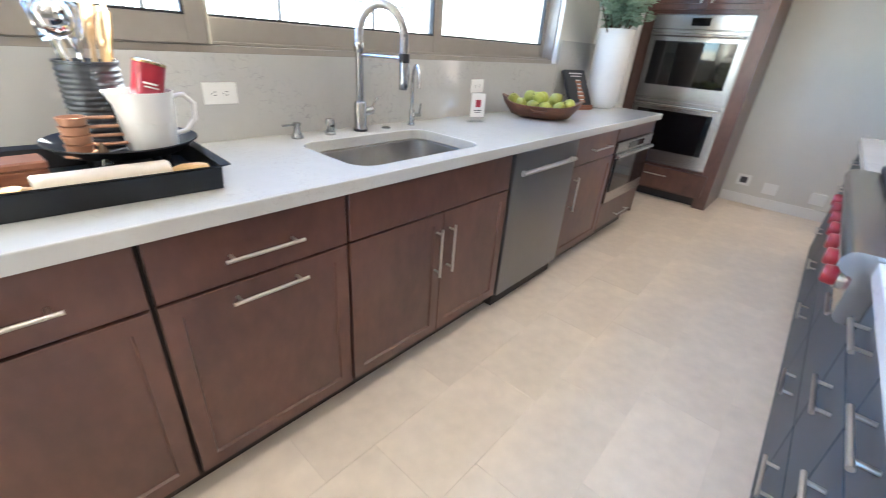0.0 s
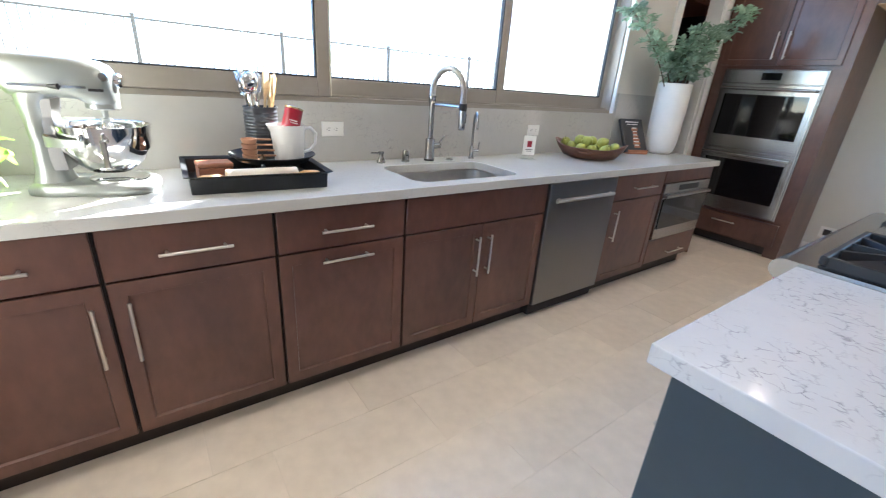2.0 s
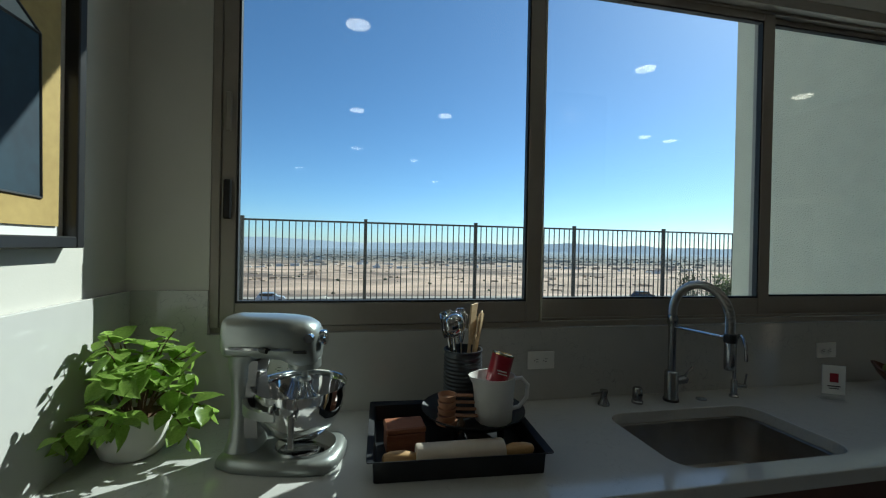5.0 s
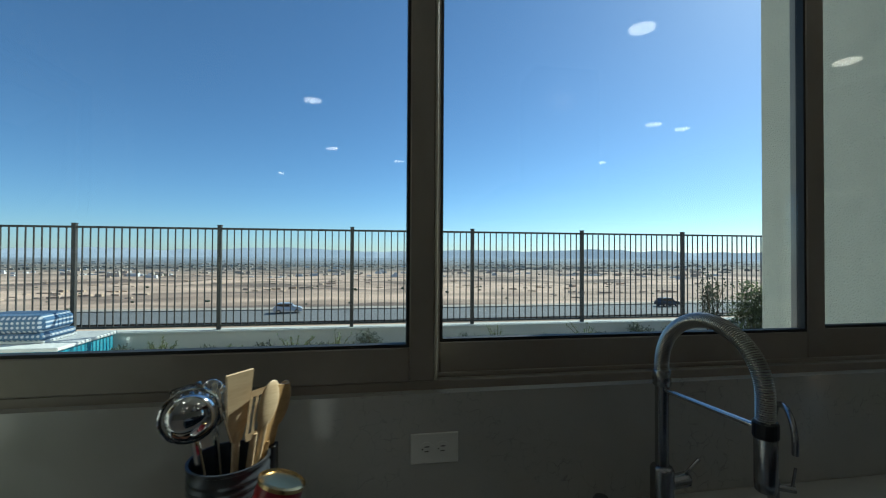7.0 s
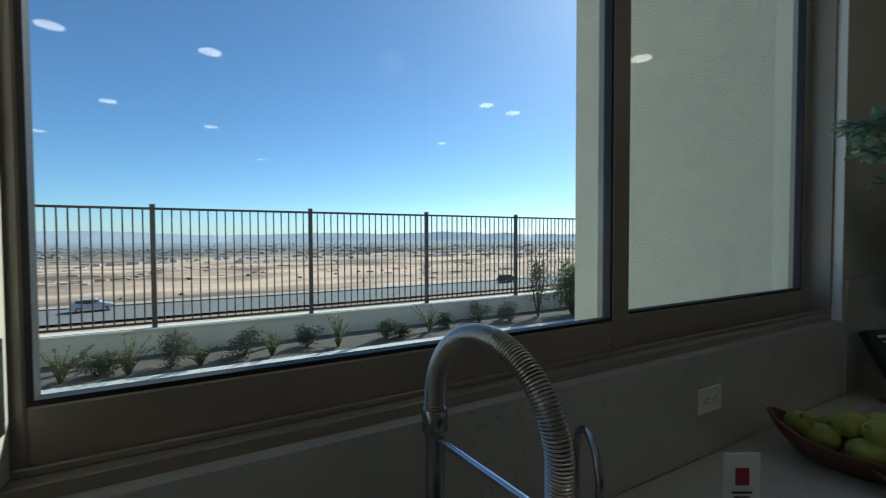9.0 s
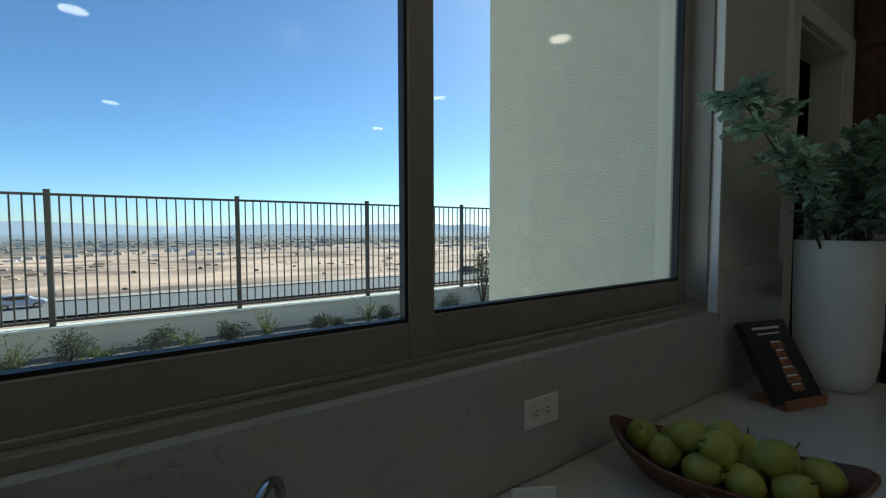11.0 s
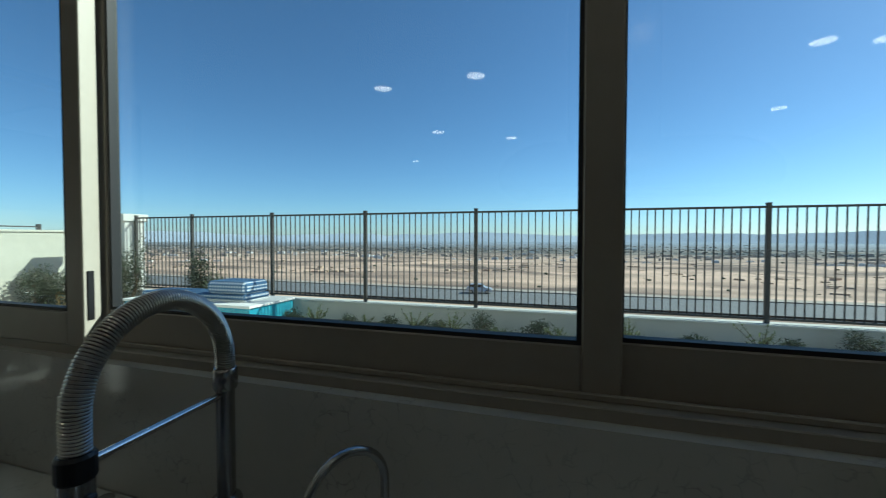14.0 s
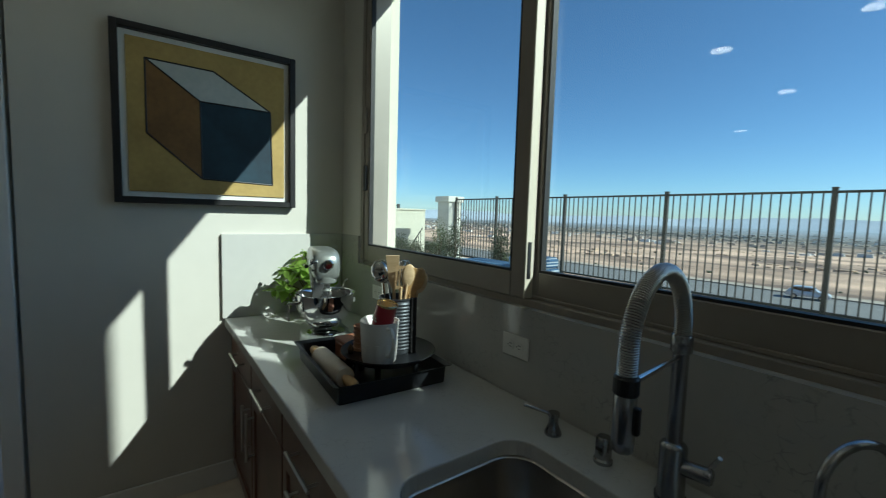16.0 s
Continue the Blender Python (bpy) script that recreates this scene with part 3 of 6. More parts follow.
def desert_material():
    m = material("desert_ground", (0.50, 0.385, 0.27), 0.95)
    nt = m.node_tree
    b = nt.nodes["Principled BSDF"]
    tc = nt.nodes.new("ShaderNodeTexCoord")
    sep = nt.nodes.new("ShaderNodeSeparateXYZ")
    nt.links.new(tc.outputs["Object"], sep.inputs[0])
    n1 = nt.nodes.new("ShaderNodeTexNoise")
    n1.inputs["Scale"].default_value, n1.inputs["Detail"].default_value = 0.05, 13
    n2 = nt.nodes.new("ShaderNodeTexNoise")
    n2.inputs["Scale"].default_value, n2.inputs["Detail"].default_value = 0.018, 10
    mp = nt.nodes.new("ShaderNodeMapping")
    mp.inputs["Scale"].default_value = (0.4, 1.35, 1)
    nt.links.new(tc.outputs["Object"], mp.inputs[0])
    for n in (n1, n2):
        nt.links.new(mp.outputs[0], n.inputs["Vector"])
    r1 = nt.nodes.new("ShaderNodeValToRGB")
    r1.color_ramp.elements[0].position, r1.color_ramp.elements[0].color = 0.36, (0.17, 0.115, 0.085, 1)
    r1.color_ramp.elements[1].position, r1.color_ramp.elements[1].color = 0.60, (0.66, 0.455, 0.32, 1)
    nt.links.new(n1.outputs["Fac"], r1.inputs[0])
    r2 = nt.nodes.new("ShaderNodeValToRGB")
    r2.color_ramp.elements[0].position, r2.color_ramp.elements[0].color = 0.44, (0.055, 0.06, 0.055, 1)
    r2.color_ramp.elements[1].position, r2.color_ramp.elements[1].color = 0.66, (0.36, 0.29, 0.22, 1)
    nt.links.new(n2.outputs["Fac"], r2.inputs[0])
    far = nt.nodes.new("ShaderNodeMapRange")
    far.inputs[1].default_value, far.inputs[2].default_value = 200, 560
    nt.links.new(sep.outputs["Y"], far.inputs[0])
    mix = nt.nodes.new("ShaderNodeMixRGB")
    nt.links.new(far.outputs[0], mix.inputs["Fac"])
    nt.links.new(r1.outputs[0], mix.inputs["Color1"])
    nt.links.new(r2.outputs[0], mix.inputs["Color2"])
    # distance haze painted into the ground: blends to blue-grey beyond 900 m
    haze_far = nt.nodes.new("ShaderNodeMapRange")
    haze_far.inputs[1].default_value, haze_far.inputs[2].default_value = 900, 3200
    nt.links.new(sep.outputs["Y"], haze_far.inputs[0])
    haze_mix = nt.nodes.new("ShaderNodeMixRGB")
    haze_mix.inputs["Color2"].default_value = (0.27, 0.31, 0.35, 1)
    nt.links.new(haze_far.outputs[0], haze_mix.inputs["Fac"])
    nt.links.new(mix.outputs[0], haze_mix.inputs["Color1"])
    nt.links.new(haze_mix.outputs[0], b.inputs["Base Color"])
    n3 = nt.nodes.new("ShaderNodeTexNoise")
    n3.inputs["Scale"].default_value, n3.inputs["Detail"].default_value = 0.9, 5
    nt.links.new(tc.outputs["Object"], n3.inputs["Vector"])
    bp = nt.nodes.new("ShaderNodeBump")
    bp.inputs["Strength"].default_value, bp.inputs["Distance"].default_value = 0.6, 0.5
    nt.links.new(n3.outputs["Fac"], bp.inputs["Height"])
    nt.links.new(bp.outputs[0], b.inputs["Normal"])
    return m


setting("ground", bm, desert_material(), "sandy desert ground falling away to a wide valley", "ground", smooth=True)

# far mountains, their distance haze put into the pale blue base colour
M_HAZE_HILL = material("hazed_mountain", (0.45, 0.50, 0.56), 1.0, color2=(0.38, 0.44, 0.51), scale=0.004)
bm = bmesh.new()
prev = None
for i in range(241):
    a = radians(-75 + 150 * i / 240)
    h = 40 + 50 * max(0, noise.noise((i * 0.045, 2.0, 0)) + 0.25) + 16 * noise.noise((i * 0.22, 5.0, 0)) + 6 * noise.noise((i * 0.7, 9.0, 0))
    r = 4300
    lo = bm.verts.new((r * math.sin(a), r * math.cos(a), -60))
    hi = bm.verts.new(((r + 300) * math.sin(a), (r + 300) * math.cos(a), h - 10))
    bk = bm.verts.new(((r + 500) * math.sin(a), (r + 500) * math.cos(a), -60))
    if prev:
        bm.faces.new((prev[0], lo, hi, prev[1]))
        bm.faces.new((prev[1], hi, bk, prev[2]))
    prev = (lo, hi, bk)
setting("backdrop_mountains", bm, M_HAZE_HILL, "mountain range beyond the valley, haze painted in as pale blue", "mountains", smooth=True)

# road with kerb, a little below the bank
bm = bmesh.new()
bk = bmesh.new()
def road_mid(x):
    return 69.0 + 0.00025 * (x - 5) ** 2
prev = None
for i in range(81):
    x = -200 + 5.0 * i
    y = road_mid(x)
    z = YARD - 8.3
    q = [bm.verts.new((x, y - 6.0, z)), bm.verts.new((x, y + 6.0, z + 0.1))]
    k = [bk.verts.new((x, y + s, z + dz)) for s, dz in ((6.0, 0.05), (6.0, 0.28), (8.6, 0.3), (8.6, -0.6))]
    if prev:
        bm.faces.new((prev[0][0], q[0], q[1], prev[0][1]))
        for j in range(3):
            bk.faces.new((prev[1][j], k[j], k[j + 1], prev[1][j + 1]))
    prev = (q, k)
setting("road", bm, M_ASPHALT, "pale asphalt road below the bank", "road")
setting("pavement", bk, M_KERB, "pale concrete kerb and footpath along the road", "pavement")

# garden: wall under the fence, gravel bed and paved strip
setting("garden_wall", boxes((-7.7, 16, 6.75, 6.97, YARD - 0.3, 0.16), (-7.7, 16, 6.72, 7.0, 0.16, 0.20), bevel=0.008), M_STUCCO2, "low grey stucco garden wall under the fence", "wall")
setting("gravel_bed", boxes((-7.7, 16, 5.56, 6.75, YARD - 0.1, YARD + 0.03)), M_GRAVEL, "brown gravel planting bed", "gravel")
setting("patio_paving", boxes((-7.7, 16, 0.28, 5.555, YARD - 0.1, YARD + 0.05)), M_CONC, "pale concrete patio paving", "pavement")
setting("garden_pier", boxes((-8.35, -7.75, 6.6, 7.1, YARD, 2.02), (-8.42, -7.7, 6.54, 7.16, 1.9, 2.08), bevel=0.01), M_STUCCO2, "grey stucco pier at the fence's end", "wall")
setting("side_wall", boxes((-9.9, -9.6, -6, 6.95, YARD - 0.3, 1.62), (-9.93, -9.57, -6, 6.95, 1.62, 1.68), bevel=0.01), M_STUCCO, "pale sunlit stucco side wall", "wall")

# fence
POSTS = [-7.70, -5.88, -3.59, -1.30, 1.00, 3.29, 5.57, 7.85, 10.13, 12.41]
fence = empty("fence", 0, 6.85, 0.2, "dark bronze steel picket fence on the low wall", "fence")
post_me = mesh_of("post", boxes((-0.032, 0.032, -0.032, 0.032, -0.02, 1.835), (-0.037, 0.037, -0.037, 0.037, 1.835, 1.85), bevel=0.003), M_FENCE)
pick_me = mesh_of("picket", boxes((-0.009, 0.009, -0.009, 0.009, 0.055, 1.775)), M_FENCE)
for x in POSTS:
    p = part("post", post_me, None, fence)
    p.location = (x, 0, 0)
for a, b in zip(POSTS, POSTS[1:]):
    part("rail", boxes((a + 0.032, b - 0.032, -0.018, 0.018, 1.765, 1.80), bevel=0.003), M_FENCE, fence)
    part("rail", boxes((a + 0.032, b - 0.032, -0.018, 0.018, 0.05, 0.085), bevel=0.003), M_FENCE, fence)
    n = round((b - a) / 0.121)
    for i in range(1, n):
        p = part("picket", pick_me, None, fence)
        p.location = (a + (b - a) * i / n, 0, 0)

stair_rail = empty("stair_railing", -9.3, 6.1, YARD, "dark metal railing sloping beside the pier", "railing")
part("rail", tube(bmesh.new(), [(0, -0.1, 0.35), (0, 0.55, 1.25)], 0.022, 6), M_FENCE, stair_rail)
for i in range(7):
    y = -0.05 + i * 0.09
    part("picket", rod(bmesh.new(), (0, y, 0.0), (0, y, 0.42 + y * 1.385), 0.011, 5), M_FENCE, stair_rail)
topf = empty("wall_top_fence", -9.75, 4.6, 1.68, "short dark fence on top of the side wall", "fence")
part("rail", boxes((-0.02, 0.02, -1.2, 1.4, 0.06, 0.09)), M_FENCE, topf)
for i in range(3):
    part("post", boxes((-0.03, 0.03, -1.2 + 1.26 * i, -1.12 + 1.26 * i, 0, 0.14)), M_FENCE, topf)


# shrubs and small trees
def shrub(name, x, y, z, w, h, n, leaf, mat, label, category, seed, group="", lobes=5):
    """Uneven bush of several lobes: twigs from the ground and leaves turned outwards."""
    rng = random.Random(seed)
    s = empty(name, x, y, z, label, category, group)
    bm = bmesh.new()
    lb = bmesh.new()
    for k in range(lobes):
        a, t = rng.uniform(0, 6.283), rng.uniform(0.15, 1.0)
        c = Vector((math.cos(a) * w * 0.30 * t, math.sin(a) * w * 0.30 * t, h * rng.uniform(0.25, 0.66)))
        rad = Vector((w * rng.uniform(0.20, 0.32), w * rng.uniform(0.20, 0.32), h * rng.uniform(0.22, 0.34)))
        tube(bm, [(0, 0, -0.02), c * 0.5 + Vector((rng.uniform(-1, 1), rng.uniform(-1, 1), 0)) * w * 0.05, c], [0.006 + h * 0.008, 0.004 + h * 0.005, 0.003], 5)
        for j in range(5):
            d = Vector((rng.gauss(0, 1), rng.gauss(0, 1), rng.gauss(0.4, 1))).normalized()
            tube(bm, [c, c + Vector((d.x * rad.x, d.y * rad.y, d.z * rad.z)) * rng.uniform(0.9, 1.25)], [0.004, 0.002], 4)
        for j in range(n // lobes):
            d = Vector((rng.gauss(0, 1), rng.gauss(0, 1), rng.gauss(0.25, 1))).normalized()
            q = rng.uniform(0.35, 1.12)
            p = c + Vector((d.x * rad.x, d.y * rad.y, d.z * rad.z)) * q
            if p.z < 0.02:
                continue
            d = d + Vector((rng.gauss(0, 0.7), rng.gauss(0, 0.7), rng.gauss(0.2, 0.6)))
            leaf_into(lb, p, d, leaf * rng.uniform(0.7, 1.4), leaf * rng.uniform(0.45, 0.65), rng.uniform(0, 0.5))
    part("trunk", bm, M_STEM, s)
    part("foliage", lb, mat, s)
    return s


def sprig_shrub(x, y, z, w, h, seed):
    """Thin young shrub: loose upright shoots with small leaves all along them."""
    rng = random.Random(seed)
    s = empty("shrub", x, y, z, "sparse yellow-green shrub with upright shoots in gravel", "shrub", "shrubs along the wall")
    bm, lb = bmesh.new(), bmesh.new()
    for k in range(15):
        a, lean = rng.uniform(0, 6.283), rng.uniform(0.1, 0.62) * w
        tip = Vector((math.cos(a) * lean, math.sin(a) * lean, h * rng.uniform(0.45, 1.0)))
        mid = Vector((tip.x * 0.35, tip.y * 0.35, tip.z * 0.55))
        tube(bm, [(0, 0, -0.02), mid, tip], [0.007, 0.005, 0.002], 5)
        for j in range(30):
            u = rng.uniform(0.25, 1.02)
            p = mid * (u / 0.5) if u < 0.5 else mid.lerp(tip, (u - 0.5) / 0.5)
            d = Vector((rng.gauss(0, 1), rng.gauss(0, 1), rng.gauss(0.7, 0.6)))
            leaf_into(lb, p, d, rng.uniform(0.028, 0.055), rng.uniform(0.014, 0.024), rng.uniform(0, 0.5))
    part("trunk", bm, M_STEM, s)
    part("foliage", lb, M_SPRIG, s)
    return s


rng = random.Random(4)
for x, y, w, light in ((-2.3, 5.75, 0.5, 0), (-1.75, 5.6, 0.55, 1), (-1.15, 5.8, 0.5, 0), (-0.75, 5.55, 0.4, 1), (-0.25, 5.75, 0.55, 0), (0.17, 5.62, 0.58, 1), (0.5, 5.85, 0.5, 0), (0.83, 5.56, 0.56, 1), (1.27, 5.86, 0.58, 0),
                       (1.62, 5.66, 0.4, 1), (2.15, 5.85, 0.6, 0), (2.52, 5.66, 0.38, 1), (3.06, 6.0, 0.48, 0), (3.5, 5.76, 0.6, 1), (4.33, 5.82, 0.5, 0), (4.62, 5.9, 0.4, 0), (5.24, 6.0, 0.55, 1), (5.62, 6.15, 0.4, 0),
                       (6.5, 6.25, 0.6, 0), (7.1, 6.0, 0.6, 0), (9.4, 6.1, 0.6, 0)):
    if light:
        sprig_shrub(x, max(y, 5.72) + 0.08, YARD + 0.025, w, w * rng.uniform(0.76, 0.95), rng.randint(0, 9999))
    else:
        shrub("shrub", x, max(y, 5.72) + 0.08, YARD + 0.025, w * 1.06, w * rng.uniform(0.72, 0.88), 900, 0.034, M_SHRUB,
              "dusty dark green shrub in the gravel bed", "shrub", rng.randint(0, 9999), "shrubs along the wall", rng.randint(6, 9))
shrub("small_tree", 8.75, 6.0, YARD + 0.02, 0.95, 1.35, 2200, 0.065, M_TREE, "young yellow-green bushy tree by the fence", "tree", 11, lobes=11)
shrub("small_tree", 7.95, 6.2, YARD + 0.02, 0.62, 1.55, 800, 0.05, M_SHRUB, "thin grey-green sapling by the fence", "tree", 12, lobes=9)
for i, (x, y, h) in enumerate(((-7.2, 5.9, 1.75), (-6.4, 5.7, 1.85), (-5.45, 6.6, 1.55), (-4.85, 6.6, 0.95), (-7.7, 5.4, 1.1), (-8.6, 5.3, 1.15), (-9.15, 5.75, 1.15), (-10.2, 8.6, 0.7), (-11.6, 8.6, 0.8))):
    shrub("garden_bush", x, y, YARD + 0.02, 1.0, h, 1500, 0.055, M_SHRUB if i % 3 else M_TREE, "leafy dusty green bush near the pier", "bush", 40 + i, lobes=9)


def check_fabric():
    """Blue and white woven check, bands about 6 cm wide in each direction."""
    m = material("blue_check_fabric", (0.50, 0.54, 0.58), 0.9)
    nt = m.node_tree
    tc = nt.nodes.new("ShaderNodeTexCoord")
    fac = []
    for axis in ("X", "Z"):
        wv = nt.nodes.new("ShaderNodeTexWave")
        wv.bands_direction = axis
        wv.inputs["Scale"].default_value = 5.0
        wv.inputs["Distortion"].default_value = 0.15
        nt.links.new(tc.outputs["Object"], wv.inputs["Vector"])
        fac.append(wv.outputs["Fac"])
    mu = nt.nodes.new("ShaderNodeMath")
    mu.operation = "MULTIPLY"
    nt.links.new(fac[0], mu.inputs[0])
    nt.links.new(fac[1], mu.inputs[1])
    rp = nt.nodes.new("ShaderNodeValToRGB")
    rp.color_ramp.elements[0].position, rp.color_ramp.elements[0].color = 0.25, (0.07, 0.14, 0.25, 1)
    rp.color_ramp.elements[1].position, rp.color_ramp.elements[1].color = 0.45, (0.55, 0.58, 0.62, 1)
    nt.links.new(mu.outputs[0], rp.inputs[0])
    nt.links.new(rp.outputs[0], nt.nodes["Principled BSDF"].inputs["Base Color"])
    return m


# raised spa with a daybed beside it
M_CHECK = check_fabric()
spa = empty("raised_spa", -4.2, 5.85, YARD + 0.02, "raised spa deck of teal tile with a pale stone coping", "spa")
part("tile_wall", boxes((-1.62, 1.45, -0.60, 0.60, 0.0, 0.43), bevel=0.004), M_POOLTILE, spa, "teal glass tile")
part("coping", boxes((-1.66, 1.49, -0.64, 0.64, 0.432, 0.48), bevel=0.01), M_CONC, spa, "pale stone coping")
for i in range(15):
    part("tile_column", boxes((-1.60 + 0.198 * i, -1.42 + 0.198 * i, -0.608, -0.601, 0.02, 0.41), bevel=0.002), M_POOLTILE, spa)
db = empty("daybed", -4.35, 5.85, YARD + 0.502, "low daybed with blue and white check cushions", "daybed", rz=2)
part("base", boxes((-1.33, 1.23, -0.34, 0.34, 0.0, 0.03), bevel=0.006), M_TRIM, db)
part("mattress", boxes((-1.32, 1.22, -0.35, 0.35, 0.031, 0.13), bevel=0.03), M_CHECK, db, "blue check mattress")
part("headrest", boxes((0.30, 1.21, -0.34, 0.34, 0.131, 0.38), bevel=0.06), M_CHECK, db, "blue check bolster")
single("planter_box", boxes((-8.0, -6.9, 5.3, 5.55, YARD + 0.02, 0.32), bevel=0.01), M_MUSTARD, "mustard coloured low planter wall", "planter")


# parked cars on the road
def car(x, rz, paint, label):
    y = road_mid(x) + 3.0
    z = YARD - 8.24
    c = empty("car", x, y, z, label, "car", rz=rz)
    prof = [(-2.3, 0.35), (-2.35, 0.75), (-2.2, 1.0), (-1.55, 1.62), (-1.2, 1.7), (0.4, 1.68), (1.1, 1.12), (2.05, 0.95), (2.3, 0.7), (2.28, 0.35)]
    bm = bmesh.new()
    loft(bm, [[(px, s * (0.9 if pz < 1.2 else 0.72), pz) for px, pz in prof] for s in (-1, 1)])
    part("body", bm, paint, c)
    part("window", boxes((-1.75, 0.75, -0.83, 0.83, 1.12, 1.55)), M_BLACKGLASS, c, "dark side glass")
    for wx in (-1.4, 1.4):
        for s in (-1, 1):
            w = part("wheel", tube(bmesh.new(), [(wx, s * 0.72, 0.33), (wx, s * 0.93, 0.33)], 0.34, 14), M_BLACK, c)
            part("rim", tube(bmesh.new(), [(wx, s * 0.93, 0.33), (wx, s * 0.95, 0.33)], 0.2, 10), M_STEEL, w)
    return c


car(-13.5, 8, material("silver_car_paint", (0.52, 0.53, 0.55), 0.3, 0.4, var=0.05), "silver car parked on the road")
car(58.0, 6, material("dark_car_paint", (0.05, 0.055, 0.07), 0.3, 0.2, var=0.05), "dark car parked on the road")

# far houses, walls and earth heaps, too many to count
def far_stuff(name, mat, label, category, seed, count, d0, spread, size, height, clump):
    """Low blocks scattered over the valley in loose clusters."""
    rng = random.Random(seed)
    verts, faces = [], []
    while len(verts) < count * 8:
        d = d0 * math.exp(rng.uniform(0, spread))
        a = rng.uniform(-1.2, 1.2)
        cx, cy = d * math.sin(a), d * math.cos(a)
        for k in range(rng.randint(2, clump)):
            x, y = cx + rng.gauss(0, 0.05 * d), cy + rng.gauss(0, 0.02 * d)
            if y < 92:
                continue
            w, t, h = rng.uniform(*size) * (1 + d / 900), rng.uniform(*size) * 0.5, rng.uniform(*height) * (1 + d / 1500)
            z, r, n = ground_height(x, y), rng.uniform(-0.4, 0.4), len(verts)
            for sz, q in ((-1.0, 1.0), (h, rng.uniform(0.5, 0.95))):
                for sx, sy in ((-1, -1), (1, -1), (1, 1), (-1, 1)):
                    px, py = sx * w * q, sy * t * q
                    verts.append((x + px * math.cos(r) - py * math.sin(r), y + px * math.sin(r) + py * math.cos(r), z + sz))
            faces += [(n + 4, n + 5, n + 6, n + 7)] + [(n + i, n + (i + 1) % 4, n + 4 + (i + 1) % 4, n + 4 + i) for i in range(4)]
    me = bpy.data.meshes.new(name)
    me.from_pydata(verts, [], faces)
    me.materials.append(mat)
    tagged(new(name, me), label, category, kind="stuff")


far_stuff("far_houses", material("far_houses", (0.62, 0.53, 0.43), 0.9, color2=(0.46, 0.37, 0.29), scale=0.03), "tan houses and building plots scattered over the valley", "houses", 9, 1500, 260, 2.2, (0.9, 2.6), (0.6, 1.4), 14)
far_stuff("pale_roofs", material("pale_roofs", (0.80, 0.78, 0.74), 0.7, color2=(0.62, 0.60, 0.57), scale=0.05), "white roofs and trailers glinting in the valley", "houses", 10, 420, 220, 2.3, (0.8, 2.4), (0.4, 1.1), 7)
# tree colours lightened to carry the haze of distance
far_stuff("dark_groves", material("dark_groves", (0.24, 0.235, 0.20), 0.9, color2=(0.16, 0.16, 0.14), scale=0.05), "dark clumps of trees far off in the valley", "trees", 12, 1200, 480, 1.8, (0.5, 1.8), (0.4, 1.0), 14)
far_stuff("earth_heaps", material("earth_heaps", (0.62, 0.46, 0.33), 0.95, color2=(0.50, 0.36, 0.24), scale=0.08), "heaps of brown earth on the building land", "earth", 14, 420, 110, 1.2, (0.5, 1.8), (0.1, 0.35), 9)
rng = random.Random(9)
lb = bmesh.new()
for k in range(170):
    d = 82 * math.exp(rng.uniform(0.05, 2.2))
    a = rng.uniform(-1.15, 1.15)
    x, y = d * math.sin(a), d * math.cos(a)
    if abs(y - road_mid(max(-200, min(200, x)))) < 9:
        continue
    z = ground_height(x, y)
    r = rng.uniform(0.12, 0.32) * (1 + d / 300)
    bmesh.ops.create_icosphere(lb, subdivisions=1, radius=r, matrix=Matrix.Translation((x, y, z + r * 0.35)) @ Matrix.Diagonal((1.3, 1.1, 0.8, 1)))
for v in lb.verts:
    v.co += Vector((noise.noise(v.co * 1.7), noise.noise(v.co * 1.3 + Vector((9, 0, 0))), noise.noise(v.co * 1.9))) * 0.35
single("desert_scrub", lb, M_SHRUB, "dark scrub bushes dotted over the desert", "scrub", kind="stuff")

# ---- base cabinets under the window ----
FY = -0.62          # face of the fronts
CZ0, CZ1 = 0.105, 0.872


def bar_handle(parent, a, b, out=(0, -1, 0), r=0.0055, stand=0.032, inset=0.022):
    """A straight bar pull on two short posts, from a to b on the front's face."""
    a, b, out = Vector(a), Vector(b), Vector(out)
    d = (b - a).normalized()
    bm = bmesh.new()
    rod(bm, a + out * stand, b + out * stand, r, 10)
    for p in (a + d * inset, b - d * inset):
        rod(bm, p, p + out * stand, r * 0.85, 8)
    return part("handle", bm, M_NICKEL, parent, "satin nickel bar handle", smooth=True)


def panel_front(bm, normal, w):
    """Sink a panel with a small bevel into the face that looks along the normal."""
    bmesh.ops.recalc_face_normals(bm, faces=bm.faces)
    f = max((f for f in bm.faces if f.normal.dot(normal) > 0.9), key=lambda f: f.calc_area())
    bmesh.ops.inset_region(bm, faces=[f], thickness=w)
    bmesh.ops.inset_region(bm, faces=[f], thickness=0.006, depth=-0.009)


def slab_front(parent, name, x0, x1, z0, z1):
    return part(name, boxes((x0, x1, FY, FY + 0.019, z0, z1), bevel=0.0018), M_WOOD, parent)


def shaker_front(parent, name, x0, x1, z0, z1, w=0.062):
    """Door with stiles and rails, a bevelled inner edge and a sunk panel."""
    bm = bmesh.new()
    box(bm, x0, x1, FY, FY + 0.019, z0, z1, bevel=0.0012)
    panel_front(bm, Vector((0, -1, 0)), w)
    return part(name, bm, M_WOOD, parent)


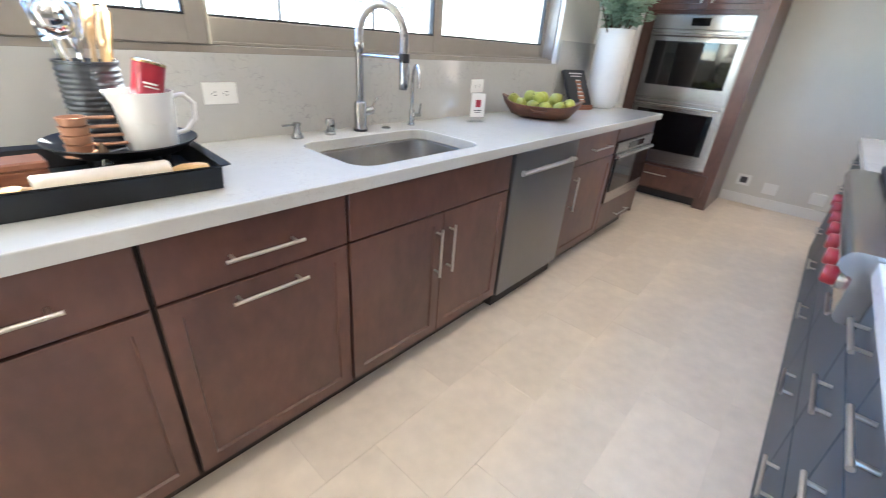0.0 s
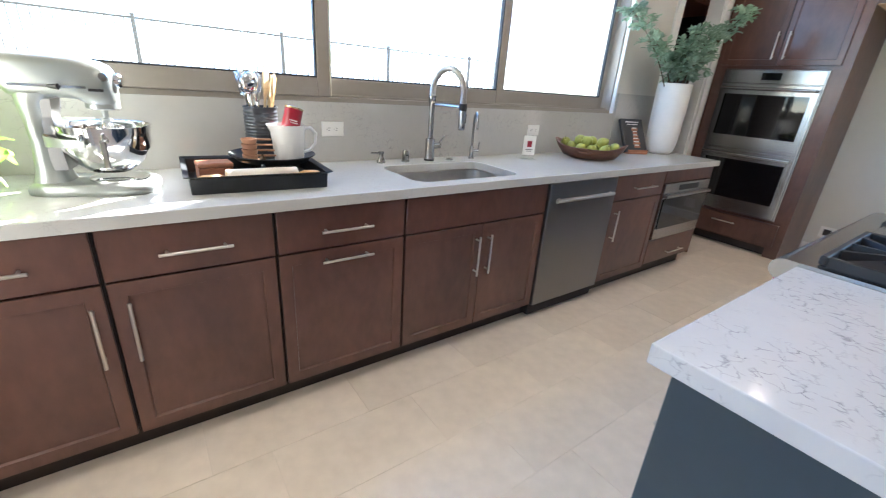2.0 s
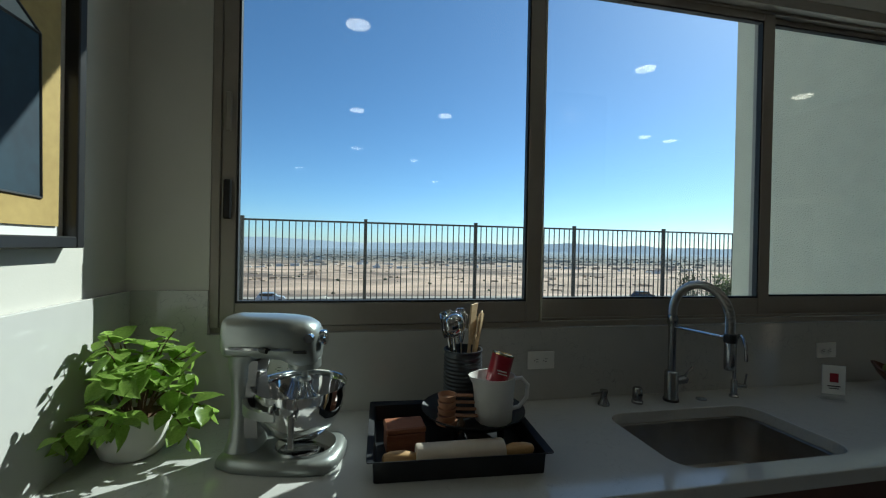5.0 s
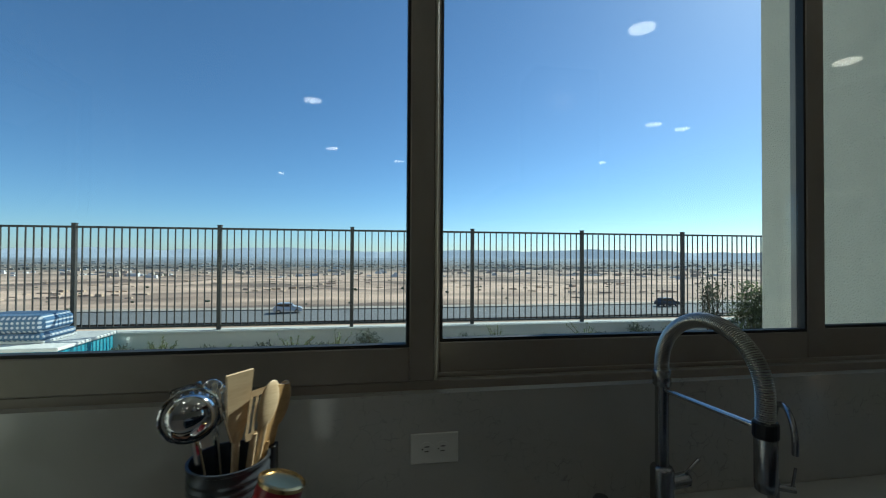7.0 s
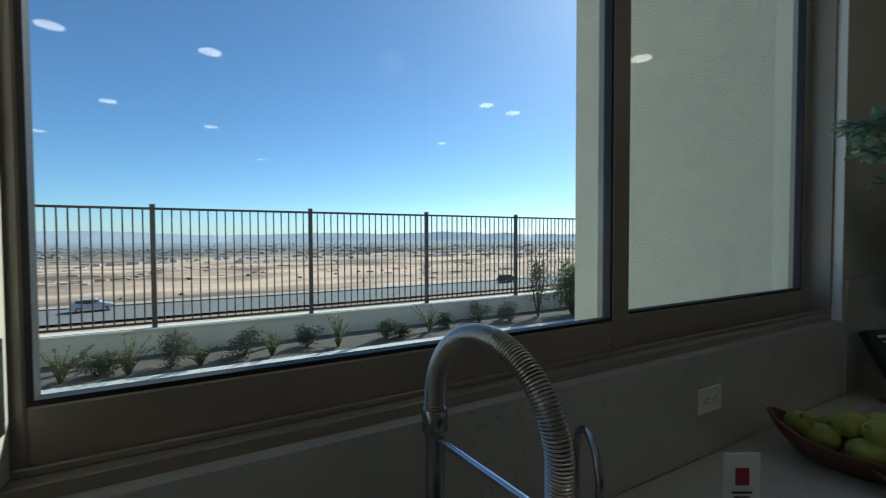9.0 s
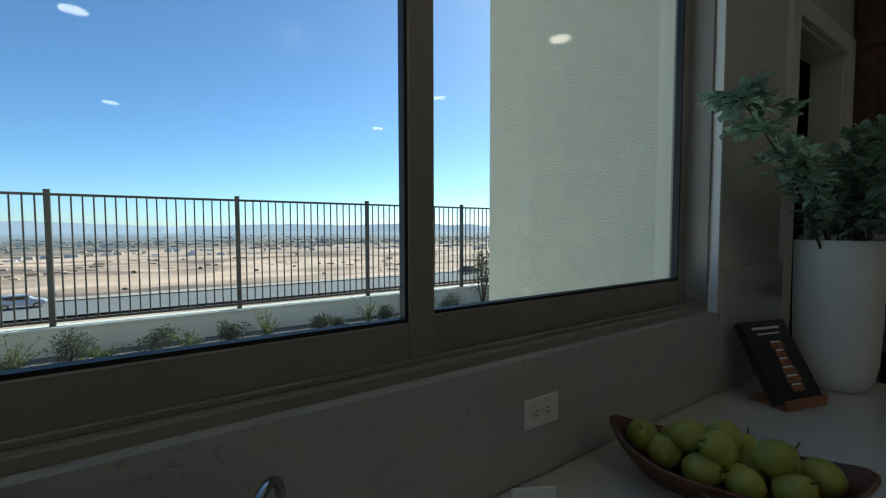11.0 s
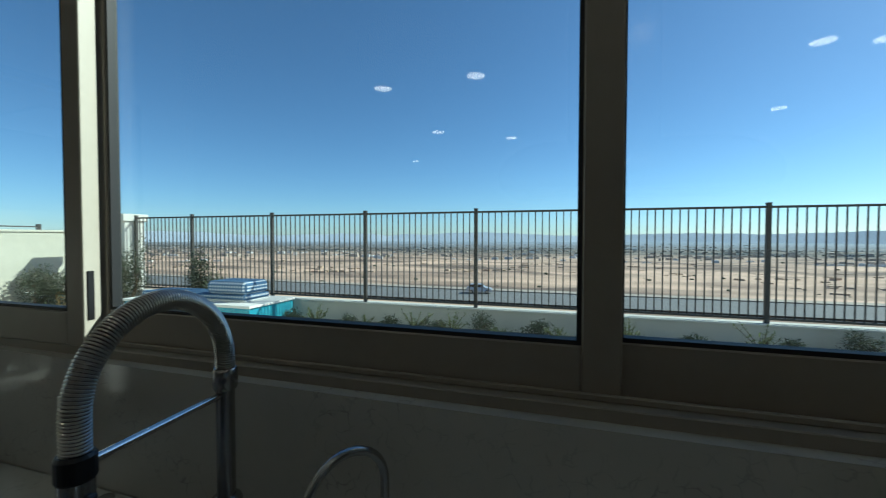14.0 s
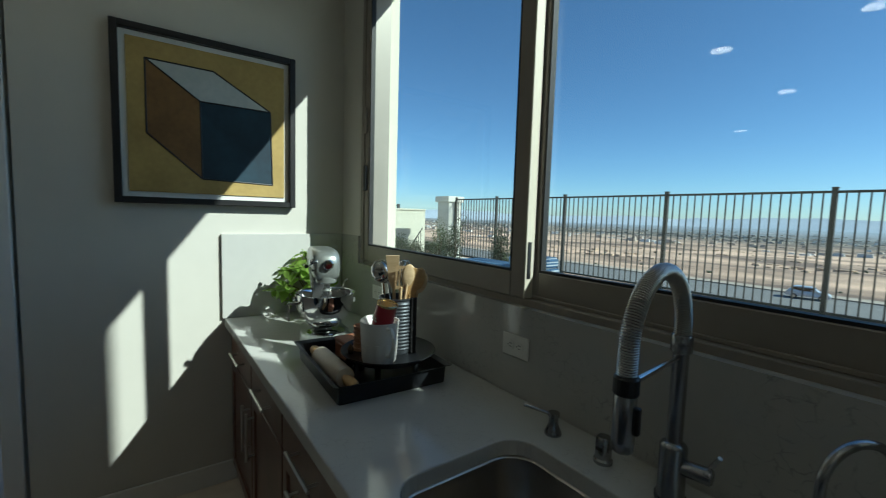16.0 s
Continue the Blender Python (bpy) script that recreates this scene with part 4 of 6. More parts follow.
def base_unit(name, x0, x1, label, category="cabinet"):
    u = empty(name, 0, 0, 0, label, category, "base cabinets under the window")
    g = 0.0062
    part("body", boxes((x0 + 0.001, x0 + 0.019, FY + 0.020, -0.02, CZ0, CZ1), (x1 - 0.019, x1 - 0.001, FY + 0.020, -0.02, CZ0, CZ1), (x0 + 0.019, x1 - 0.019, FY + 0.020, -0.02, CZ0, CZ0 + 0.018),
                       (x0 + 0.019, x1 - 0.019, FY + 0.024, FY + 0.03, CZ0 + 0.018, CZ1)), M_SEAM, u, "dark cabinet box")
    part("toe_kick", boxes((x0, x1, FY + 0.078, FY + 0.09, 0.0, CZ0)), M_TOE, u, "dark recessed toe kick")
    return u, x0 + g, x1 - g


ZD, ZS = 0.699, 0.691   # drawer bottom, door top
u, a, b = base_unit("base_cabinet", 0.125, 0.645, "dark stained wooden base cabinet with one drawer over a door")
d = slab_front(u, "drawer_front", a, b, ZD, CZ1 - 0.008)
bar_handle(d, (0.286, FY, 0.774), (0.501, FY, 0.774))
d = shaker_front(u, "door", a, b, CZ0 + 0.004, ZS)
bar_handle(d, (0.606, FY, 0.42), (0.606, FY, 0.632))
u, a, b = base_unit("base_cabinet", 0.645, 1.152, "dark stained wooden base cabinet with one drawer over a door")
d = slab_front(u, "drawer_front", a, b, ZD, CZ1 - 0.008)
bar_handle(d, (0.796, FY, 0.774), (1.008, FY, 0.774))
d = shaker_front(u, "door", a, b, CZ0 + 0.004, ZS)
bar_handle(d, (0.698, FY, 0.42), (0.698, FY, 0.632))
u, a, b = base_unit("base_cabinet", 1.152, 1.697, "dark stained wooden cabinet with a drawer over a pull-out")
d = slab_front(u, "drawer_front", a, b, ZD, CZ1 - 0.008)
bar_handle(d, (1.315, FY, 0.774), (1.529, FY, 0.774))
d = shaker_front(u, "pull_out_front", a, b, CZ0 + 0.004, ZS)
bar_handle(d, (1.315, FY, 0.650), (1.531, FY, 0.650))
u, a, b = base_unit("sink_cabinet", 1.697, 2.612, "dark stained wooden sink cabinet with two doors")
slab_front(u, "false_front", a, b, ZD, CZ1 - 0.008)
d = shaker_front(u, "door", a, 2.153, CZ0 + 0.004, ZS)
bar_handle(d, (2.118, FY, 0.42), (2.118, FY, 0.635))
d = shaker_front(u, "door", 2.157, b, CZ0 + 0.004, ZS)
bar_handle(d, (2.196, FY, 0.42), (2.196, FY, 0.635))
u, a, b = base_unit("base_cabinet", 3.258, 3.872, "dark stained wooden base cabinet with one drawer over a door")
d = slab_front(u, "drawer_front", a, b, ZD, CZ1 - 0.008)
bar_handle(d, (3.465, FY, 0.774), (3.725, FY, 0.774))
d = shaker_front(u, "door", a, b, CZ0 + 0.004, ZS)
bar_handle(d, (3.315, FY, 0.42), (3.315, FY, 0.635))
u, a, b = base_unit("microwave_cabinet", 3.872, 4.612, "dark stained wooden cabinet round a built-in microwave drawer")
slab_front(u, "top_rail", a, b, 0.775, CZ1 - 0.008)
d = slab_front(u, "drawer_front", a, b, CZ0 + 0.02, 0.322)
bar_handle(d, (4.16, FY, 0.19), (4.41, FY, 0.19))
part("end_panel", boxes((4.596, 4.612, FY, -0.01, CZ0, CZ1), (4.594, 4.61, FY + 0.075, -0.01, 0.0, CZ0), bevel=0.001), M_WOOD, u)

mw = empty("microwave_oven", 0, 0, 0, "stainless microwave drawer with black glass front", "microwave")
part("body", boxes((3.884, 4.590, FY - 0.012, FY + 0.02, 0.332, 0.768), bevel=0.003), M_STEEL, mw)
part("glass_front", boxes((3.90, 4.575, FY - 0.019, FY - 0.0125, 0.42, 0.655), bevel=0.002), M_BLACKGLASS, mw, "black glass panel")
part("handle", boxes((3.884, 4.590, FY - 0.042, FY - 0.0125, 0.664, 0.69), bevel=0.006), M_STEEL, mw)
part("display", boxes((4.10, 4.40, FY - 0.0145, FY - 0.0122, 0.71, 0.75)), M_BLACKGLASS, mw, "dark display strip")

dw = empty("dishwasher", 0, 0, 0, "stainless steel dishwasher with a thick bar handle", "dishwasher")
part("body", boxes((2.620, 3.250, FY + 0.021, -0.03, 0.02, 0.868)), M_SEAM, dw)
part("door", boxes((2.617, 3.252, FY - 0.012, FY + 0.02, 0.10, 0.866), bevel=0.004), M_DWSTEEL, dw, "dark brushed steel door")
bm = bmesh.new()
rod(bm, (2.665, FY - 0.030, 0.765), (3.205, FY - 0.030, 0.765), 0.0115, 14)
for x in (2.69, 3.18):
    box(bm, x - 0.012, x + 0.012, FY - 0.028, FY - 0.011, 0.754, 0.776, bevel=0.003)
part("handle", bm, M_NICKEL, dw, "satin bar handle", smooth=True)
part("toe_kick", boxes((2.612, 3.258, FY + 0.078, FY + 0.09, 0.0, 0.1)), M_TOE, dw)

# ---- worktop with an undermount sink ----
SX0, SX1, SY0, SY1 = 1.795, 2.44, -0.565, -0.172


def slab_with_hole(outer, inner, z0, z1):
    bm = bmesh.new()
    top = []
    for loop in (outer, inner):
        vs = [bm.verts.new((x, y, z1)) for x, y in loop]
        top.append([bm.edges.new((vs[i], vs[(i + 1) % len(vs)])) for i in range(len(vs))])
    fill = bmesh.ops.triangle_fill(bm, edges=top[0] + top[1], use_beauty=True)
    faces = [f for f in fill["geom"] if isinstance(f, bmesh.types.BMFace)]
    ext = bmesh.ops.extrude_face_region(bm, geom=faces)
    bmesh.ops.translate(bm, vec=(0, 0, z0 - z1), verts=[v for v in ext["geom"] if isinstance(v, bmesh.types.BMVert)])
    bm.verts.ensure_lookup_table()
    edge = [e for e in bm.edges if abs(e.verts[0].co.z - z1) < 1e-5 and abs(e.verts[1].co.z - z1) < 1e-5 and any(abs(f.normal.z) < 0.5 for f in e.link_faces)]
    bmesh.ops.recalc_face_normals(bm, faces=bm.faces)
    edge = [e for e in bm.edges if abs(e.verts[0].co.z - z1) < 1e-5 and abs(e.verts[1].co.z - z1) < 1e-5 and len(e.link_faces) == 2 and abs(e.link_faces[0].normal.z - e.link_faces[1].normal.z) > 0.5]
    bmesh.ops.bevel(bm, geom=edge, offset=0.004, segments=2, affect="EDGES", profile=0.5)
    return bm


single("worktop", slab_with_hole([(WALL_L, -0.648), (4.635, -0.648), (4.635, 0.0), (WALL_L, 0.0)], rounded_rect(SX0, SX1, SY0, SY1, 0.075), 0.873, 0.915), M_QUARTZ,
       "polished white quartz worktop with a square front edge", "worktop")

sink = empty("sink", 0, 0, 0, "undermount stainless steel sink with rounded corners", "sink")
rings = []
for dx, z, r in ((-0.008, 0.872, 0.08), (0.0, 0.865, 0.078), (0.010, 0.74, 0.075), (0.02, 0.70, 0.07), (0.06, 0.685, 0.06)):
    rings.append([(x, y, z) for x, y in rounded_rect(SX0 + dx, SX1 - dx, SY0 + dx, SY1 - dx, r)])
bm = bmesh.new()
rs = [[bm.verts.new(p) for p in r] for r in rings]
for p, q in zip(rs, rs[1:]):
    for i in range(len(p)):
        bm.faces.new((p[i], p[(i + 1) % len(p)], q[(i + 1) % len(p)], q[i]))
bm.faces.new(rs[-1])
part("basin", bm, M_SINK, sink, smooth=True)
bm = bmesh.new()
lathe(bm, [(0.045, 0.686), (0.045, 0.690), (0.03, 0.690), (0.025, 0.687)], 2.12, -0.36, 0, 20)
part("drain", bm, M_CHROME, sink, "chrome drain", smooth=True)


# ---- taps and fittings behind the sink ----
def spring_faucet(x, y):
    f = empty("kitchen_faucet", x, y, 0.915, "tall stainless pull-down kitchen faucet with a coiled spring neck", "faucet", rz=6)
    bm = bmesh.new()
    lathe(bm, [(0.029, 0), (0.029, 0.012), (0.0265, 0.018), (0.0265, 0.118), (0.0235, 0.124), (0.016, 0.128)], seg=24)
    part("base", bm, M_FAUCET, f, smooth=True)
    part("base_ring", lathe(bmesh.new(), [(0.0305, 0.001), (0.0305, 0.011)], seg=24), M_BLACK, f, "black base ring")
    part("post", lathe(bmesh.new(), [(0.0155, 0.125), (0.0155, 0.325)], seg=18), M_FAUCET, f, smooth=True)
    part("collar", lathe(bmesh.new(), [(0.018, 0.318), (0.0205, 0.322), (0.0205, 0.352), (0.018, 0.356)], seg=20), M_FAUCET, f, smooth=True)
    # spring: core hose with a coil round it
    R, zc = 0.124, 0.370
    core = [Vector((0, 0, 0.345))] + arc((0, -R, zc), R, 0, math.pi, 24, (0, 1, 0), (0, 0, 1)) + [Vector((0, -2 * R, 0.315))]
    hose = part("hose", tube(bmesh.new(), core, 0.0128, 12), M_FAUCET, f, "dark inner hose", smooth=True)
    low, high, bend = 0.345, 0.315, math.pi * R
    total, pitch, coil = (zc - low) + bend + (zc - high), 0.0042, []
    turns, per = int(total / pitch), 12
    for i in range(turns * per + 1):
        u = total * i / (turns * per)
        if u < zc - low:
            c, d = Vector((0, 0, low + u)), Vector((0, 0, 1))
        elif u < zc - low + bend:
            b = (u - (zc - low)) / R
            c, d = Vector((0, -R + R * math.cos(b), zc + R * math.sin(b))), Vector((0, -math.sin(b), math.cos(b)))
        else:
            c, d = Vector((0, -2 * R, zc - (u - (zc - low) - bend))), Vector((0, 0, -1))
        side = Vector((1, 0, 0))
        up = side.cross(d)
        a = 2 * math.pi * i / per
        coil.append(c + (side * math.cos(a) + up * math.sin(a)) * 0.0148)
    part("spring", tube(bmesh.new(), coil, 0.0018, 6), M_NICKEL, f, "coiled steel spring", smooth=True)
    hd = part("spray_head", lathe(bmesh.new(), [(0.015, 0.20), (0.0175, 0.203), (0.0185, 0.22), (0.0185, 0.30), (0.0165, 0.305)], 0, -2 * R, 0, 20), M_FAUCET, f, smooth=True)
    part("head_collar", lathe(bmesh.new(), [(0.0195, 0.298), (0.021, 0.301), (0.021, 0.326), (0.0185, 0.33)], 0, -2 * R, 0, 20), M_BLACK, f, "black collar")
    part("trigger", boxes((0.017, 0.026, -2 * R - 0.006, -2 * R + 0.006, 0.235, 0.282), bevel=0.002), M_BLACK, hd, "black spray switch")
    part("support_arm", rod(bmesh.new(), (0, -0.012, 0.310), (0, -2 * R + 0.016, 0.312), 0.0058, 10), M_CHROME, f, smooth=True)
    bm = bmesh.new()
    tube(bm, [(0.015, 0, 0.080), (0.060, -0.002, 0.084), (0.070, -0.003, 0.085), (0.074, -0.003, 0.085)], [0.0165, 0.0175, 0.0175, 0.014], 18)
    rod(bm, (0.064, -0.002, 0.095), (0.088, -0.022, 0.140), 0.0045, 8)
    part("lever", bm, M_FAUCET, f, smooth=True)
    return f


spring_faucet(2.158, -0.088)

ff = empty("filter_faucet", 2.470, -0.088, 0.915, "slim stainless gooseneck filtered-water faucet", "faucet", rz=-30)
part("base", lathe(bmesh.new(), [(0.018, 0), (0.018, 0.006), (0.0125, 0.012), (0.0125, 0.07), (0.009, 0.075)], seg=18), M_FAUCET, ff, smooth=True)
part("spout", tube(bmesh.new(), [(0, 0, 0.07), (0, 0, 0.19)] + arc((0, -0.064, 0.211), 0.064, 0, math.pi, 16, (0, 1, 0), (0, 0, 1)) + [(0, -0.128, 0.185)], 0.0070, 10), M_FAUCET, ff, smooth=True)
bm = bmesh.new()
rod(bm, (0.008, 0, 0.05), (0.045, 0, 0.05), 0.009, 12)
rod(bm, (0.038, 0, 0.05), (0.044, -0.004, 0.105), 0.0036, 8)
part("lever", bm, M_FAUCET, ff, smooth=True)

sd = empty("soap_dispenser", 1.848, -0.088, 0.915, "satin steel built-in soap dispenser pump", "soap dispenser")
part("base", lathe(bmesh.new(), [(0.023, 0), (0.023, 0.006), (0.019, 0.014), (0.013, 0.030), (0.0125, 0.048), (0.0155, 0.05), (0.0155, 0.060), (0.0, 0.06)], seg=20), M_FAUCET, sd, smooth=True)
part("spout", rod(bmesh.new(), (0, 0, 0.052), (-0.075, -0.035, 0.060), 0.0042, 8), M_FAUCET, sd, smooth=True)
ag = empty("air_gap", 2.0, -0.088, 0.915, "satin steel dishwasher air gap cap", "sink fitting")
part("cap", lathe(bmesh.new(), [(0.0225, 0), (0.0225, 0.008), (0.019, 0.012), (0.019, 0.058), (0.015, 0.064), (0.0, 0.065)], seg=24), M_FAUCET, ag, smooth=True)
part("vent", boxes((-0.009, 0.009, -0.0205, -0.0185, 0.034, 0.042)), M_BLACK, ag, "dark vent slot")
single("disposal_button", lathe(bmesh.new(), [(0.021, 0), (0.021, 0.004), (0.014, 0.007), (0.0, 0.008)], 2.30, -0.095, 0.915, 20), M_FAUCET, "flat steel disposal button in the worktop", "sink fitting", smooth=True)


# ---- sockets ----
def socket(x, z, name="wall_socket"):
    s = empty(name, x, 0, z, "white double power outlet in the backsplash", "outlet", "outlets in the backsplash")
    part("plate", boxes((-0.0585, 0.0585, -0.0055, -0.0005, -0.0365, 0.0365), bevel=0.002), M_PLASTIC, s)
    for k in (-1, 1):
        o = part("receptacle", lathe(bmesh.new(), [(0.0165, -0.0008), (0.0165, 0.0008), (0.0, 0.0009)], seg=18), M_PLASTIC, s)
        o.matrix_local = pose(k * 0.0195, -0.0063, 0, 90, 0, 0)
        part("slot", boxes((k * 0.0195 - 0.005, k * 0.0195 + 0.0065, -0.0078, -0.0066, 0.0045, 0.0065), (k * 0.0195 - 0.005, k * 0.0195 + 0.005, -0.0078, -0.0066, -0.0065, -0.0045),
                           (k * 0.0195 - 0.0115, k * 0.0195 - 0.0085, -0.0078, -0.0066, -0.0015, 0.0015)), M_BLACK, s, "dark slots")
    return s


socket(1.614, 1.080)
socket(3.086, 1.076)
socket(0.62, 1.085)

# ---- tall oven cabinet at the room's end ----
TX = 5.55
oc = empty("oven_cabinet", 0, 0, 0, "tall dark stained wooden cabinet round a double oven", "cabinet")
part("side_panel", boxes((TX, RX1 - 0.01, -0.105, -0.004, 0.09, CEIL - 0.004)), M_WOOD, oc)
part("side_panel", boxes((TX, RX1 - 0.01, -1.02, -0.905, 0.0, CEIL - 0.004)), M_WOOD, oc)
part("upper_body", boxes((TX + 0.003, RX1 - 0.01, -0.905, -0.105, 1.668, CEIL - 0.004)), M_WOOD, oc)
part("lower_body", boxes((TX + 0.003, RX1 - 0.01, -0.905, -0.105, 0.09, 0.348)), M_WOOD, oc)
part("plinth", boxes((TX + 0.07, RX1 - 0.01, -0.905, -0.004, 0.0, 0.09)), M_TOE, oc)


def east_door(parent, name, y0, y1, z0, z1, w=0.06, x=TX):
    """Shaker front on the plane x, facing the room."""
    bm = bmesh.new()
    box(bm, x - 0.02, x - 0.001, y0, y1, z0, z1, bevel=0.0015)
    panel_front(bm, Vector((-1, 0, 0)), w)
    return part(name, bm, M_WOOD, parent)


for y0, y1, hy in ((-0.955, -0.505, -0.545), (-0.500, -0.05, -0.460)):
    d = east_door(oc, "door", y0, y1, 1.70, 2.475)
    bar_handle(d, (TX - 0.02, hy, 1.745), (TX - 0.02, hy, 1.965), (-1, 0, 0), r=0.007)
    d = east_door(oc, "upper_door", y0, y1, 2.50, CEIL - 0.03)
    bar_handle(d, (TX - 0.02, hy, 2.545), (TX - 0.02, hy, 2.765), (-1, 0, 0), r=0.007)
d = part("drawer_front", boxes((TX - 0.02, TX - 0.001, -0.955, -0.05, 0.11, 0.325), bevel=0.002), M_WOOD, oc)
bar_handle(d, (TX - 0.02, -0.61, 0.25), (TX - 0.02, -0.40, 0.25), (-1, 0, 0))

ov = empty("double_oven", 0, 0, 0, "stainless double wall oven with black glass doors", "oven")
OY0, OY1 = -0.893, -0.112
part("frame", boxes((TX - 0.012, TX + 0.4, OY0 - 0.01, OY1 + 0.01, 0.352, 1.664), bevel=0.003), M_STEEL, ov)
part("control_panel", boxes((TX - 0.028, TX - 0.0125, OY0, OY1, 1.545, 1.655), bevel=0.003), M_STEEL, ov)
part("display", boxes((TX - 0.031, TX - 0.0285, -0.58, -0.43, 1.575, 1.635)), M_BLACKGLASS, ov, "black oven display")
for z0, z1 in ((0.955, 1.538), (0.365, 0.945)):
    d = part("oven_door", boxes((TX - 0.036, TX - 0.0125, OY0, OY1, z0, z1), bevel=0.004), M_STEEL, ov)
    part("door_glass", boxes((TX - 0.0395, TX - 0.0365, OY0 + 0.055, OY1 - 0.055, z0 + 0.12, z1 - 0.09), bevel=0.001), M_BLACKGLASS, d, "black door glass")
    bm = bmesh.new()
    rod(bm, (TX - 0.085, OY0 + 0.02, z1 - 0.04), (TX - 0.085, OY1 - 0.02, z1 - 0.04), 0.0125, 12)
    for y in (OY0 + 0.06, OY1 - 0.06):
        rod(bm, (TX - 0.085, y, z1 - 0.04), (TX - 0.035, y, z1 - 0.04), 0.009, 10)
    part("handle", bm, M_STEEL, d, "round steel handle", smooth=True)

# cabinets bridging the fridge alcove
bc = empty("bridge_cabinet", 0, 0, 0, "dark stained wall cabinet above the fridge alcove", "cabinet")
part("body", boxes((TX, RX1 - 0.01, -2.14, -1.022, 2.135, CEIL - 0.004)), M_WOOD, bc)
part("underside", boxes((TX + 0.004, RX1 - 0.012, -2.138, -1.024, 2.128, 2.1345)), M_BEECH, bc, "pale wooden underside")
for y0, y1 in ((-2.13, -1.585), (-1.58, -1.035)):
    east_door(bc, "door", y0, y1, 2.16, 2.475)
    east_door(bc, "upper_door", y0, y1, 2.50, CEIL - 0.03)
single("tall_panel", boxes((TX, RX1 - 0.01, -2.26, -2.142, 0.0, CEIL - 0.004), bevel=0.002), M_WOOD, "dark stained tall panel closing the alcove", "cabinet panel")


def low_socket(y, z, name, label, box_only=False):
    s = empty(name, RX1, y, z, label, "outlet")
    part("plate", boxes((-0.006, -0.001, -0.06, 0.06, -0.055, 0.055), bevel=0.002), M_PLASTIC, s)
    # flat patch on the plate; near-black paints the shade inside the valve box
    part("recess", boxes((-0.008, -0.0062, -0.03, 0.03, -0.03, 0.03)), M_SHADE if box_only else M_PLASTIC, s)


low_socket(-1.18, 0.24, "water_box", "white recessed water valve box low on the wall", True)
low_socket(-1.42, 0.20, "wall_socket", "white power outlet low on the alcove wall")
low_socket(-1.80, 0.20, "wall_socket", "white power outlet low on the alcove wall")

# ---- island with rangetop ----
IX0, IY1, IX1, IY0 = 1.512, -1.815, 5.0, -3.05
isl = empty("island", 0, 0, 0, "long kitchen island painted dark blue-grey", "island")
part("body", boxes((IX0 + 0.075, IX1 - 0.05, IY0 + 0.05, IY1 - 0.045, 0.1, 0.87)), M_ISLAND, isl)
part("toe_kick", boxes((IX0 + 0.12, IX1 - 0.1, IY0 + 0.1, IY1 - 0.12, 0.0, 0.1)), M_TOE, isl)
part("end_panel", boxes((IX0 + 0.055, IX0 + 0.075, IY0 + 0.05, IY1 - 0.03, 0.0, 0.87), bevel=0.002), M_ISLAND, isl)


def north_front(parent, name, x0, x1, z0, z1, y):
    return part(name, boxes((x0, x1, y - 0.001, y + 0.019, z0, z1), bevel=0.002), M_ISLAND, parent)


fy = IY1 - 0.045
for x0, x1 in ((1.58, 1.93), (1.935, 2.285), (2.29, 2.9), (2.905, 3.515), (3.52, 4.2), (4.205, 4.94)):
    under = 2.2 < x0 < 3.5
    for z0, z1 in (((0.70, 0.862), (0.41, 0.695), (0.105, 0.405)) if not under else ((0.41, 0.72), (0.105, 0.405))):
        d = north_front(isl, "drawer_front", x0, x1, z0, z1, fy)
        m = (x0 + x1) / 2
        bar_handle(d, (m - 0.08, fy + 0.019, z1 - 0.06), (m + 0.08, fy + 0.019, z1 - 0.06), (0, 1, 0))

RX_0, RX_1 = 2.29, 3.52
bm = prism(bmesh.new(), [(IX0, IY0), (IX1, IY0), (IX1, IY1), (RX_1 + 0.003, IY1), (RX_1 + 0.003, -2.48), (RX_0 - 0.003, -2.48), (RX_0 - 0.003, IY1), (IX0, IY1)], 0.873, 0.915)
bmesh.ops.recalc_face_normals(bm, faces=bm.faces)
bmesh.ops.bevel(bm, geom=list(bm.edges), offset=0.003, segments=2, affect="EDGES", profile=0.5)
single("island_worktop", bm, M_ISLQ, "polished white quartz island top with dark broken veins", "worktop")

rt = empty("rangetop", 0, 0, 0, "stainless gas rangetop with red knobs set in the island", "cooktop")
prof = [(-2.475, 0.74), (-2.475, 0.921), (-2.471, 0.925), (-1.785, 0.925)] + [(-1.785 + 0.032 * math.sin(t), 0.893 + 0.032 * math.cos(t)) for t in [math.pi * i / 10 for i in range(1, 11)]] + [(-1.790, 0.855), (-1.790, 0.755), (-1.80, 0.74)]
part("tray", loft(bmesh.new(), [[(x, y, z) for y, z in prof] for x in (RX_0, RX_1)]), M_STEEL, rt, "brushed steel top with a rounded front rail", smooth=30)
for i in range(7):
    x = RX_0 + 0.14 + i * (RX_1 - RX_0 - 0.28) / 6
    k = part("knob", tube(bmesh.new(), [(x, -1.781, 0.806), (x, -1.772, 0.806), (x, -1.752, 0.806), (x, -1.747, 0.806)], [0.022, 0.027, 0.026, 0.022], 16), M_RED, rt, "red control knob", smooth=True)
    part("bezel", tube(bmesh.new(), [(x, -1.789, 0.806), (x, -1.778, 0.806)], 0.031, 18), M_CHROME, k, smooth=True)
part("griddle_cover", boxes((2.83, 3.05, -2.43, -1.86, 0.926, 0.950), bevel=0.005), M_STEEL, rt, "steel griddle cover")
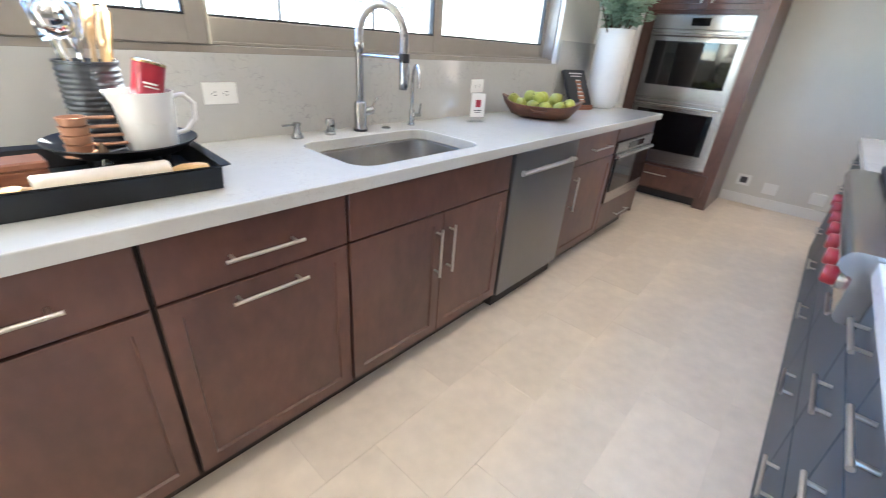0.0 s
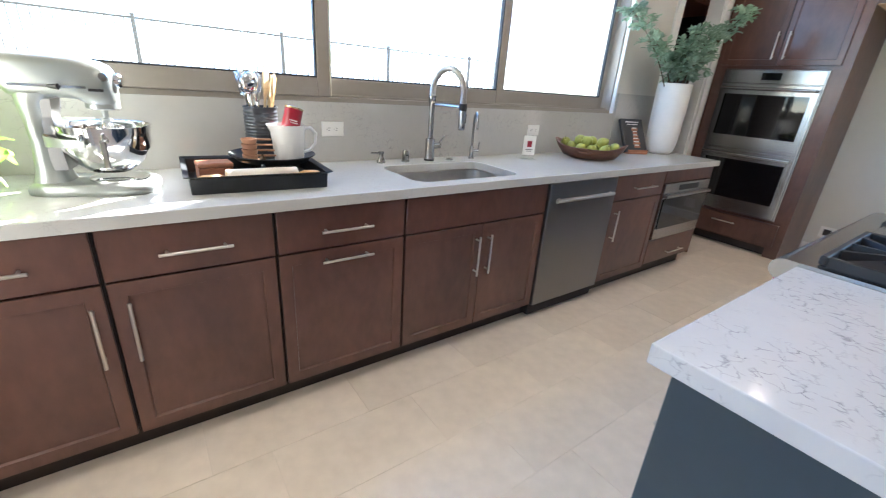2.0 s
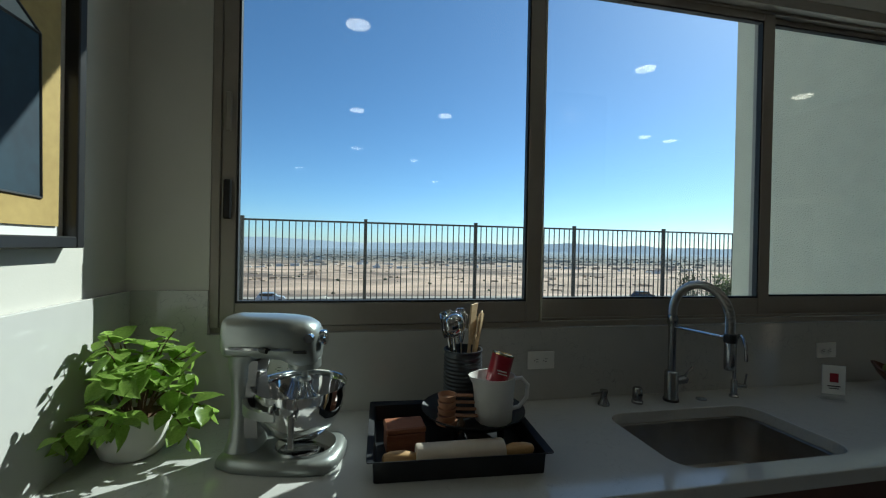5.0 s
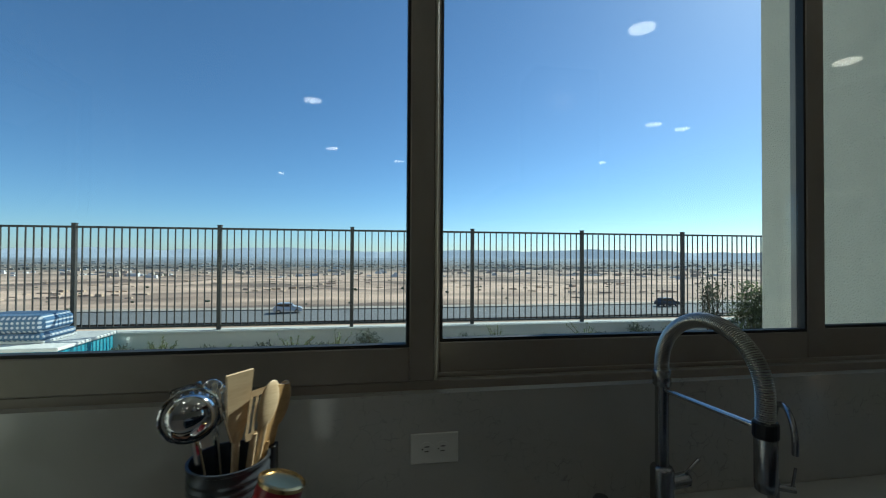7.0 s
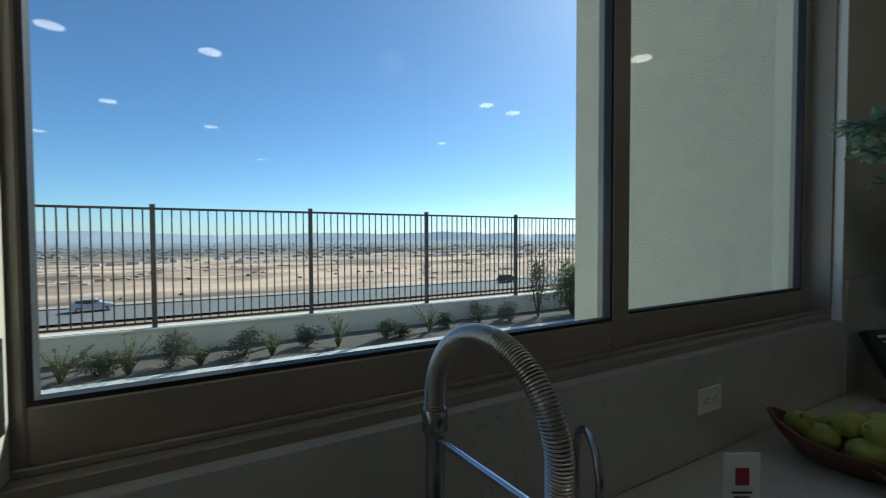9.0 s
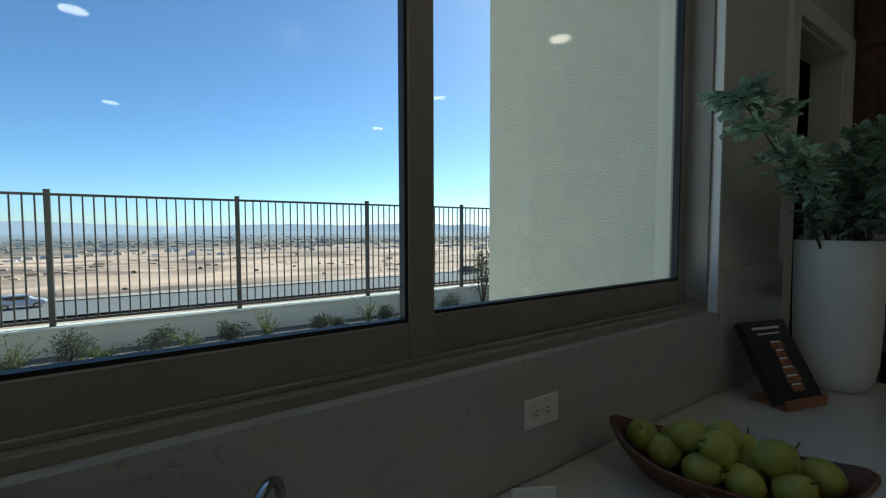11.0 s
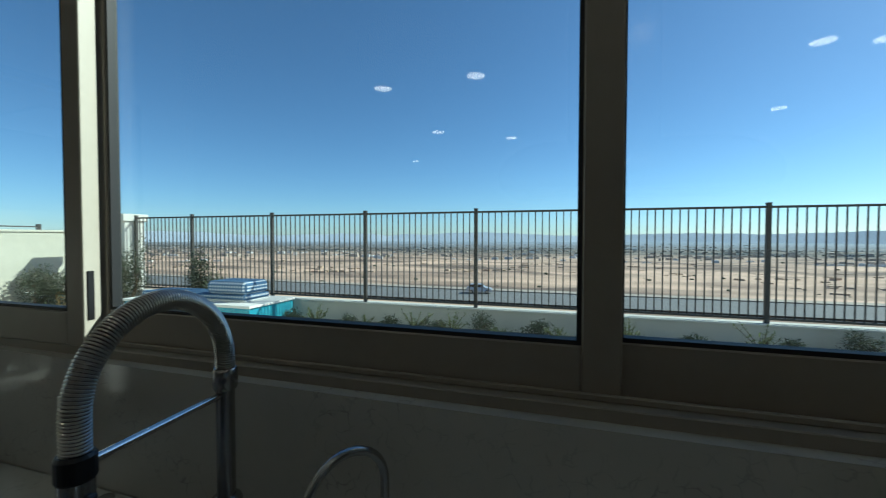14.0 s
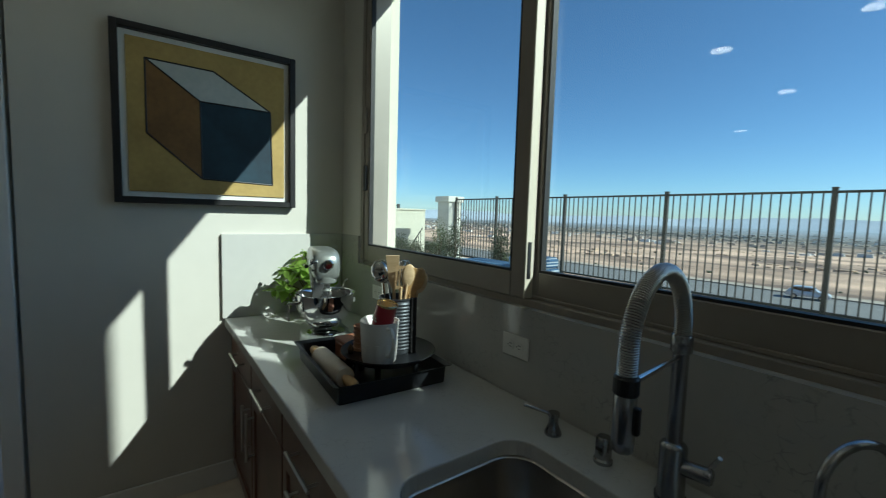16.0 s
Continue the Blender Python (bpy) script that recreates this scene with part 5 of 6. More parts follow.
for gx0, gx1 in ((2.305, 2.815), (3.065, 3.505)):
    z1, mid = 0.960, -2.15
    bm = bmesh.new()
    for y in (-2.438, mid, -1.862):
        box(bm, gx0, gx1, y - 0.009, y + 0.009, z1 - 0.026, z1, bevel=0.003)
    for x in (gx0 + 0.009, gx1 - 0.009):
        box(bm, x - 0.009, x + 0.009, -2.429, -1.871, z1 - 0.032, z1, bevel=0.003)
    part("grate", bm, M_IRON, rt, "black cast-iron grate frame")
    cx = (gx0 + gx1) / 2
    for cy in (-2.295, -2.005):
        for k in range(8):
            a = math.pi * k / 4
            c, q = math.cos(a), math.sin(a)
            far = min((gx1 - gx0) / 2 - 0.012 if abs(c) < 0.01 else ((gx1 - gx0) / 2 - 0.012) / abs(c), 0.136 if abs(q) < 0.01 else 0.136 / abs(q))
            if abs(q) < 0.01:
                far = (gx1 - gx0) / 2 - 0.012
            part("grate_finger", loft(bmesh.new(), [[(cx + c * r - q * dx * w, cy + q * r + c * dx * w, zz) for dx, zz in ((-1, z1 - dz), (1, z1 - dz), (0.7, z1), (-0.7, z1))] for r, w, dz in ((far, 0.012, 0.028), (0.045, 0.006, 0.010))]), M_IRON, rt)
        part("burner", lathe(bmesh.new(), [(0.055, 0.928), (0.055, 0.934), (0.038, 0.941), (0.0, 0.943)], cx, cy, 0, 20), M_IRON, rt, "black burner cap", smooth=True)
    part("burner_pan", boxes((gx0 + 0.004, gx1 - 0.004, -2.445, -1.855, 0.9255, 0.928)), M_IRON, rt, "black enamel burner pan")

kt = empty("kettle", 2.44, -2.235, 0.9605, "polished stainless kettle standing on the grate", "kettle")
part("body", lathe(bmesh.new(), [(0.088, 0), (0.098, 0.008), (0.099, 0.05), (0.094, 0.085), (0.082, 0.108), (0.055, 0.122), (0.02, 0.128), (0.0, 0.129)], seg=28), M_CHROME, kt, smooth=True)
part("lid_knob", lathe(bmesh.new(), [(0.008, 0.128), (0.015, 0.140), (0.0, 0.148)], seg=14), M_BLACK, kt, smooth=True)
part("handle", tube(bmesh.new(), arc((0, 0, 0.09), 0.092, 0.25, math.pi - 0.25, 14, (1, 0, 0), (0, 0, 1)), 0.007, 8), M_BLACK, kt, smooth=True)
part("spout", tube(bmesh.new(), [(-0.085, 0, 0.07), (-0.12, 0, 0.105), (-0.14, 0, 0.125)], [0.018, 0.014, 0.011], 12), M_CHROME, kt, smooth=True)

# ---- island hood ----
hd = empty("range_hood", 0, 0, 0, "stainless steel island hood with baffle filters", "range hood")
HX0, HX1, HY1, HY0, HZ = 2.31, 3.80, -1.765, -2.48, 1.80
bm = bmesh.new()
rs = []
for dz, o in ((0.0, 0.0), (0.010, -0.010), (0.045, -0.020), (0.09, -0.022), (0.15, -0.008), (0.21, 0.03), (0.26, 0.08), (0.30, 0.14), (0.33, 0.21), (0.332, 0.24)):
    rs.append([bm.verts.new((x, y, HZ + dz)) for x, y in rounded_rect(HX0 + o, HX1 - o, HY0 + o, HY1 - o, 0.022, 4)])
for p, q in zip(rs, rs[1:]):
    for i in range(len(p)):
        bm.faces.new((p[i], p[(i + 1) % len(p)], q[(i + 1) % len(p)], q[i]))
bm.faces.new(rs[-1])
part("canopy", bm, M_STEEL, hd, "rounded brushed steel canopy", smooth=50)
part("chimney", boxes((2.7, 3.25, -2.3, -1.95, HZ + 0.33, CEIL - 0.003), bevel=0.003), M_STEEL, hd)
bm = boxes((HX0 + 0.004, HX1 - 0.004, HY1 - 0.15, HY1 - 0.004, HZ - 0.003, HZ + 0.006), (HX0 + 0.004, HX1 - 0.004, HY0 + 0.004, HY0 + 0.1, HZ - 0.003, HZ + 0.006),
           (HX0 + 0.004, HX0 + 0.12, HY0 + 0.1, HY1 - 0.15, HZ - 0.003, HZ + 0.006), (HX1 - 0.12, HX1 - 0.004, HY0 + 0.1, HY1 - 0.15, HZ - 0.003, HZ + 0.006))
part("rim", bm, M_DWSTEEL, hd)
for i in range(3):
    x0 = HX0 + 0.13 + i * 0.41
    fl_ = part("filter", boxes((x0, x0 + 0.39, HY0 + 0.105, HY1 - 0.155, HZ + 0.03, HZ + 0.034)), M_DWSTEEL, hd, "steel baffle filter")
    for k in range(9):
        xx = x0 + 0.02 + k * 0.042
        part("baffle", boxes((xx, xx + 0.024, HY0 + 0.115, HY1 - 0.165, HZ + 0.006, HZ + 0.016), bevel=0.002), M_STEEL, fl_)
for dx in (0.07, 0.78, 1.12):
    x = HX0 + dx
    l = part("hood_light", lathe(bmesh.new(), [(0.032, -0.004), (0.036, -0.007), (0.040, -0.006), (0.041, -0.003)], x, HY1 - 0.075, HZ, 24, cap=False), M_CHROME, hd, "small hood spotlight, off", smooth=True)
    part("lens", lathe(bmesh.new(), [(0.032, -0.0045), (0.014, -0.0055), (0.0, -0.0055)], x, HY1 - 0.075, HZ, 20), M_BLACKGLASS, l, "dark glass lens", smooth=True)
for i in range(3):
    for y in (HY0 + 0.16, HY1 - 0.20):
        part("filter_knob", lathe(bmesh.new(), [(0.006, 0.004), (0.007, -0.008), (0.011, -0.012), (0.008, -0.02), (0.0, -0.022)], HX0 + 0.325 + i * 0.41, y, HZ, 14), M_CHROME, hd, "small chrome filter knob", smooth=True)
cp = part("controls", boxes((HX0 + 0.31, HX0 + 0.46, HY1 - 0.105, HY1 - 0.045, HZ - 0.006, HZ - 0.003), bevel=0.001), M_CHROME, hd, "chrome hood control plate")
for k in range(3):
    part("control_button", lathe(bmesh.new(), [(0.012, -0.006), (0.012, -0.018), (0.009, -0.020), (0.0, -0.020)], HX0 + 0.345 + 0.04 * k, HY1 - 0.075, HZ, 16), M_CHROME, cp, smooth=True)

# ---- things on the worktop ----
TOP = 0.915

# potted plant
pl = empty("potted_plant", 0.238, -0.215, TOP, "bushy bright green leafy plant in a white ceramic pot", "plant")
part("pot", lathe(bmesh.new(), [(0.0, 0.0), (0.062, 0.0), (0.078, 0.012), (0.092, 0.05), (0.099, 0.10), (0.099, 0.125), (0.093, 0.125), (0.09, 0.105), (0.0, 0.105)], seg=32), M_MATTEWHITE, pl, "smooth white pot", smooth=True)
part("soil", lathe(bmesh.new(), [(0.088, 0.106), (0.0, 0.11)], seg=20), M_STEM, pl)
rng = random.Random(21)
leaf_me = [mesh_of("leaf", leaf_into(bmesh.new(), (0, 0, 0), (1, 0, 0), 1.0, 0.74, dr, 0.14), M_LEAF, smooth=True) for dr in (0.2, 0.45, 0.7)]
stems = bmesh.new()
shoots = []
for k in range(22):
    a, t = k * 2.39996 + rng.uniform(-0.35, 0.35), rng.uniform(0.2, 1.0)
    r = 0.05 + 0.135 * t
    tip = Vector((math.cos(a) * r * (0.72 if math.cos(a) < 0 else 1.15), math.sin(a) * r * (0.6 if math.sin(a) > 0 else 1.25), 0.345 - 0.20 * t * t + rng.uniform(-0.035, 0.025)))
    shoots.append((Vector((tip.x * 0.2, tip.y * 0.2, 0.10)), Vector((tip.x * 0.5, tip.y * 0.5, 0.15 + tip.z * 0.42)), tip))
for tip in ((0.225, -0.03, 0.115), (0.175, -0.075, 0.06), (-0.10, -0.13, 0.07), (-0.06, -0.21, 0.14), (0.05, -0.22, 0.16)):
    t = Vector(tip)
    shoots.append((Vector((t.x * 0.3, t.y * 0.3, 0.11)), Vector((t.x * 0.6, t.y * 0.6, 0.185)), t))
for a, b, c in shoots:
    curve = [a.lerp(b, q / 6).lerp(b.lerp(c, q / 6), q / 6) for q in range(7)]
    tube(stems, curve, [0.0034 - 0.0003 * q for q in range(7)], 5)
    # pairs of leaves, each turned a quarter from the pair below, and a small pair at the tip
    turn = rng.uniform(0, 3.14)
    for q in (3, 4, 5, 6):
        along = (curve[q] - curve[q - 1]).normalized()
        side = along.orthogonal().normalized()
        turn += 1.571
        for half in (0, 3.1416):
            if rng.random() < 0.16:
                continue
            d = Matrix.Rotation(turn + half + rng.uniform(-0.3, 0.3), 3, along) @ side + along * rng.uniform(0.25, 0.7) + Vector((0, 0, rng.uniform(-0.45, 0.15)))
            L = rng.uniform(0.048, 0.08) * (0.6 if q == 6 else 1.0)
            lf = part("leaf", rng.choice(leaf_me), None, pl)
            lf.matrix_local = Matrix.Translation(curve[q]) @ d.to_track_quat("X", "Z").to_matrix().to_4x4() @ Matrix.Rotation(rng.uniform(-0.5, 0.5), 4, "X") @ Matrix.Diagonal((L, L, L, 1))
part("stalk", stems, M_STEM, pl)

# stand mixer, head towards the sink
mx = empty("stand_mixer", 0.66, -0.305, TOP, "silver bowl-lift stand mixer with a steel bowl", "mixer", rz=-11)
out = [(-0.15, -0.075), (-0.155, 0.0), (-0.15, 0.075), (-0.10, 0.098), (0.0, 0.11), (0.10, 0.112), (0.16, 0.10), (0.182, 0.06), (0.188, 0.0), (0.182, -0.06), (0.16, -0.10), (0.10, -0.112), (0.0, -0.11), (-0.10, -0.098)]
bm = bmesh.new()
loft(bm, [[(x * k, y * k, z) for x, y in out] for k, z in ((0.97, 0.0), (1.0, 0.006), (1.0, 0.02), (0.96, 0.032), (0.88, 0.037))])
part("base", bm, M_MIXER, mx, smooth=60)
bm = bmesh.new()
lathe(bm, [(0.085, 0.037), (0.085, 0.043), (0.07, 0.046), (0.0, 0.044)], 0.075, 0, 0, 28)
part("base_plate", bm, M_CHROME, mx, "polished bowl rest", smooth=True)
bm = bmesh.new()
def oval(cx, cy, rx, ry, z, n=20, p=2.6):
    pts = []
    for i in range(n):
        a = 2 * math.pi * i / n
        c, s = math.cos(a), math.sin(a)
        pts.append((cx + rx * math.copysign(abs(c) ** (2 / p), c), cy + ry * math.copysign(abs(s) ** (2 / p), s), z))
    return pts
loft(bm, [oval(-0.098, 0, 0.052, 0.068, 0.034), oval(-0.100, 0, 0.040, 0.055, 0.07), oval(-0.102, 0, 0.031, 0.046, 0.15), oval(-0.106, 0, 0.030, 0.046, 0.22), oval(-0.104, 0, 0.038, 0.054, 0.28), oval(-0.09, 0, 0.055, 0.06, 0.305)])
part("column", bm, M_MIXER, mx, smooth=60)
bm = bmesh.new()
def head_ring(x, ry, rz, zc, n=24, p=2.8):
    pts = []
    for i in range(n):
        a = 2 * math.pi * i / n
        c, s = math.cos(a), math.sin(a)
        pts.append((x, ry * math.copysign(abs(c) ** (2 / p), c), zc + rz * math.copysign(abs(s) ** (2 / p), s)))
    return pts
H = 4.2
loft(bm, [head_ring(-0.156, 0.036, 0.036, 0.354, p=H), head_ring(-0.154, 0.050, 0.050, 0.354, p=H), head_ring(-0.146, 0.058, 0.058, 0.354, p=H), head_ring(-0.13, 0.062, 0.0605, 0.354, p=H), head_ring(-0.03, 0.064, 0.0605, 0.354, p=H),
          head_ring(0.015, 0.0645, 0.061, 0.352, p=H), head_ring(0.045, 0.064, 0.068, 0.343, p=3.8), head_ring(0.075, 0.061, 0.068, 0.338, p=3.4), head_ring(0.098, 0.054, 0.061, 0.334, p=3.0), head_ring(0.109, 0.043, 0.050, 0.332, p=2.6), head_ring(0.113, 0.024, 0.03, 0.332, p=2.3)])
part("motor_head", bm, M_MIXER, mx, smooth=60)
part("trim_band", boxes((-0.13, 0.05, -0.0672, -0.0655, 0.325, 0.331)), M_CHROME, mx, "thin chrome band")
part("name_strip", boxes((0.055, 0.092, -0.0655, -0.058, 0.318, 0.326)), M_BLACK, mx, "small dark maker's mark")
part("speed_lever", tube(bmesh.new(), [(-0.04, -0.064, 0.328), (-0.03, -0.074, 0.328), (-0.012, -0.077, 0.328)], [0.004, 0.006, 0.009], 10), M_BLACK, mx, "black speed lever", smooth=True)
part("hub_cap", tube(bmesh.new(), [(0.107, 0, 0.350), (0.126, 0, 0.350), (0.131, 0, 0.350)], [0.023, 0.023, 0.018], 20), M_CHROME, mx, smooth=True)
part("hub_knob", tube(bmesh.new(), [(0.10, -0.044, 0.362), (0.10, -0.068, 0.362), (0.10, -0.076, 0.362)], [0.008, 0.014, 0.012], 12), M_CHROME, mx, smooth=True)
part("planetary", lathe(bmesh.new(), [(0.046, 0.29), (0.046, 0.266), (0.041, 0.262), (0.010, 0.261), (0.0085, 0.236), (0.017, 0.234), (0.019, 0.226), (0.011, 0.222), (0.009, 0.212), (0.0, 0.211)], 0.068, 0, 0, 24), M_MIXER, mx, smooth=40)
wh = bmesh.new()
for k in range(7):
    a = math.pi * k / 7
    tube(wh, [(0.068 + math.cos(a) * s * r, math.sin(a) * s * r, z) for s, r, z in ((1, 0.008, 0.23), (1, 0.035, 0.17), (1, 0.04, 0.13), (1, 0.02, 0.10), (-1, 0.02, 0.10), (-1, 0.04, 0.13), (-1, 0.035, 0.17), (-1, 0.008, 0.23))], 0.0012, 5)
part("whisk", wh, M_CHROME, mx, "wire whisk", smooth=True)
bm = bmesh.new()
loft(bm, [[(x0, -w, z), (x1, -w, z), (x1, w, z), (x0, w, z)] for x0, x1, w, z in ((-0.085, -0.045, 0.050, 0.075), (-0.085, -0.052, 0.046, 0.16), (-0.085, -0.058, 0.036, 0.235), (-0.085, -0.05, 0.044, 0.29))])
part("lift_housing", bm, M_DWSTEEL, mx, "dark steel lift housing")
bm = bmesh.new()
for s_ in (-1, 1):
    loft(bm, [[(x, s_ * y0, z0), (x, s_ * y1, z0), (x, s_ * y1, z1), (x, s_ * y0, z1)] for x, y0, y1, z0, z1 in ((-0.088, 0.02, 0.052, 0.148, 0.186), (-0.070, 0.06, 0.085, 0.152, 0.184), (-0.045, 0.096, 0.112, 0.156, 0.182), (-0.005, 0.122, 0.134, 0.158, 0.180), (0.035, 0.131, 0.141, 0.160, 0.178))])
part("bowl_arm", bm, M_MIXER, mx, smooth=50)
for s_ in (-1, 1):
    part("bowl_pin", tube(bmesh.new(), [(0.022, s_ * 0.128, 0.176), (0.022, s_ * 0.128, 0.192), (0.022, s_ * 0.128, 0.196)], [0.006, 0.006, 0.003], 10), M_CHROME, mx, smooth=True)
bowl = part("bowl", lathe(bmesh.new(), [(0.0513,  0.072), (0.057,  0.066), (0.0627,  0.070), (0.0969,  0.10), (0.1208,  0.145), (0.1265,  0.195), (0.13,  0.215), (0.1334,  0.217), (0.1288,  0.213), (0.1231,  0.195), (0.114,  0.145), (0.0912,  0.105), (0.0456,  0.08), (0,  0.076)], 0.056, 0, 0, 36),
            M_CHROME, mx, "polished steel bowl", smooth=True)
bm = bmesh.new()
box(bm, 0.078, 0.094, -0.165, -0.158, 0.10, 0.185, bevel=0.003)
box(bm, 0.080, 0.092, -0.160, -0.118, 0.172, 0.184, bevel=0.002)
part("bowl_handle", bm, M_STEEL, bowl)
bm = bmesh.new()
tube(bm, [(-0.095, 0.04, 0.19), (-0.092, 0.085, 0.195), (-0.088, 0.108, 0.215), (-0.086, 0.118, 0.245), (-0.085, 0.132, 0.25)], [0.0045, 0.004, 0.004, 0.004, 0.006], 8)
part("lift_lever", bm, M_CHROME, mx, smooth=True)

# black tray with a raised plate and kitchen tools
TR = pose(1.166, -0.315, TOP, 0, 0, -3)
tray = new("tray")
tray.matrix_world = TR
tagged(tray, "square black tin tray with a flared rim", "tray")
bm = bmesh.new()
rings = []
for hx, hy, z in ((0.235, 0.191, 0.001), (0.238, 0.194, 0.056), (0.254, 0.210, 0.064), (0.254, 0.210, 0.066), (0.236, 0.192, 0.058), (0.230, 0.186, 0.006)):
    rings.append([(x, y, z) for x, y in rounded_rect(-hx, hx, -hy, hy, 0.008, 2)])
loft(bm, rings)
part("body", bm, M_BLACKMETAL, tray, smooth=30)

stand = new("plate_stand")
stand.matrix_world = TR @ pose(0.082, 0.045, 0.006)
tagged(stand, "round black footed plate standing in the tray", "plate")
part("plate", lathe(bmesh.new(), [(0.0, 0.066), (0.135, 0.066), (0.164, 0.090), (0.169, 0.092), (0.168, 0.095), (0.135, 0.073), (0.0, 0.072)], seg=40), M_BLACKMETAL, stand, smooth=True)
for k in range(4):
    a = math.pi / 4 + k * math.pi / 2
    part("leg", tube(bmesh.new(), [(math.cos(a) * 0.105, math.sin(a) * 0.105, 0.0), (math.cos(a) * 0.10, math.sin(a) * 0.10, 0.066)], [0.010, 0.012], 10), M_BLACKMETAL, stand)
PZ = 0.079     # plate surface above the tray's foot


def on_plate(name, x, y, label, category, rz=0.0):
    o = new(name)
    o.matrix_world = TR @ pose(0.082 + x, 0.045 + y, PZ, 0, 0, rz)
    return tagged(o, label, category)


cn = on_plate("utensil_canister", -0.028, 0.043, "black ribbed tin canister full of kitchen tools", "canister")
prof = [(0.0, 0.0), (0.061, 0.0), (0.063, 0.004), (0.063, 0.014)]
z = 0.014
while z < 0.184:
    prof += [(0.0625, z), (0.0652, z + 0.003), (0.0652, z + 0.0065), (0.0625, z + 0.0095)]
    z += 0.0125
prof += [(0.0625, 0.195), (0.066, 0.197), (0.066, 0.202), (0.0615, 0.202), (0.060, 0.19), (0.060, 0.006), (0.0, 0.005)]
part("can", lathe(bmesh.new(), prof, seg=36), M_CANISTER, cn, smooth=50)
part("side_strap", boxes((0.050, 0.0685, 0.026, 0.048, 0.002, 0.205), bevel=0.002), M_BLACK, cn)
CAN_M = cn.matrix_world.copy()


def stand_frame(d, flat):
    """Axes of a tool that leans along d, its flat side lying along flat."""
    z = d.normalized()
    y = z.cross(Vector(flat)).normalized()
    x = y.cross(z)
    return Matrix((x, y, z)).transposed().to_4x4()


def utensil(name, base, tip, label, build, mat, flat=(0.85, 0.5, 0)):
    """A tool standing in the canister, from base to tip."""
    o = new(name)
    b, t = Vector(base), Vector(tip)
    t = Vector((t.x * 1.1, t.y * 1.0, t.z * 1.04 + 0.008))
    o.matrix_world = CAN_M @ Matrix.Translation(b) @ stand_frame(t - b, flat)
    tagged(o, label, "utensil", "tools in the canister")
    build(o, (t - b).length, mat)
    return o


def spatula(o, L, mat):
    part("handle", tube(bmesh.new(), [(0, 0, 0), (0, 0, L - 0.1)], 0.006, 8), mat, o, smooth=True)
    bm = bmesh.new()
    loft(bm, [[(sx * w, sy * 0.0028, z) for sx, sy in ((-1, -1), (1, -1), (1, 1), (-1, 1))] for w, z in ((0.008, L - 0.12), (0.018, L - 0.085), (0.024, L))])
    part("blade", bm, mat, o)


def spoon(o, L, mat):
    part("handle", tube(bmesh.new(), [(0, 0, 0), (0, 0, L - 0.06)], 0.0055, 8), mat, o, smooth=True)
    bm = bmesh.new()
    bmesh.ops.create_uvsphere(bm, u_segments=16, v_segments=10, radius=1.0, matrix=Matrix.Translation((0, 0, L - 0.035)) @ Matrix.Diagonal((0.025, 0.007, 0.043, 1)))
    part("bowl", bm, mat, o, smooth=True)


def ladle(o, L, mat):
    part("handle", tube(bmesh.new(), [(0, 0, 0), (0, 0, L - 0.05)], 0.005, 8), mat, o, smooth=True)
    bm = bmesh.new()
    bmesh.ops.create_uvsphere(bm, u_segments=20, v_segments=12, radius=1.0, matrix=Matrix.Translation((0, -0.012, L - 0.034)) @ Matrix.Diagonal((0.037, 0.022, 0.037, 1)))
    part("cup", bm, mat, o, smooth=True)
    part("rim", tube(bmesh.new(), arc((0, -0.005, L - 0.034), 0.042, 0, 6.283, 24, (1, 0, 0), (0, 0, 1)), 0.003, 6), mat, o, smooth=True)


def whisk(o, L, mat):
    part("handle", tube(bmesh.new(), [(0, 0, 0), (0, 0, L - 0.12)], 0.007, 8), mat, o, smooth=True)
    bm = bmesh.new()
    for k in range(6):
        a = math.pi * k / 6
        tube(bm, [(math.cos(a) * r, math.sin(a) * r, z) for r, z in ((0.006, L - 0.12), (0.022, L - 0.06), (0.026, L - 0.03), (0.012, L - 0.004), (-0.012, L - 0.004), (-0.026, L - 0.03), (-0.022, L - 0.06), (-0.006, L - 0.12))], 0.001, 5)
    part("wires", bm, mat, o, smooth=True)


def slotted(o, L, mat):
    part("handle", tube(bmesh.new(), [(0, 0, 0), (0, 0, L - 0.08)], 0.0055, 8), mat, o, smooth=True)
    bm = bmesh.new()
    grid = [[bm.verts.new((x * (0.82 if z < -0.08 else 1.0), -0.002, L + z)) for x in (-0.0235, -0.0165, -0.0105, -0.0035, 0.0035, 0.0105, 0.0165, 0.0235)] for z in (-0.088, -0.075, -0.012, 0.0)]
    for r in range(3):
        for i in range(7):
            if r == 1 and i % 2:
                continue        # slot
            bm.faces.new((grid[r][i], grid[r][i + 1], grid[r + 1][i + 1], grid[r + 1][i]))
    bmesh.ops.solidify(bm, geom=bm.faces[:], thickness=0.004)
    bmesh.ops.recalc_face_normals(bm, faces=bm.faces[:])
    part("blade", bm, mat, o)


SIDE = (0.42, 0.9, 0)
utensil("wooden_spatula", (0.0, 0.0, 0.01), (0.026, -0.034, 0.335), "pale flat wooden spatula in the canister", spatula, M_BEECH, (0.6, 0.8, 0))
utensil("wooden_fork", (0.01, 0.0, 0.01), (0.048, -0.006, 0.302), "pale slotted wooden server", slotted, M_BEECH, SIDE)
utensil("wooden_spoon", (0.01, 0.0, 0.01), (0.060, 0.016, 0.300), "pale wooden spoon in the canister", spoon, M_BEECH, SIDE)
utensil("wooden_turner", (0.01, 0.0, 0.01), (0.068, 0.036, 0.294), "honey-coloured wooden turner in the canister", spatula, M_HANDLEWOOD, SIDE)
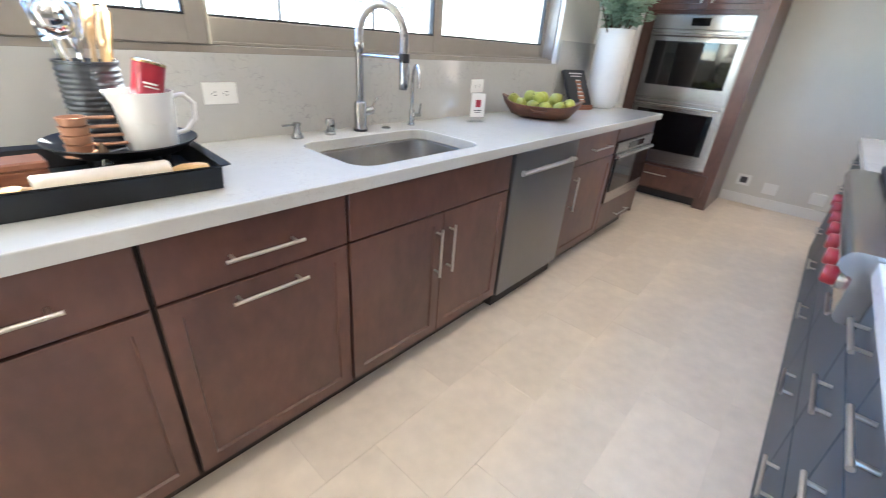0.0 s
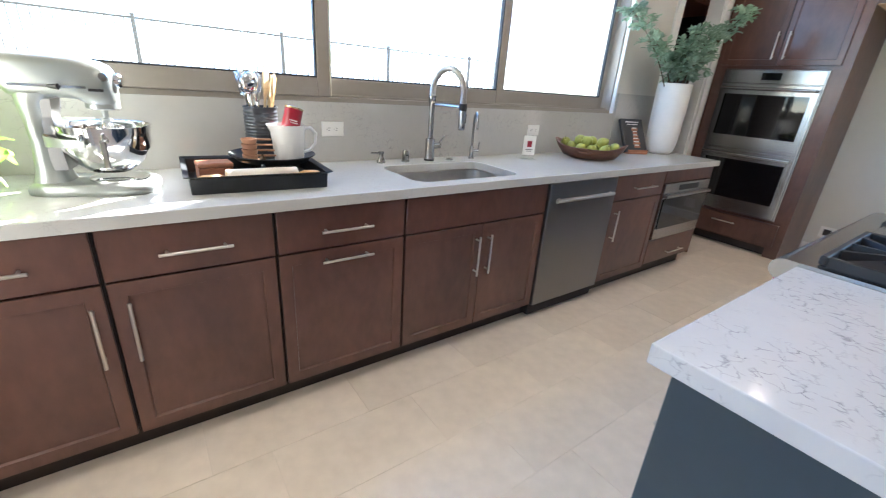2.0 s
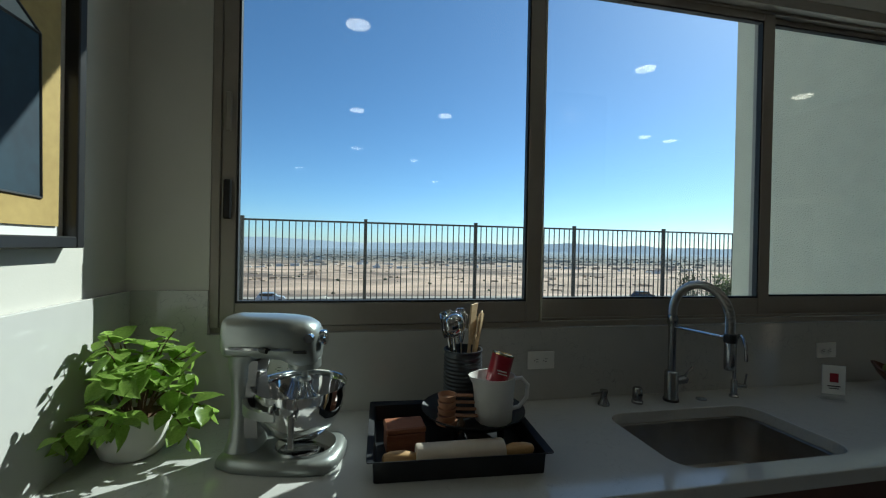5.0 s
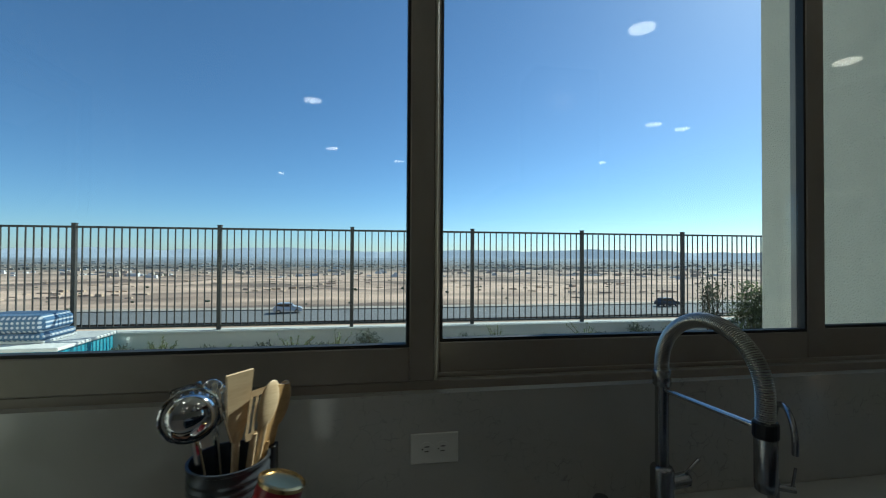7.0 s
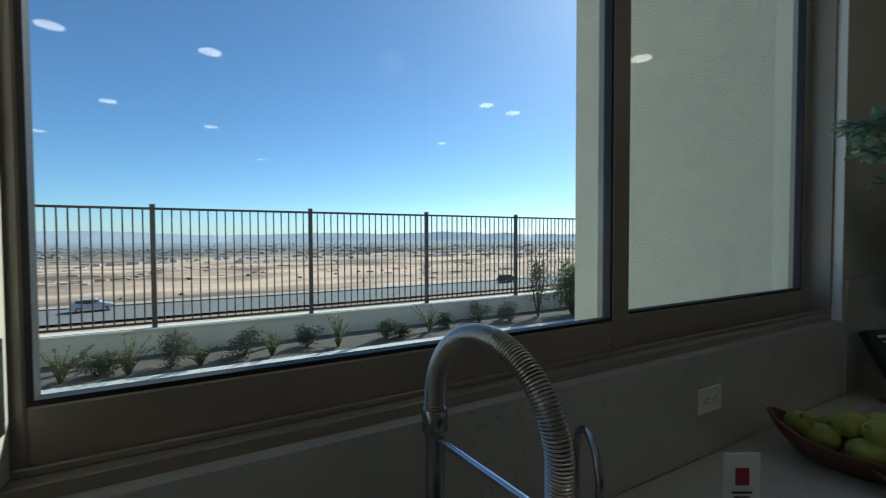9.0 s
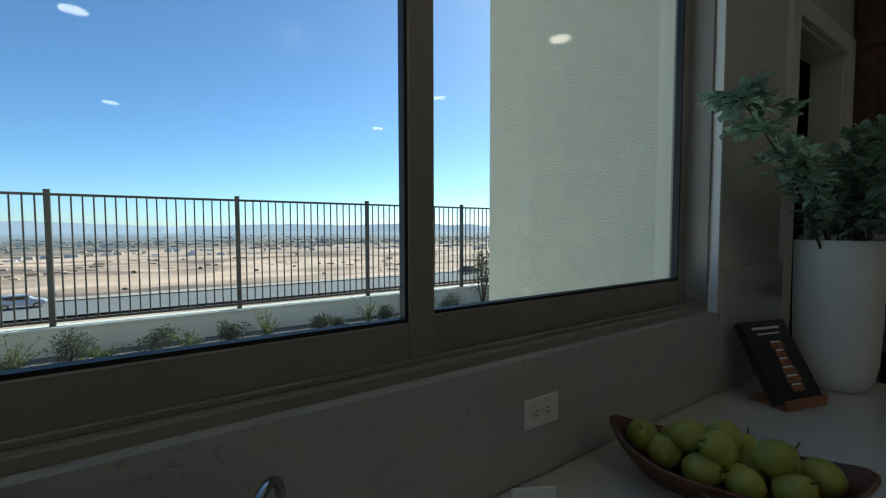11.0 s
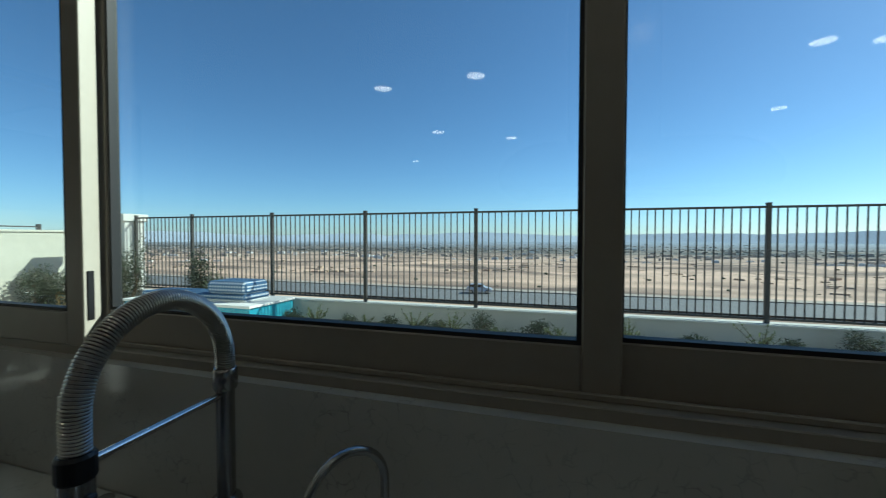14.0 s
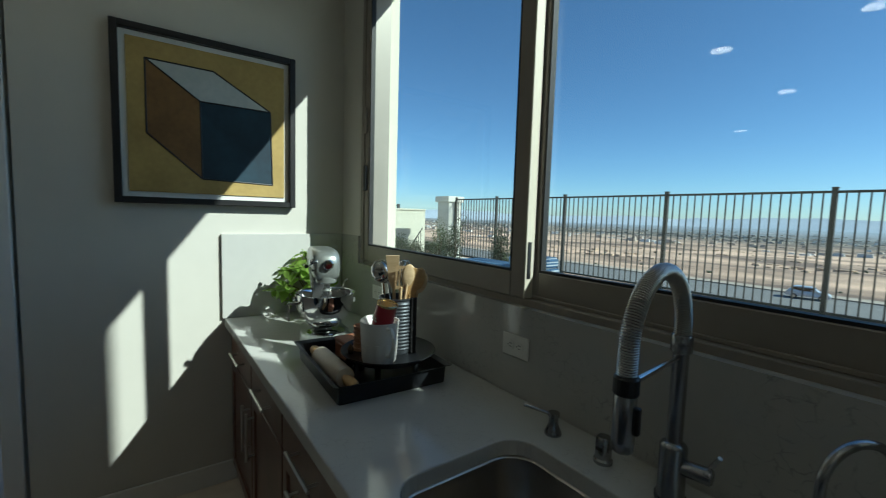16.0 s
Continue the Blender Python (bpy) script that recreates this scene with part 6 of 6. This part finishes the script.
utensil("wooden_spoon", (0.02, 0.01, 0.01), (0.070, 0.056, 0.288), "honey-coloured wooden spoon in the canister", spoon, M_HANDLEWOOD, SIDE)
utensil("wooden_spoon", (0.0, 0.02, 0.01), (0.056, 0.074, 0.272), "pale wooden spoon in the canister", spoon, M_BEECH, SIDE)
utensil("steel_ladle", (-0.01, -0.02, 0.01), (-0.045, -0.045, 0.305), "polished steel ladle in the canister", ladle, M_CHROME)
utensil("slotted_turner", (-0.01, 0.0, 0.01), (-0.062, -0.012, 0.31), "polished steel slotted turner", slotted, M_CHROME)
utensil("steel_spoon", (-0.01, 0.02, 0.01), (-0.040, 0.030, 0.30), "polished steel serving spoon", spoon, M_CHROME)
utensil("wire_whisk", (0.0, 0.02, 0.01), (-0.005, 0.035, 0.315), "steel wire whisk in the canister", whisk, M_CHROME)

pt = on_plate("pitcher", 0.052, -0.060, "white fluted ceramic pitcher with a loop handle", "pitcher")
part("body", lathe(bmesh.new(), [(0.0, 0.0), (0.044, 0.0), (0.047, 0.005), (0.0505, 0.055), (0.0515, 0.062)], seg=48, flute=0.028, nflute=12), M_WHITE, pt, smooth=50)
bm = bmesh.new()
rings = []
for r, z, sp in ((0.0512, 0.06, 0.0), (0.0535, 0.10, 0.05), (0.056, 0.125, 0.22), (0.053, 0.125, 0.22), (0.050, 0.10, 0.05), (0.047, 0.02, 0.0)):
    ring = []
    for i in range(48):
        a = 2 * math.pi * i / 48
        k = 1 + sp * max(0, math.cos(a - math.pi)) ** 8
        ring.append((r * k * math.cos(a), r * k * math.sin(a), z))
    rings.append(ring)
rs = [[bm.verts.new(p) for p in r] for r in rings]
for p, q in zip(rs, rs[1:]):
    for i in range(48):
        bm.faces.new((p[i], p[(i + 1) % 48], q[(i + 1) % 48], q[i]))
bm.faces.new(rs[-1])
part("neck", bm, M_WHITE, pt, smooth=True)
part("handle", tube(bmesh.new(), [(0.052, 0, 0.112), (0.075, 0, 0.115), (0.093, 0, 0.095), (0.09, 0, 0.06), (0.07, 0, 0.035), (0.05, 0, 0.03)], 0.0055, 10), M_WHITE, pt, smooth=True)
cup = new("red_tin")
pt.scale = (1.2, 1.2, 1.14)
cup.matrix_world = TR @ pose(0.082 + 0.060, 0.045 - 0.057, PZ + 0.118, -6, 16, 0)
tagged(cup, "red tin with a gold lid standing tilted in the pitcher", "tin")
part("can", lathe(bmesh.new(), [(0.0, 0.0), (0.033, 0.0), (0.035, 0.004), (0.035, 0.088), (0.0, 0.088)], seg=28), M_RED, cup, smooth=40)
part("lid", lathe(bmesh.new(), [(0.0355, 0.086), (0.036, 0.092), (0.032, 0.094), (0.030, 0.090), (0.0, 0.090)], seg=28), M_GOLD, cup, "gold rimmed lid", smooth=True)
part("writing", boxes((-0.018, 0.012, -0.0365, -0.0335, 0.038, 0.042), (-0.014, 0.016, -0.0365, -0.0335, 0.030, 0.033)), M_PLASTIC, cup, "small pale writing")

sc = on_plate("measuring_spoons", -0.075, -0.070, "wooden measuring spoons stacked on the plate", "measuring spoons", rz=-8)
sc.scale = (1.25, 1.25, 1.6)
for k in range(4):
    z = 0.006 + 0.013 * k
    part("scoop", lathe(bmesh.new(), [(0.0, z), (0.02, z), (0.024, z + 0.011), (0.021, z + 0.011), (0.018, z + 0.003), (0.0, z + 0.003)], -0.018, 0, 0, 18), M_SCOOP, sc, smooth=40)
    part("spoon_handle", boxes((0.004, 0.058 - 0.004 * k, -0.006, 0.006, z + 0.007, z + 0.011), bevel=0.0015), M_SCOOP, sc)
part("base_block", lathe(bmesh.new(), [(0.0, 0.0), (0.027, 0.0), (0.027, 0.006), (0.0, 0.006)], -0.018, 0, 0, 18), M_SCOOP, sc)

rp = new("rolling_pin")
rp.matrix_world = TR @ pose(0.006, -0.138, 0.0415, 0, 0, 2)
tagged(rp, "pale rolling pin with honey wood handles", "rolling pin")
bm = bmesh.new()
tube(bm, [(-0.126, 0, 0), (-0.122, 0, 0), (0.122, 0, 0), (0.126, 0, 0)], [0.031, 0.034, 0.034, 0.031], 24)
part("roller", bm, M_PINSTONE, rp, smooth=40)
for s in (-1, 1):
    part("handle", tube(bmesh.new(), [(s * 0.119, 0, 0), (s * 0.132, 0, 0), (s * 0.155, 0, 0), (s * 0.195, 0, 0), (s * 0.213, 0, 0), (s * 0.219, 0, 0)], [0.010, 0.012, 0.019, 0.018, 0.013, 0.004], 16), M_HANDLEWOOD, rp, "honey wood handle", smooth=True)

wb = new("wooden_box")
wb.matrix_world = TR @ pose(-0.145, -0.015, 0.006, 0, 0, 6)
tagged(wb, "small reddish wooden recipe box in the tray", "box")
part("body", boxes((-0.058, 0.058, -0.04, 0.04, 0.0, 0.058), bevel=0.003), M_REDWOOD, wb)
part("lid", boxes((-0.06, 0.06, -0.042, 0.042, 0.0585, 0.077), bevel=0.004), M_REDWOOD, wb)
bt = new("spice_bottle")
bt.matrix_world = TR @ pose(0.02, -0.075, 0.006)
tagged(bt, "small dark bottle with a pointed stopper", "bottle")
part("bottle", lathe(bmesh.new(), [(0.0, 0.0), (0.016, 0.0), (0.017, 0.05), (0.009, 0.07), (0.009, 0.08), (0.0, 0.08)], seg=18), M_BLACKGLASS, bt, smooth=True)
part("stopper", lathe(bmesh.new(), [(0.009, 0.08), (0.012, 0.09), (0.005, 0.105), (0.0, 0.112)], seg=14), M_STEM, bt, smooth=True)

# acrylic sign by the socket
sg = empty("counter_sign", 2.866, -0.192, TOP, "small clear acrylic sign holder with a white card", "sign", rz=-28)
sg.scale = (1.25, 1.25, 1.35)
M_ACRYL = glass_material("acrylic", (0.97, 0.98, 0.98), 0.06)
p_ = part("holder", boxes((-0.034, 0.034, 0.004, 0.006, 0.0, 0.112), (-0.034, 0.034, -0.02, 0.03, 0.0, 0.003)), M_ACRYL, sg)
part("card", boxes((-0.032, 0.032, 0.0, 0.0035, 0.02, 0.110)), M_PLASTIC, sg, "white card")
part("mark", boxes((-0.012, 0.012, -0.0015, -0.0002, 0.058, 0.086)), M_RED, sg, "small red square")
part("writing", boxes((-0.018, 0.018, -0.0012, -0.0002, 0.044, 0.047), (-0.014, 0.014, -0.0012, -0.0002, 0.037, 0.039)), M_BLACK, sg, "tiny dark writing")

# wooden bowl of pears
bw = empty("wooden_bowl", 3.375, -0.285, TOP, "long carved dark wooden bowl with raised ends", "bowl", rz=26)
bm = bmesh.new()
rings = []
for k, (rx, ry, z) in enumerate(((0.05, 0.11, 0.0), (0.09, 0.17, 0.018), (0.122, 0.215, 0.05), (0.135, 0.235, 0.078), (0.128, 0.228, 0.080), (0.112, 0.20, 0.052), (0.08, 0.155, 0.024), (0.04, 0.09, 0.012))):
    ring = []
    for i in range(36):
        a = 2 * math.pi * i / 36
        s = abs(math.sin(a))
        ring.append((rx * math.cos(a), ry * math.sin(a) * (1 + 0.05 * s ** 8), z + (0.045 * s ** 5 * z / 0.08 if k in (2, 3, 4, 5) else 0)))
    rings.append(ring)
loft(bm, rings)
part("shell", bm, M_BOWL, bw, smooth=50)
part("handle_slot", tube(bmesh.new(), [(-0.128, -0.05, 0.062), (-0.136, -0.03, 0.052), (-0.138, 0.03, 0.052), (-0.13, 0.05, 0.062)], 0.006, 8), M_BOWL, bw, smooth=True)
pear_me = mesh_of("fruit", lathe(bmesh.new(), [(0.0, -0.032), (0.010, -0.034), (0.026, -0.026), (0.036, -0.008), (0.037, 0.006), (0.029, 0.026), (0.018, 0.040), (0.010, 0.046), (0.0, 0.043)], seg=20), M_PEAR, smooth=True)
stem_me = mesh_of("stem", tube(bmesh.new(), [(0, 0, 0.042), (0.003, 0, 0.055), (0.007, 0, 0.063)], 0.0016, 6), M_STEM)
rng = random.Random(5)
BM = bw.matrix_world.copy()
for x, y, z in ((-0.05, -0.11, 0.070), (0.03, -0.12, 0.070), (-0.06, -0.03, 0.066), (0.015, -0.045, 0.066), (0.07, -0.04, 0.072), (-0.05, 0.05, 0.068), (0.03, 0.04, 0.066), (-0.01, 0.12, 0.072), (0.06, 0.10, 0.072),
                (-0.02, -0.08, 0.118), (0.04, 0.0, 0.116), (-0.03, 0.015, 0.118), (0.0, 0.075, 0.12), (0.0, -0.165, 0.090), (0.005, 0.17, 0.092)):
    f = new("pear")
    f.matrix_world = Matrix.Translation(BM @ Vector((x, y, z))) @ pose(0, 0, 0, rng.uniform(-70, 70), rng.uniform(-70, 70), rng.uniform(0, 360))
    tagged(f, "green pear lying in the wooden bowl", "fruit", "pears in the bowl")
    part("flesh", pear_me, None, f)
    part("stem", stem_me, None, f)

# cookbook on a stand
bs = empty("book_stand", 4.12, -0.178, TOP, "reddish wooden book stand", "book stand", rz=-16)
part("base", boxes((-0.10, 0.10, -0.06, 0.06, 0.0, 0.016), bevel=0.003), M_REDWOOD, bs)
part("ledge", boxes((-0.10, 0.10, -0.06, -0.05, 0.016, 0.034), bevel=0.002), M_REDWOOD, bs)
part("rest", loft(bmesh.new(), [[(sx * 0.05, y, z) for sx, y, z in ((-1, -0.012, 0.0165), (1, -0.012, 0.0165), (1, 0.075, 0.175), (-1, 0.075, 0.175))], [(sx * 0.05, y + 0.008, z) for sx, y, z in ((-1, -0.012, 0.0165), (1, -0.012, 0.0165), (1, 0.075, 0.175), (-1, 0.075, 0.175))]]), M_REDWOOD, bs)
bk = new("cookbook")
bk.matrix_world = bs.matrix_world @ pose(0, -0.044, 0.0175, -30, 0, 0) @ Matrix.Scale(1.13, 4)
tagged(bk, "black cookbook with a pastry photograph leaning on the stand", "book")
M_COVER = material("book_cover", (0.02, 0.022, 0.026), 0.35, var=0.2, scale=8)
part("front_cover", boxes((-0.095, 0.095, 0.0, 0.003, 0.0, 0.25)), M_COVER, bk)
part("back_cover", boxes((-0.095, 0.095, 0.022, 0.025, 0.0, 0.25)), M_COVER, bk)
part("spine", boxes((-0.098, -0.0952, 0.0, 0.025, 0.0, 0.25), bevel=0.001), M_COVER, bk)
part("pages", boxes((-0.0945, 0.091, 0.0032, 0.0218, 0.004, 0.246)), M_MAT, bk)
M_PASTRY = material("photo_pastry", (0.42, 0.18, 0.07), 0.4, color2=(0.15, 0.05, 0.03), scale=40)
for k in range(6):
    w = 0.026 + 0.006 * math.sin(k * 1.3)
    part("photo", boxes((0.012 - w, 0.012 + w, -0.0008, -0.0001, 0.03 + 0.026 * k, 0.049 + 0.026 * k)), M_PASTRY if k % 2 else M_REDWOOD, bk, "printed stack of pastries")
    part("icing", boxes((0.012 - w * 0.8, 0.012 + w * 0.7, -0.0012, -0.0002, 0.047 + 0.026 * k, 0.053 + 0.026 * k)), M_PLASTIC, bk)
part("title", boxes((-0.06, 0.06, -0.0008, -0.0001, 0.222, 0.230), (-0.05, 0.05, -0.0008, -0.0001, 0.205, 0.210)), M_TRIM, bk, "pale title lines")

# tall white vase with branches
vs = empty("floor_vase", 4.455, -0.215, TOP, "tall matte white vase holding leafy grey-green branches", "vase")
part("vase", lathe(bmesh.new(), [(0.0, 0.0), (0.085, 0.0), (0.097, 0.008), (0.113, 0.04), (0.122, 0.10), (0.127, 0.25), (0.130, 0.45), (0.131, 0.552), (0.127, 0.556), (0.122, 0.552), (0.12, 0.45), (0.11, 0.1), (0.0, 0.05)], seg=40), M_MATTEWHITE, vs, "rough white vase", smooth=50)
rng = random.Random(33)
br, lv = bmesh.new(), bmesh.new()
for tip, size, nodes in (((-0.66, 0.09, 0.99), 1.0, (0.45, 0.62, 0.8, 0.93, 1.0)), ((-0.40, 0.0, 0.80), 0.9, (0.5, 0.78, 1.0)), ((-0.15, -0.10, 0.80), 1.1, (0.4, 0.6, 0.8, 1.0)), ((0.0, -0.03, 0.90), 1.1, (0.35, 0.55, 0.75, 0.9, 1.0)),
                         ((0.07, -0.14, 0.82), 1.1, (0.4, 0.65, 0.85, 1.0)), ((0.11, 0.03, 0.78), 1.0, (0.5, 0.75, 1.0)), ((0.27, -0.25, 1.08), 1.0, (0.6, 0.75, 0.88, 1.0)), ((0.20, -0.12, 0.94), 0.9, (0.6, 0.85, 1.0)),
                         ((-0.08, 0.08, 0.74), 1.0, (0.5, 0.9)), ((0.05, -0.16, 0.70), 1.0, (0.5, 0.85)), ((-0.12, -0.16, 0.68), 0.9, (0.6, 1.0))):
    t = Vector(tip)
    b0 = Vector((t.x * 0.12, t.y * 0.12, 0.45))
    mid = b0.lerp(t, 0.55) + Vector((-t.x * 0.18, 0, 0.06))
    path = [b0.lerp(mid, q / 10).lerp(mid.lerp(t, q / 10), q / 10) for q in range(11)]
    tube(br, path, [0.0052 - 0.0004 * q for q in range(11)], 6)
    for node in nodes:
        k = min(9, int(node * 10))
        hub = path[k].lerp(path[k + 1], node * 10 - k)
        for twig in range(6):
            d = Vector((rng.uniform(-1, 1), rng.uniform(-1, 1), rng.uniform(-0.4, 1.1))).normalized()
            reach = rng.uniform(0.05, 0.10) * size
            tube(br, [hub, hub + d * reach * 0.6 + Vector((0, 0, 0.006)), hub + d * reach], [0.0022, 0.0016, 0.001], 4)
            for i in range(11):
                q = 0.3 + 0.7 * i / 10
                side = Vector((rng.uniform(-1, 1), rng.uniform(-1, 1), rng.uniform(-0.5, 0.8)))
                L = rng.uniform(0.032, 0.052)
                leaf_into(lv, hub + d * reach * q + side * 0.008, side + d * 0.5, L, L * rng.uniform(0.72, 0.9), rng.uniform(0.0, 0.35))
part("branches", br, M_STEM, vs)
part("foliage", lv, M_EUCA, vs, "small grey-green leaves")

# framed picture on the side wall
pc = empty("framed_picture", WALL_L, -0.69, 1.92, "black framed abstract painting of a tilted cube", "picture")
HWY, HHZ = 0.402, 0.406
part("frame", boxes((0.0, 0.048, -HWY, -HWY + 0.03, -HHZ, HHZ), (0.0, 0.048, HWY - 0.03, HWY, -HHZ, HHZ), (0.0, 0.048, -HWY + 0.03, HWY - 0.03, -HHZ, -HHZ + 0.03), (0.0, 0.048, -HWY + 0.03, HWY - 0.03, HHZ - 0.03, HHZ), bevel=0.003), M_BLACK, pc, "deep black frame")
part("mount", boxes((0.004, 0.014, -HWY + 0.03, HWY - 0.03, -HHZ + 0.03, HHZ - 0.03)), M_MAT, pc, "white mount")
cv = part("canvas", boxes((0.0145, 0.020, -HWY + 0.055, HWY - 0.055, -HHZ + 0.055, HHZ - 0.055)), M_MUSTARD, pc, "mustard yellow ground")
CUBE = dict(a=(-0.275, 0.265), b=(0.005, 0.262), c=(0.275, 0.105), d=(-0.055, 0.105), e=(-0.275, -0.075), f=(-0.05, -0.275), g=(0.285, -0.285))
def face(name, keys, mat, x):
    bm = bmesh.new()
    q = [CUBE[k] for k in keys]
    loft(bm, [[(xx, y, z) for y, z in q] for xx in (0.0202, x)])
    part(name, bm, mat, cv)
face("painted_face", "abcd", M_PALE, 0.0212)
face("painted_face", "adfe", M_OCHRE, 0.0212)
face("painted_face", "dcgf", M_NAVY, 0.0212)
for p, q in ("ab", "bc", "cg", "gf", "fe", "ea", "ad", "dc", "df"):
    part("painted_line", rod(bmesh.new(), (0.0208, *CUBE[p]), (0.0208, *CUBE[q]), 0.004, 6), M_BLACK, cv, "dark painted line")

# ---- floor tiles: 0.6 x 0.3 m, each row shifted by a third ----
fl = setting("floor", boxes((RX0 - 0.12, RX1 + 0.12, RY0 - 0.12, 0.0, -0.12, -0.0015)), M_GROUT, "sand-coloured porcelain tile floor with fine joints", "floor")
TW, TH, GAP = 0.6, 0.3, 0.0006
tile_me = mesh_of("tile", boxes((GAP, TW - GAP, GAP, TH - GAP, -0.010, 0.0), bevel=0.0004), M_TILE)
rest = bmesh.new()
near = 0
for j in range(-30, 1):
    y0 = -0.83 + 0.3 * j + 0.3
    shift = 0.627 + 0.2 * (-j)
    for i in range(-12, 12):
        x0 = shift % 0.6 + 0.6 * i
        if x0 < RX0 - 0.6 or x0 > RX1 or y0 + TH > 0.31:
            continue
        if -0.6 < x0 < 6.0 and -3.0 < y0:
            near += 1
            t = part("tile", tile_me, None, fl)
            t.location = (x0, y0, 0.0)
        elif x0 + TW < RX1 + 0.1:
            box(rest, x0 + GAP, x0 + TW - GAP, y0 + GAP, y0 + TH - GAP, -0.010, 0.0)
r = part("tiles_beyond", rest, M_TILE, fl)
r["kind"] = "stuff"
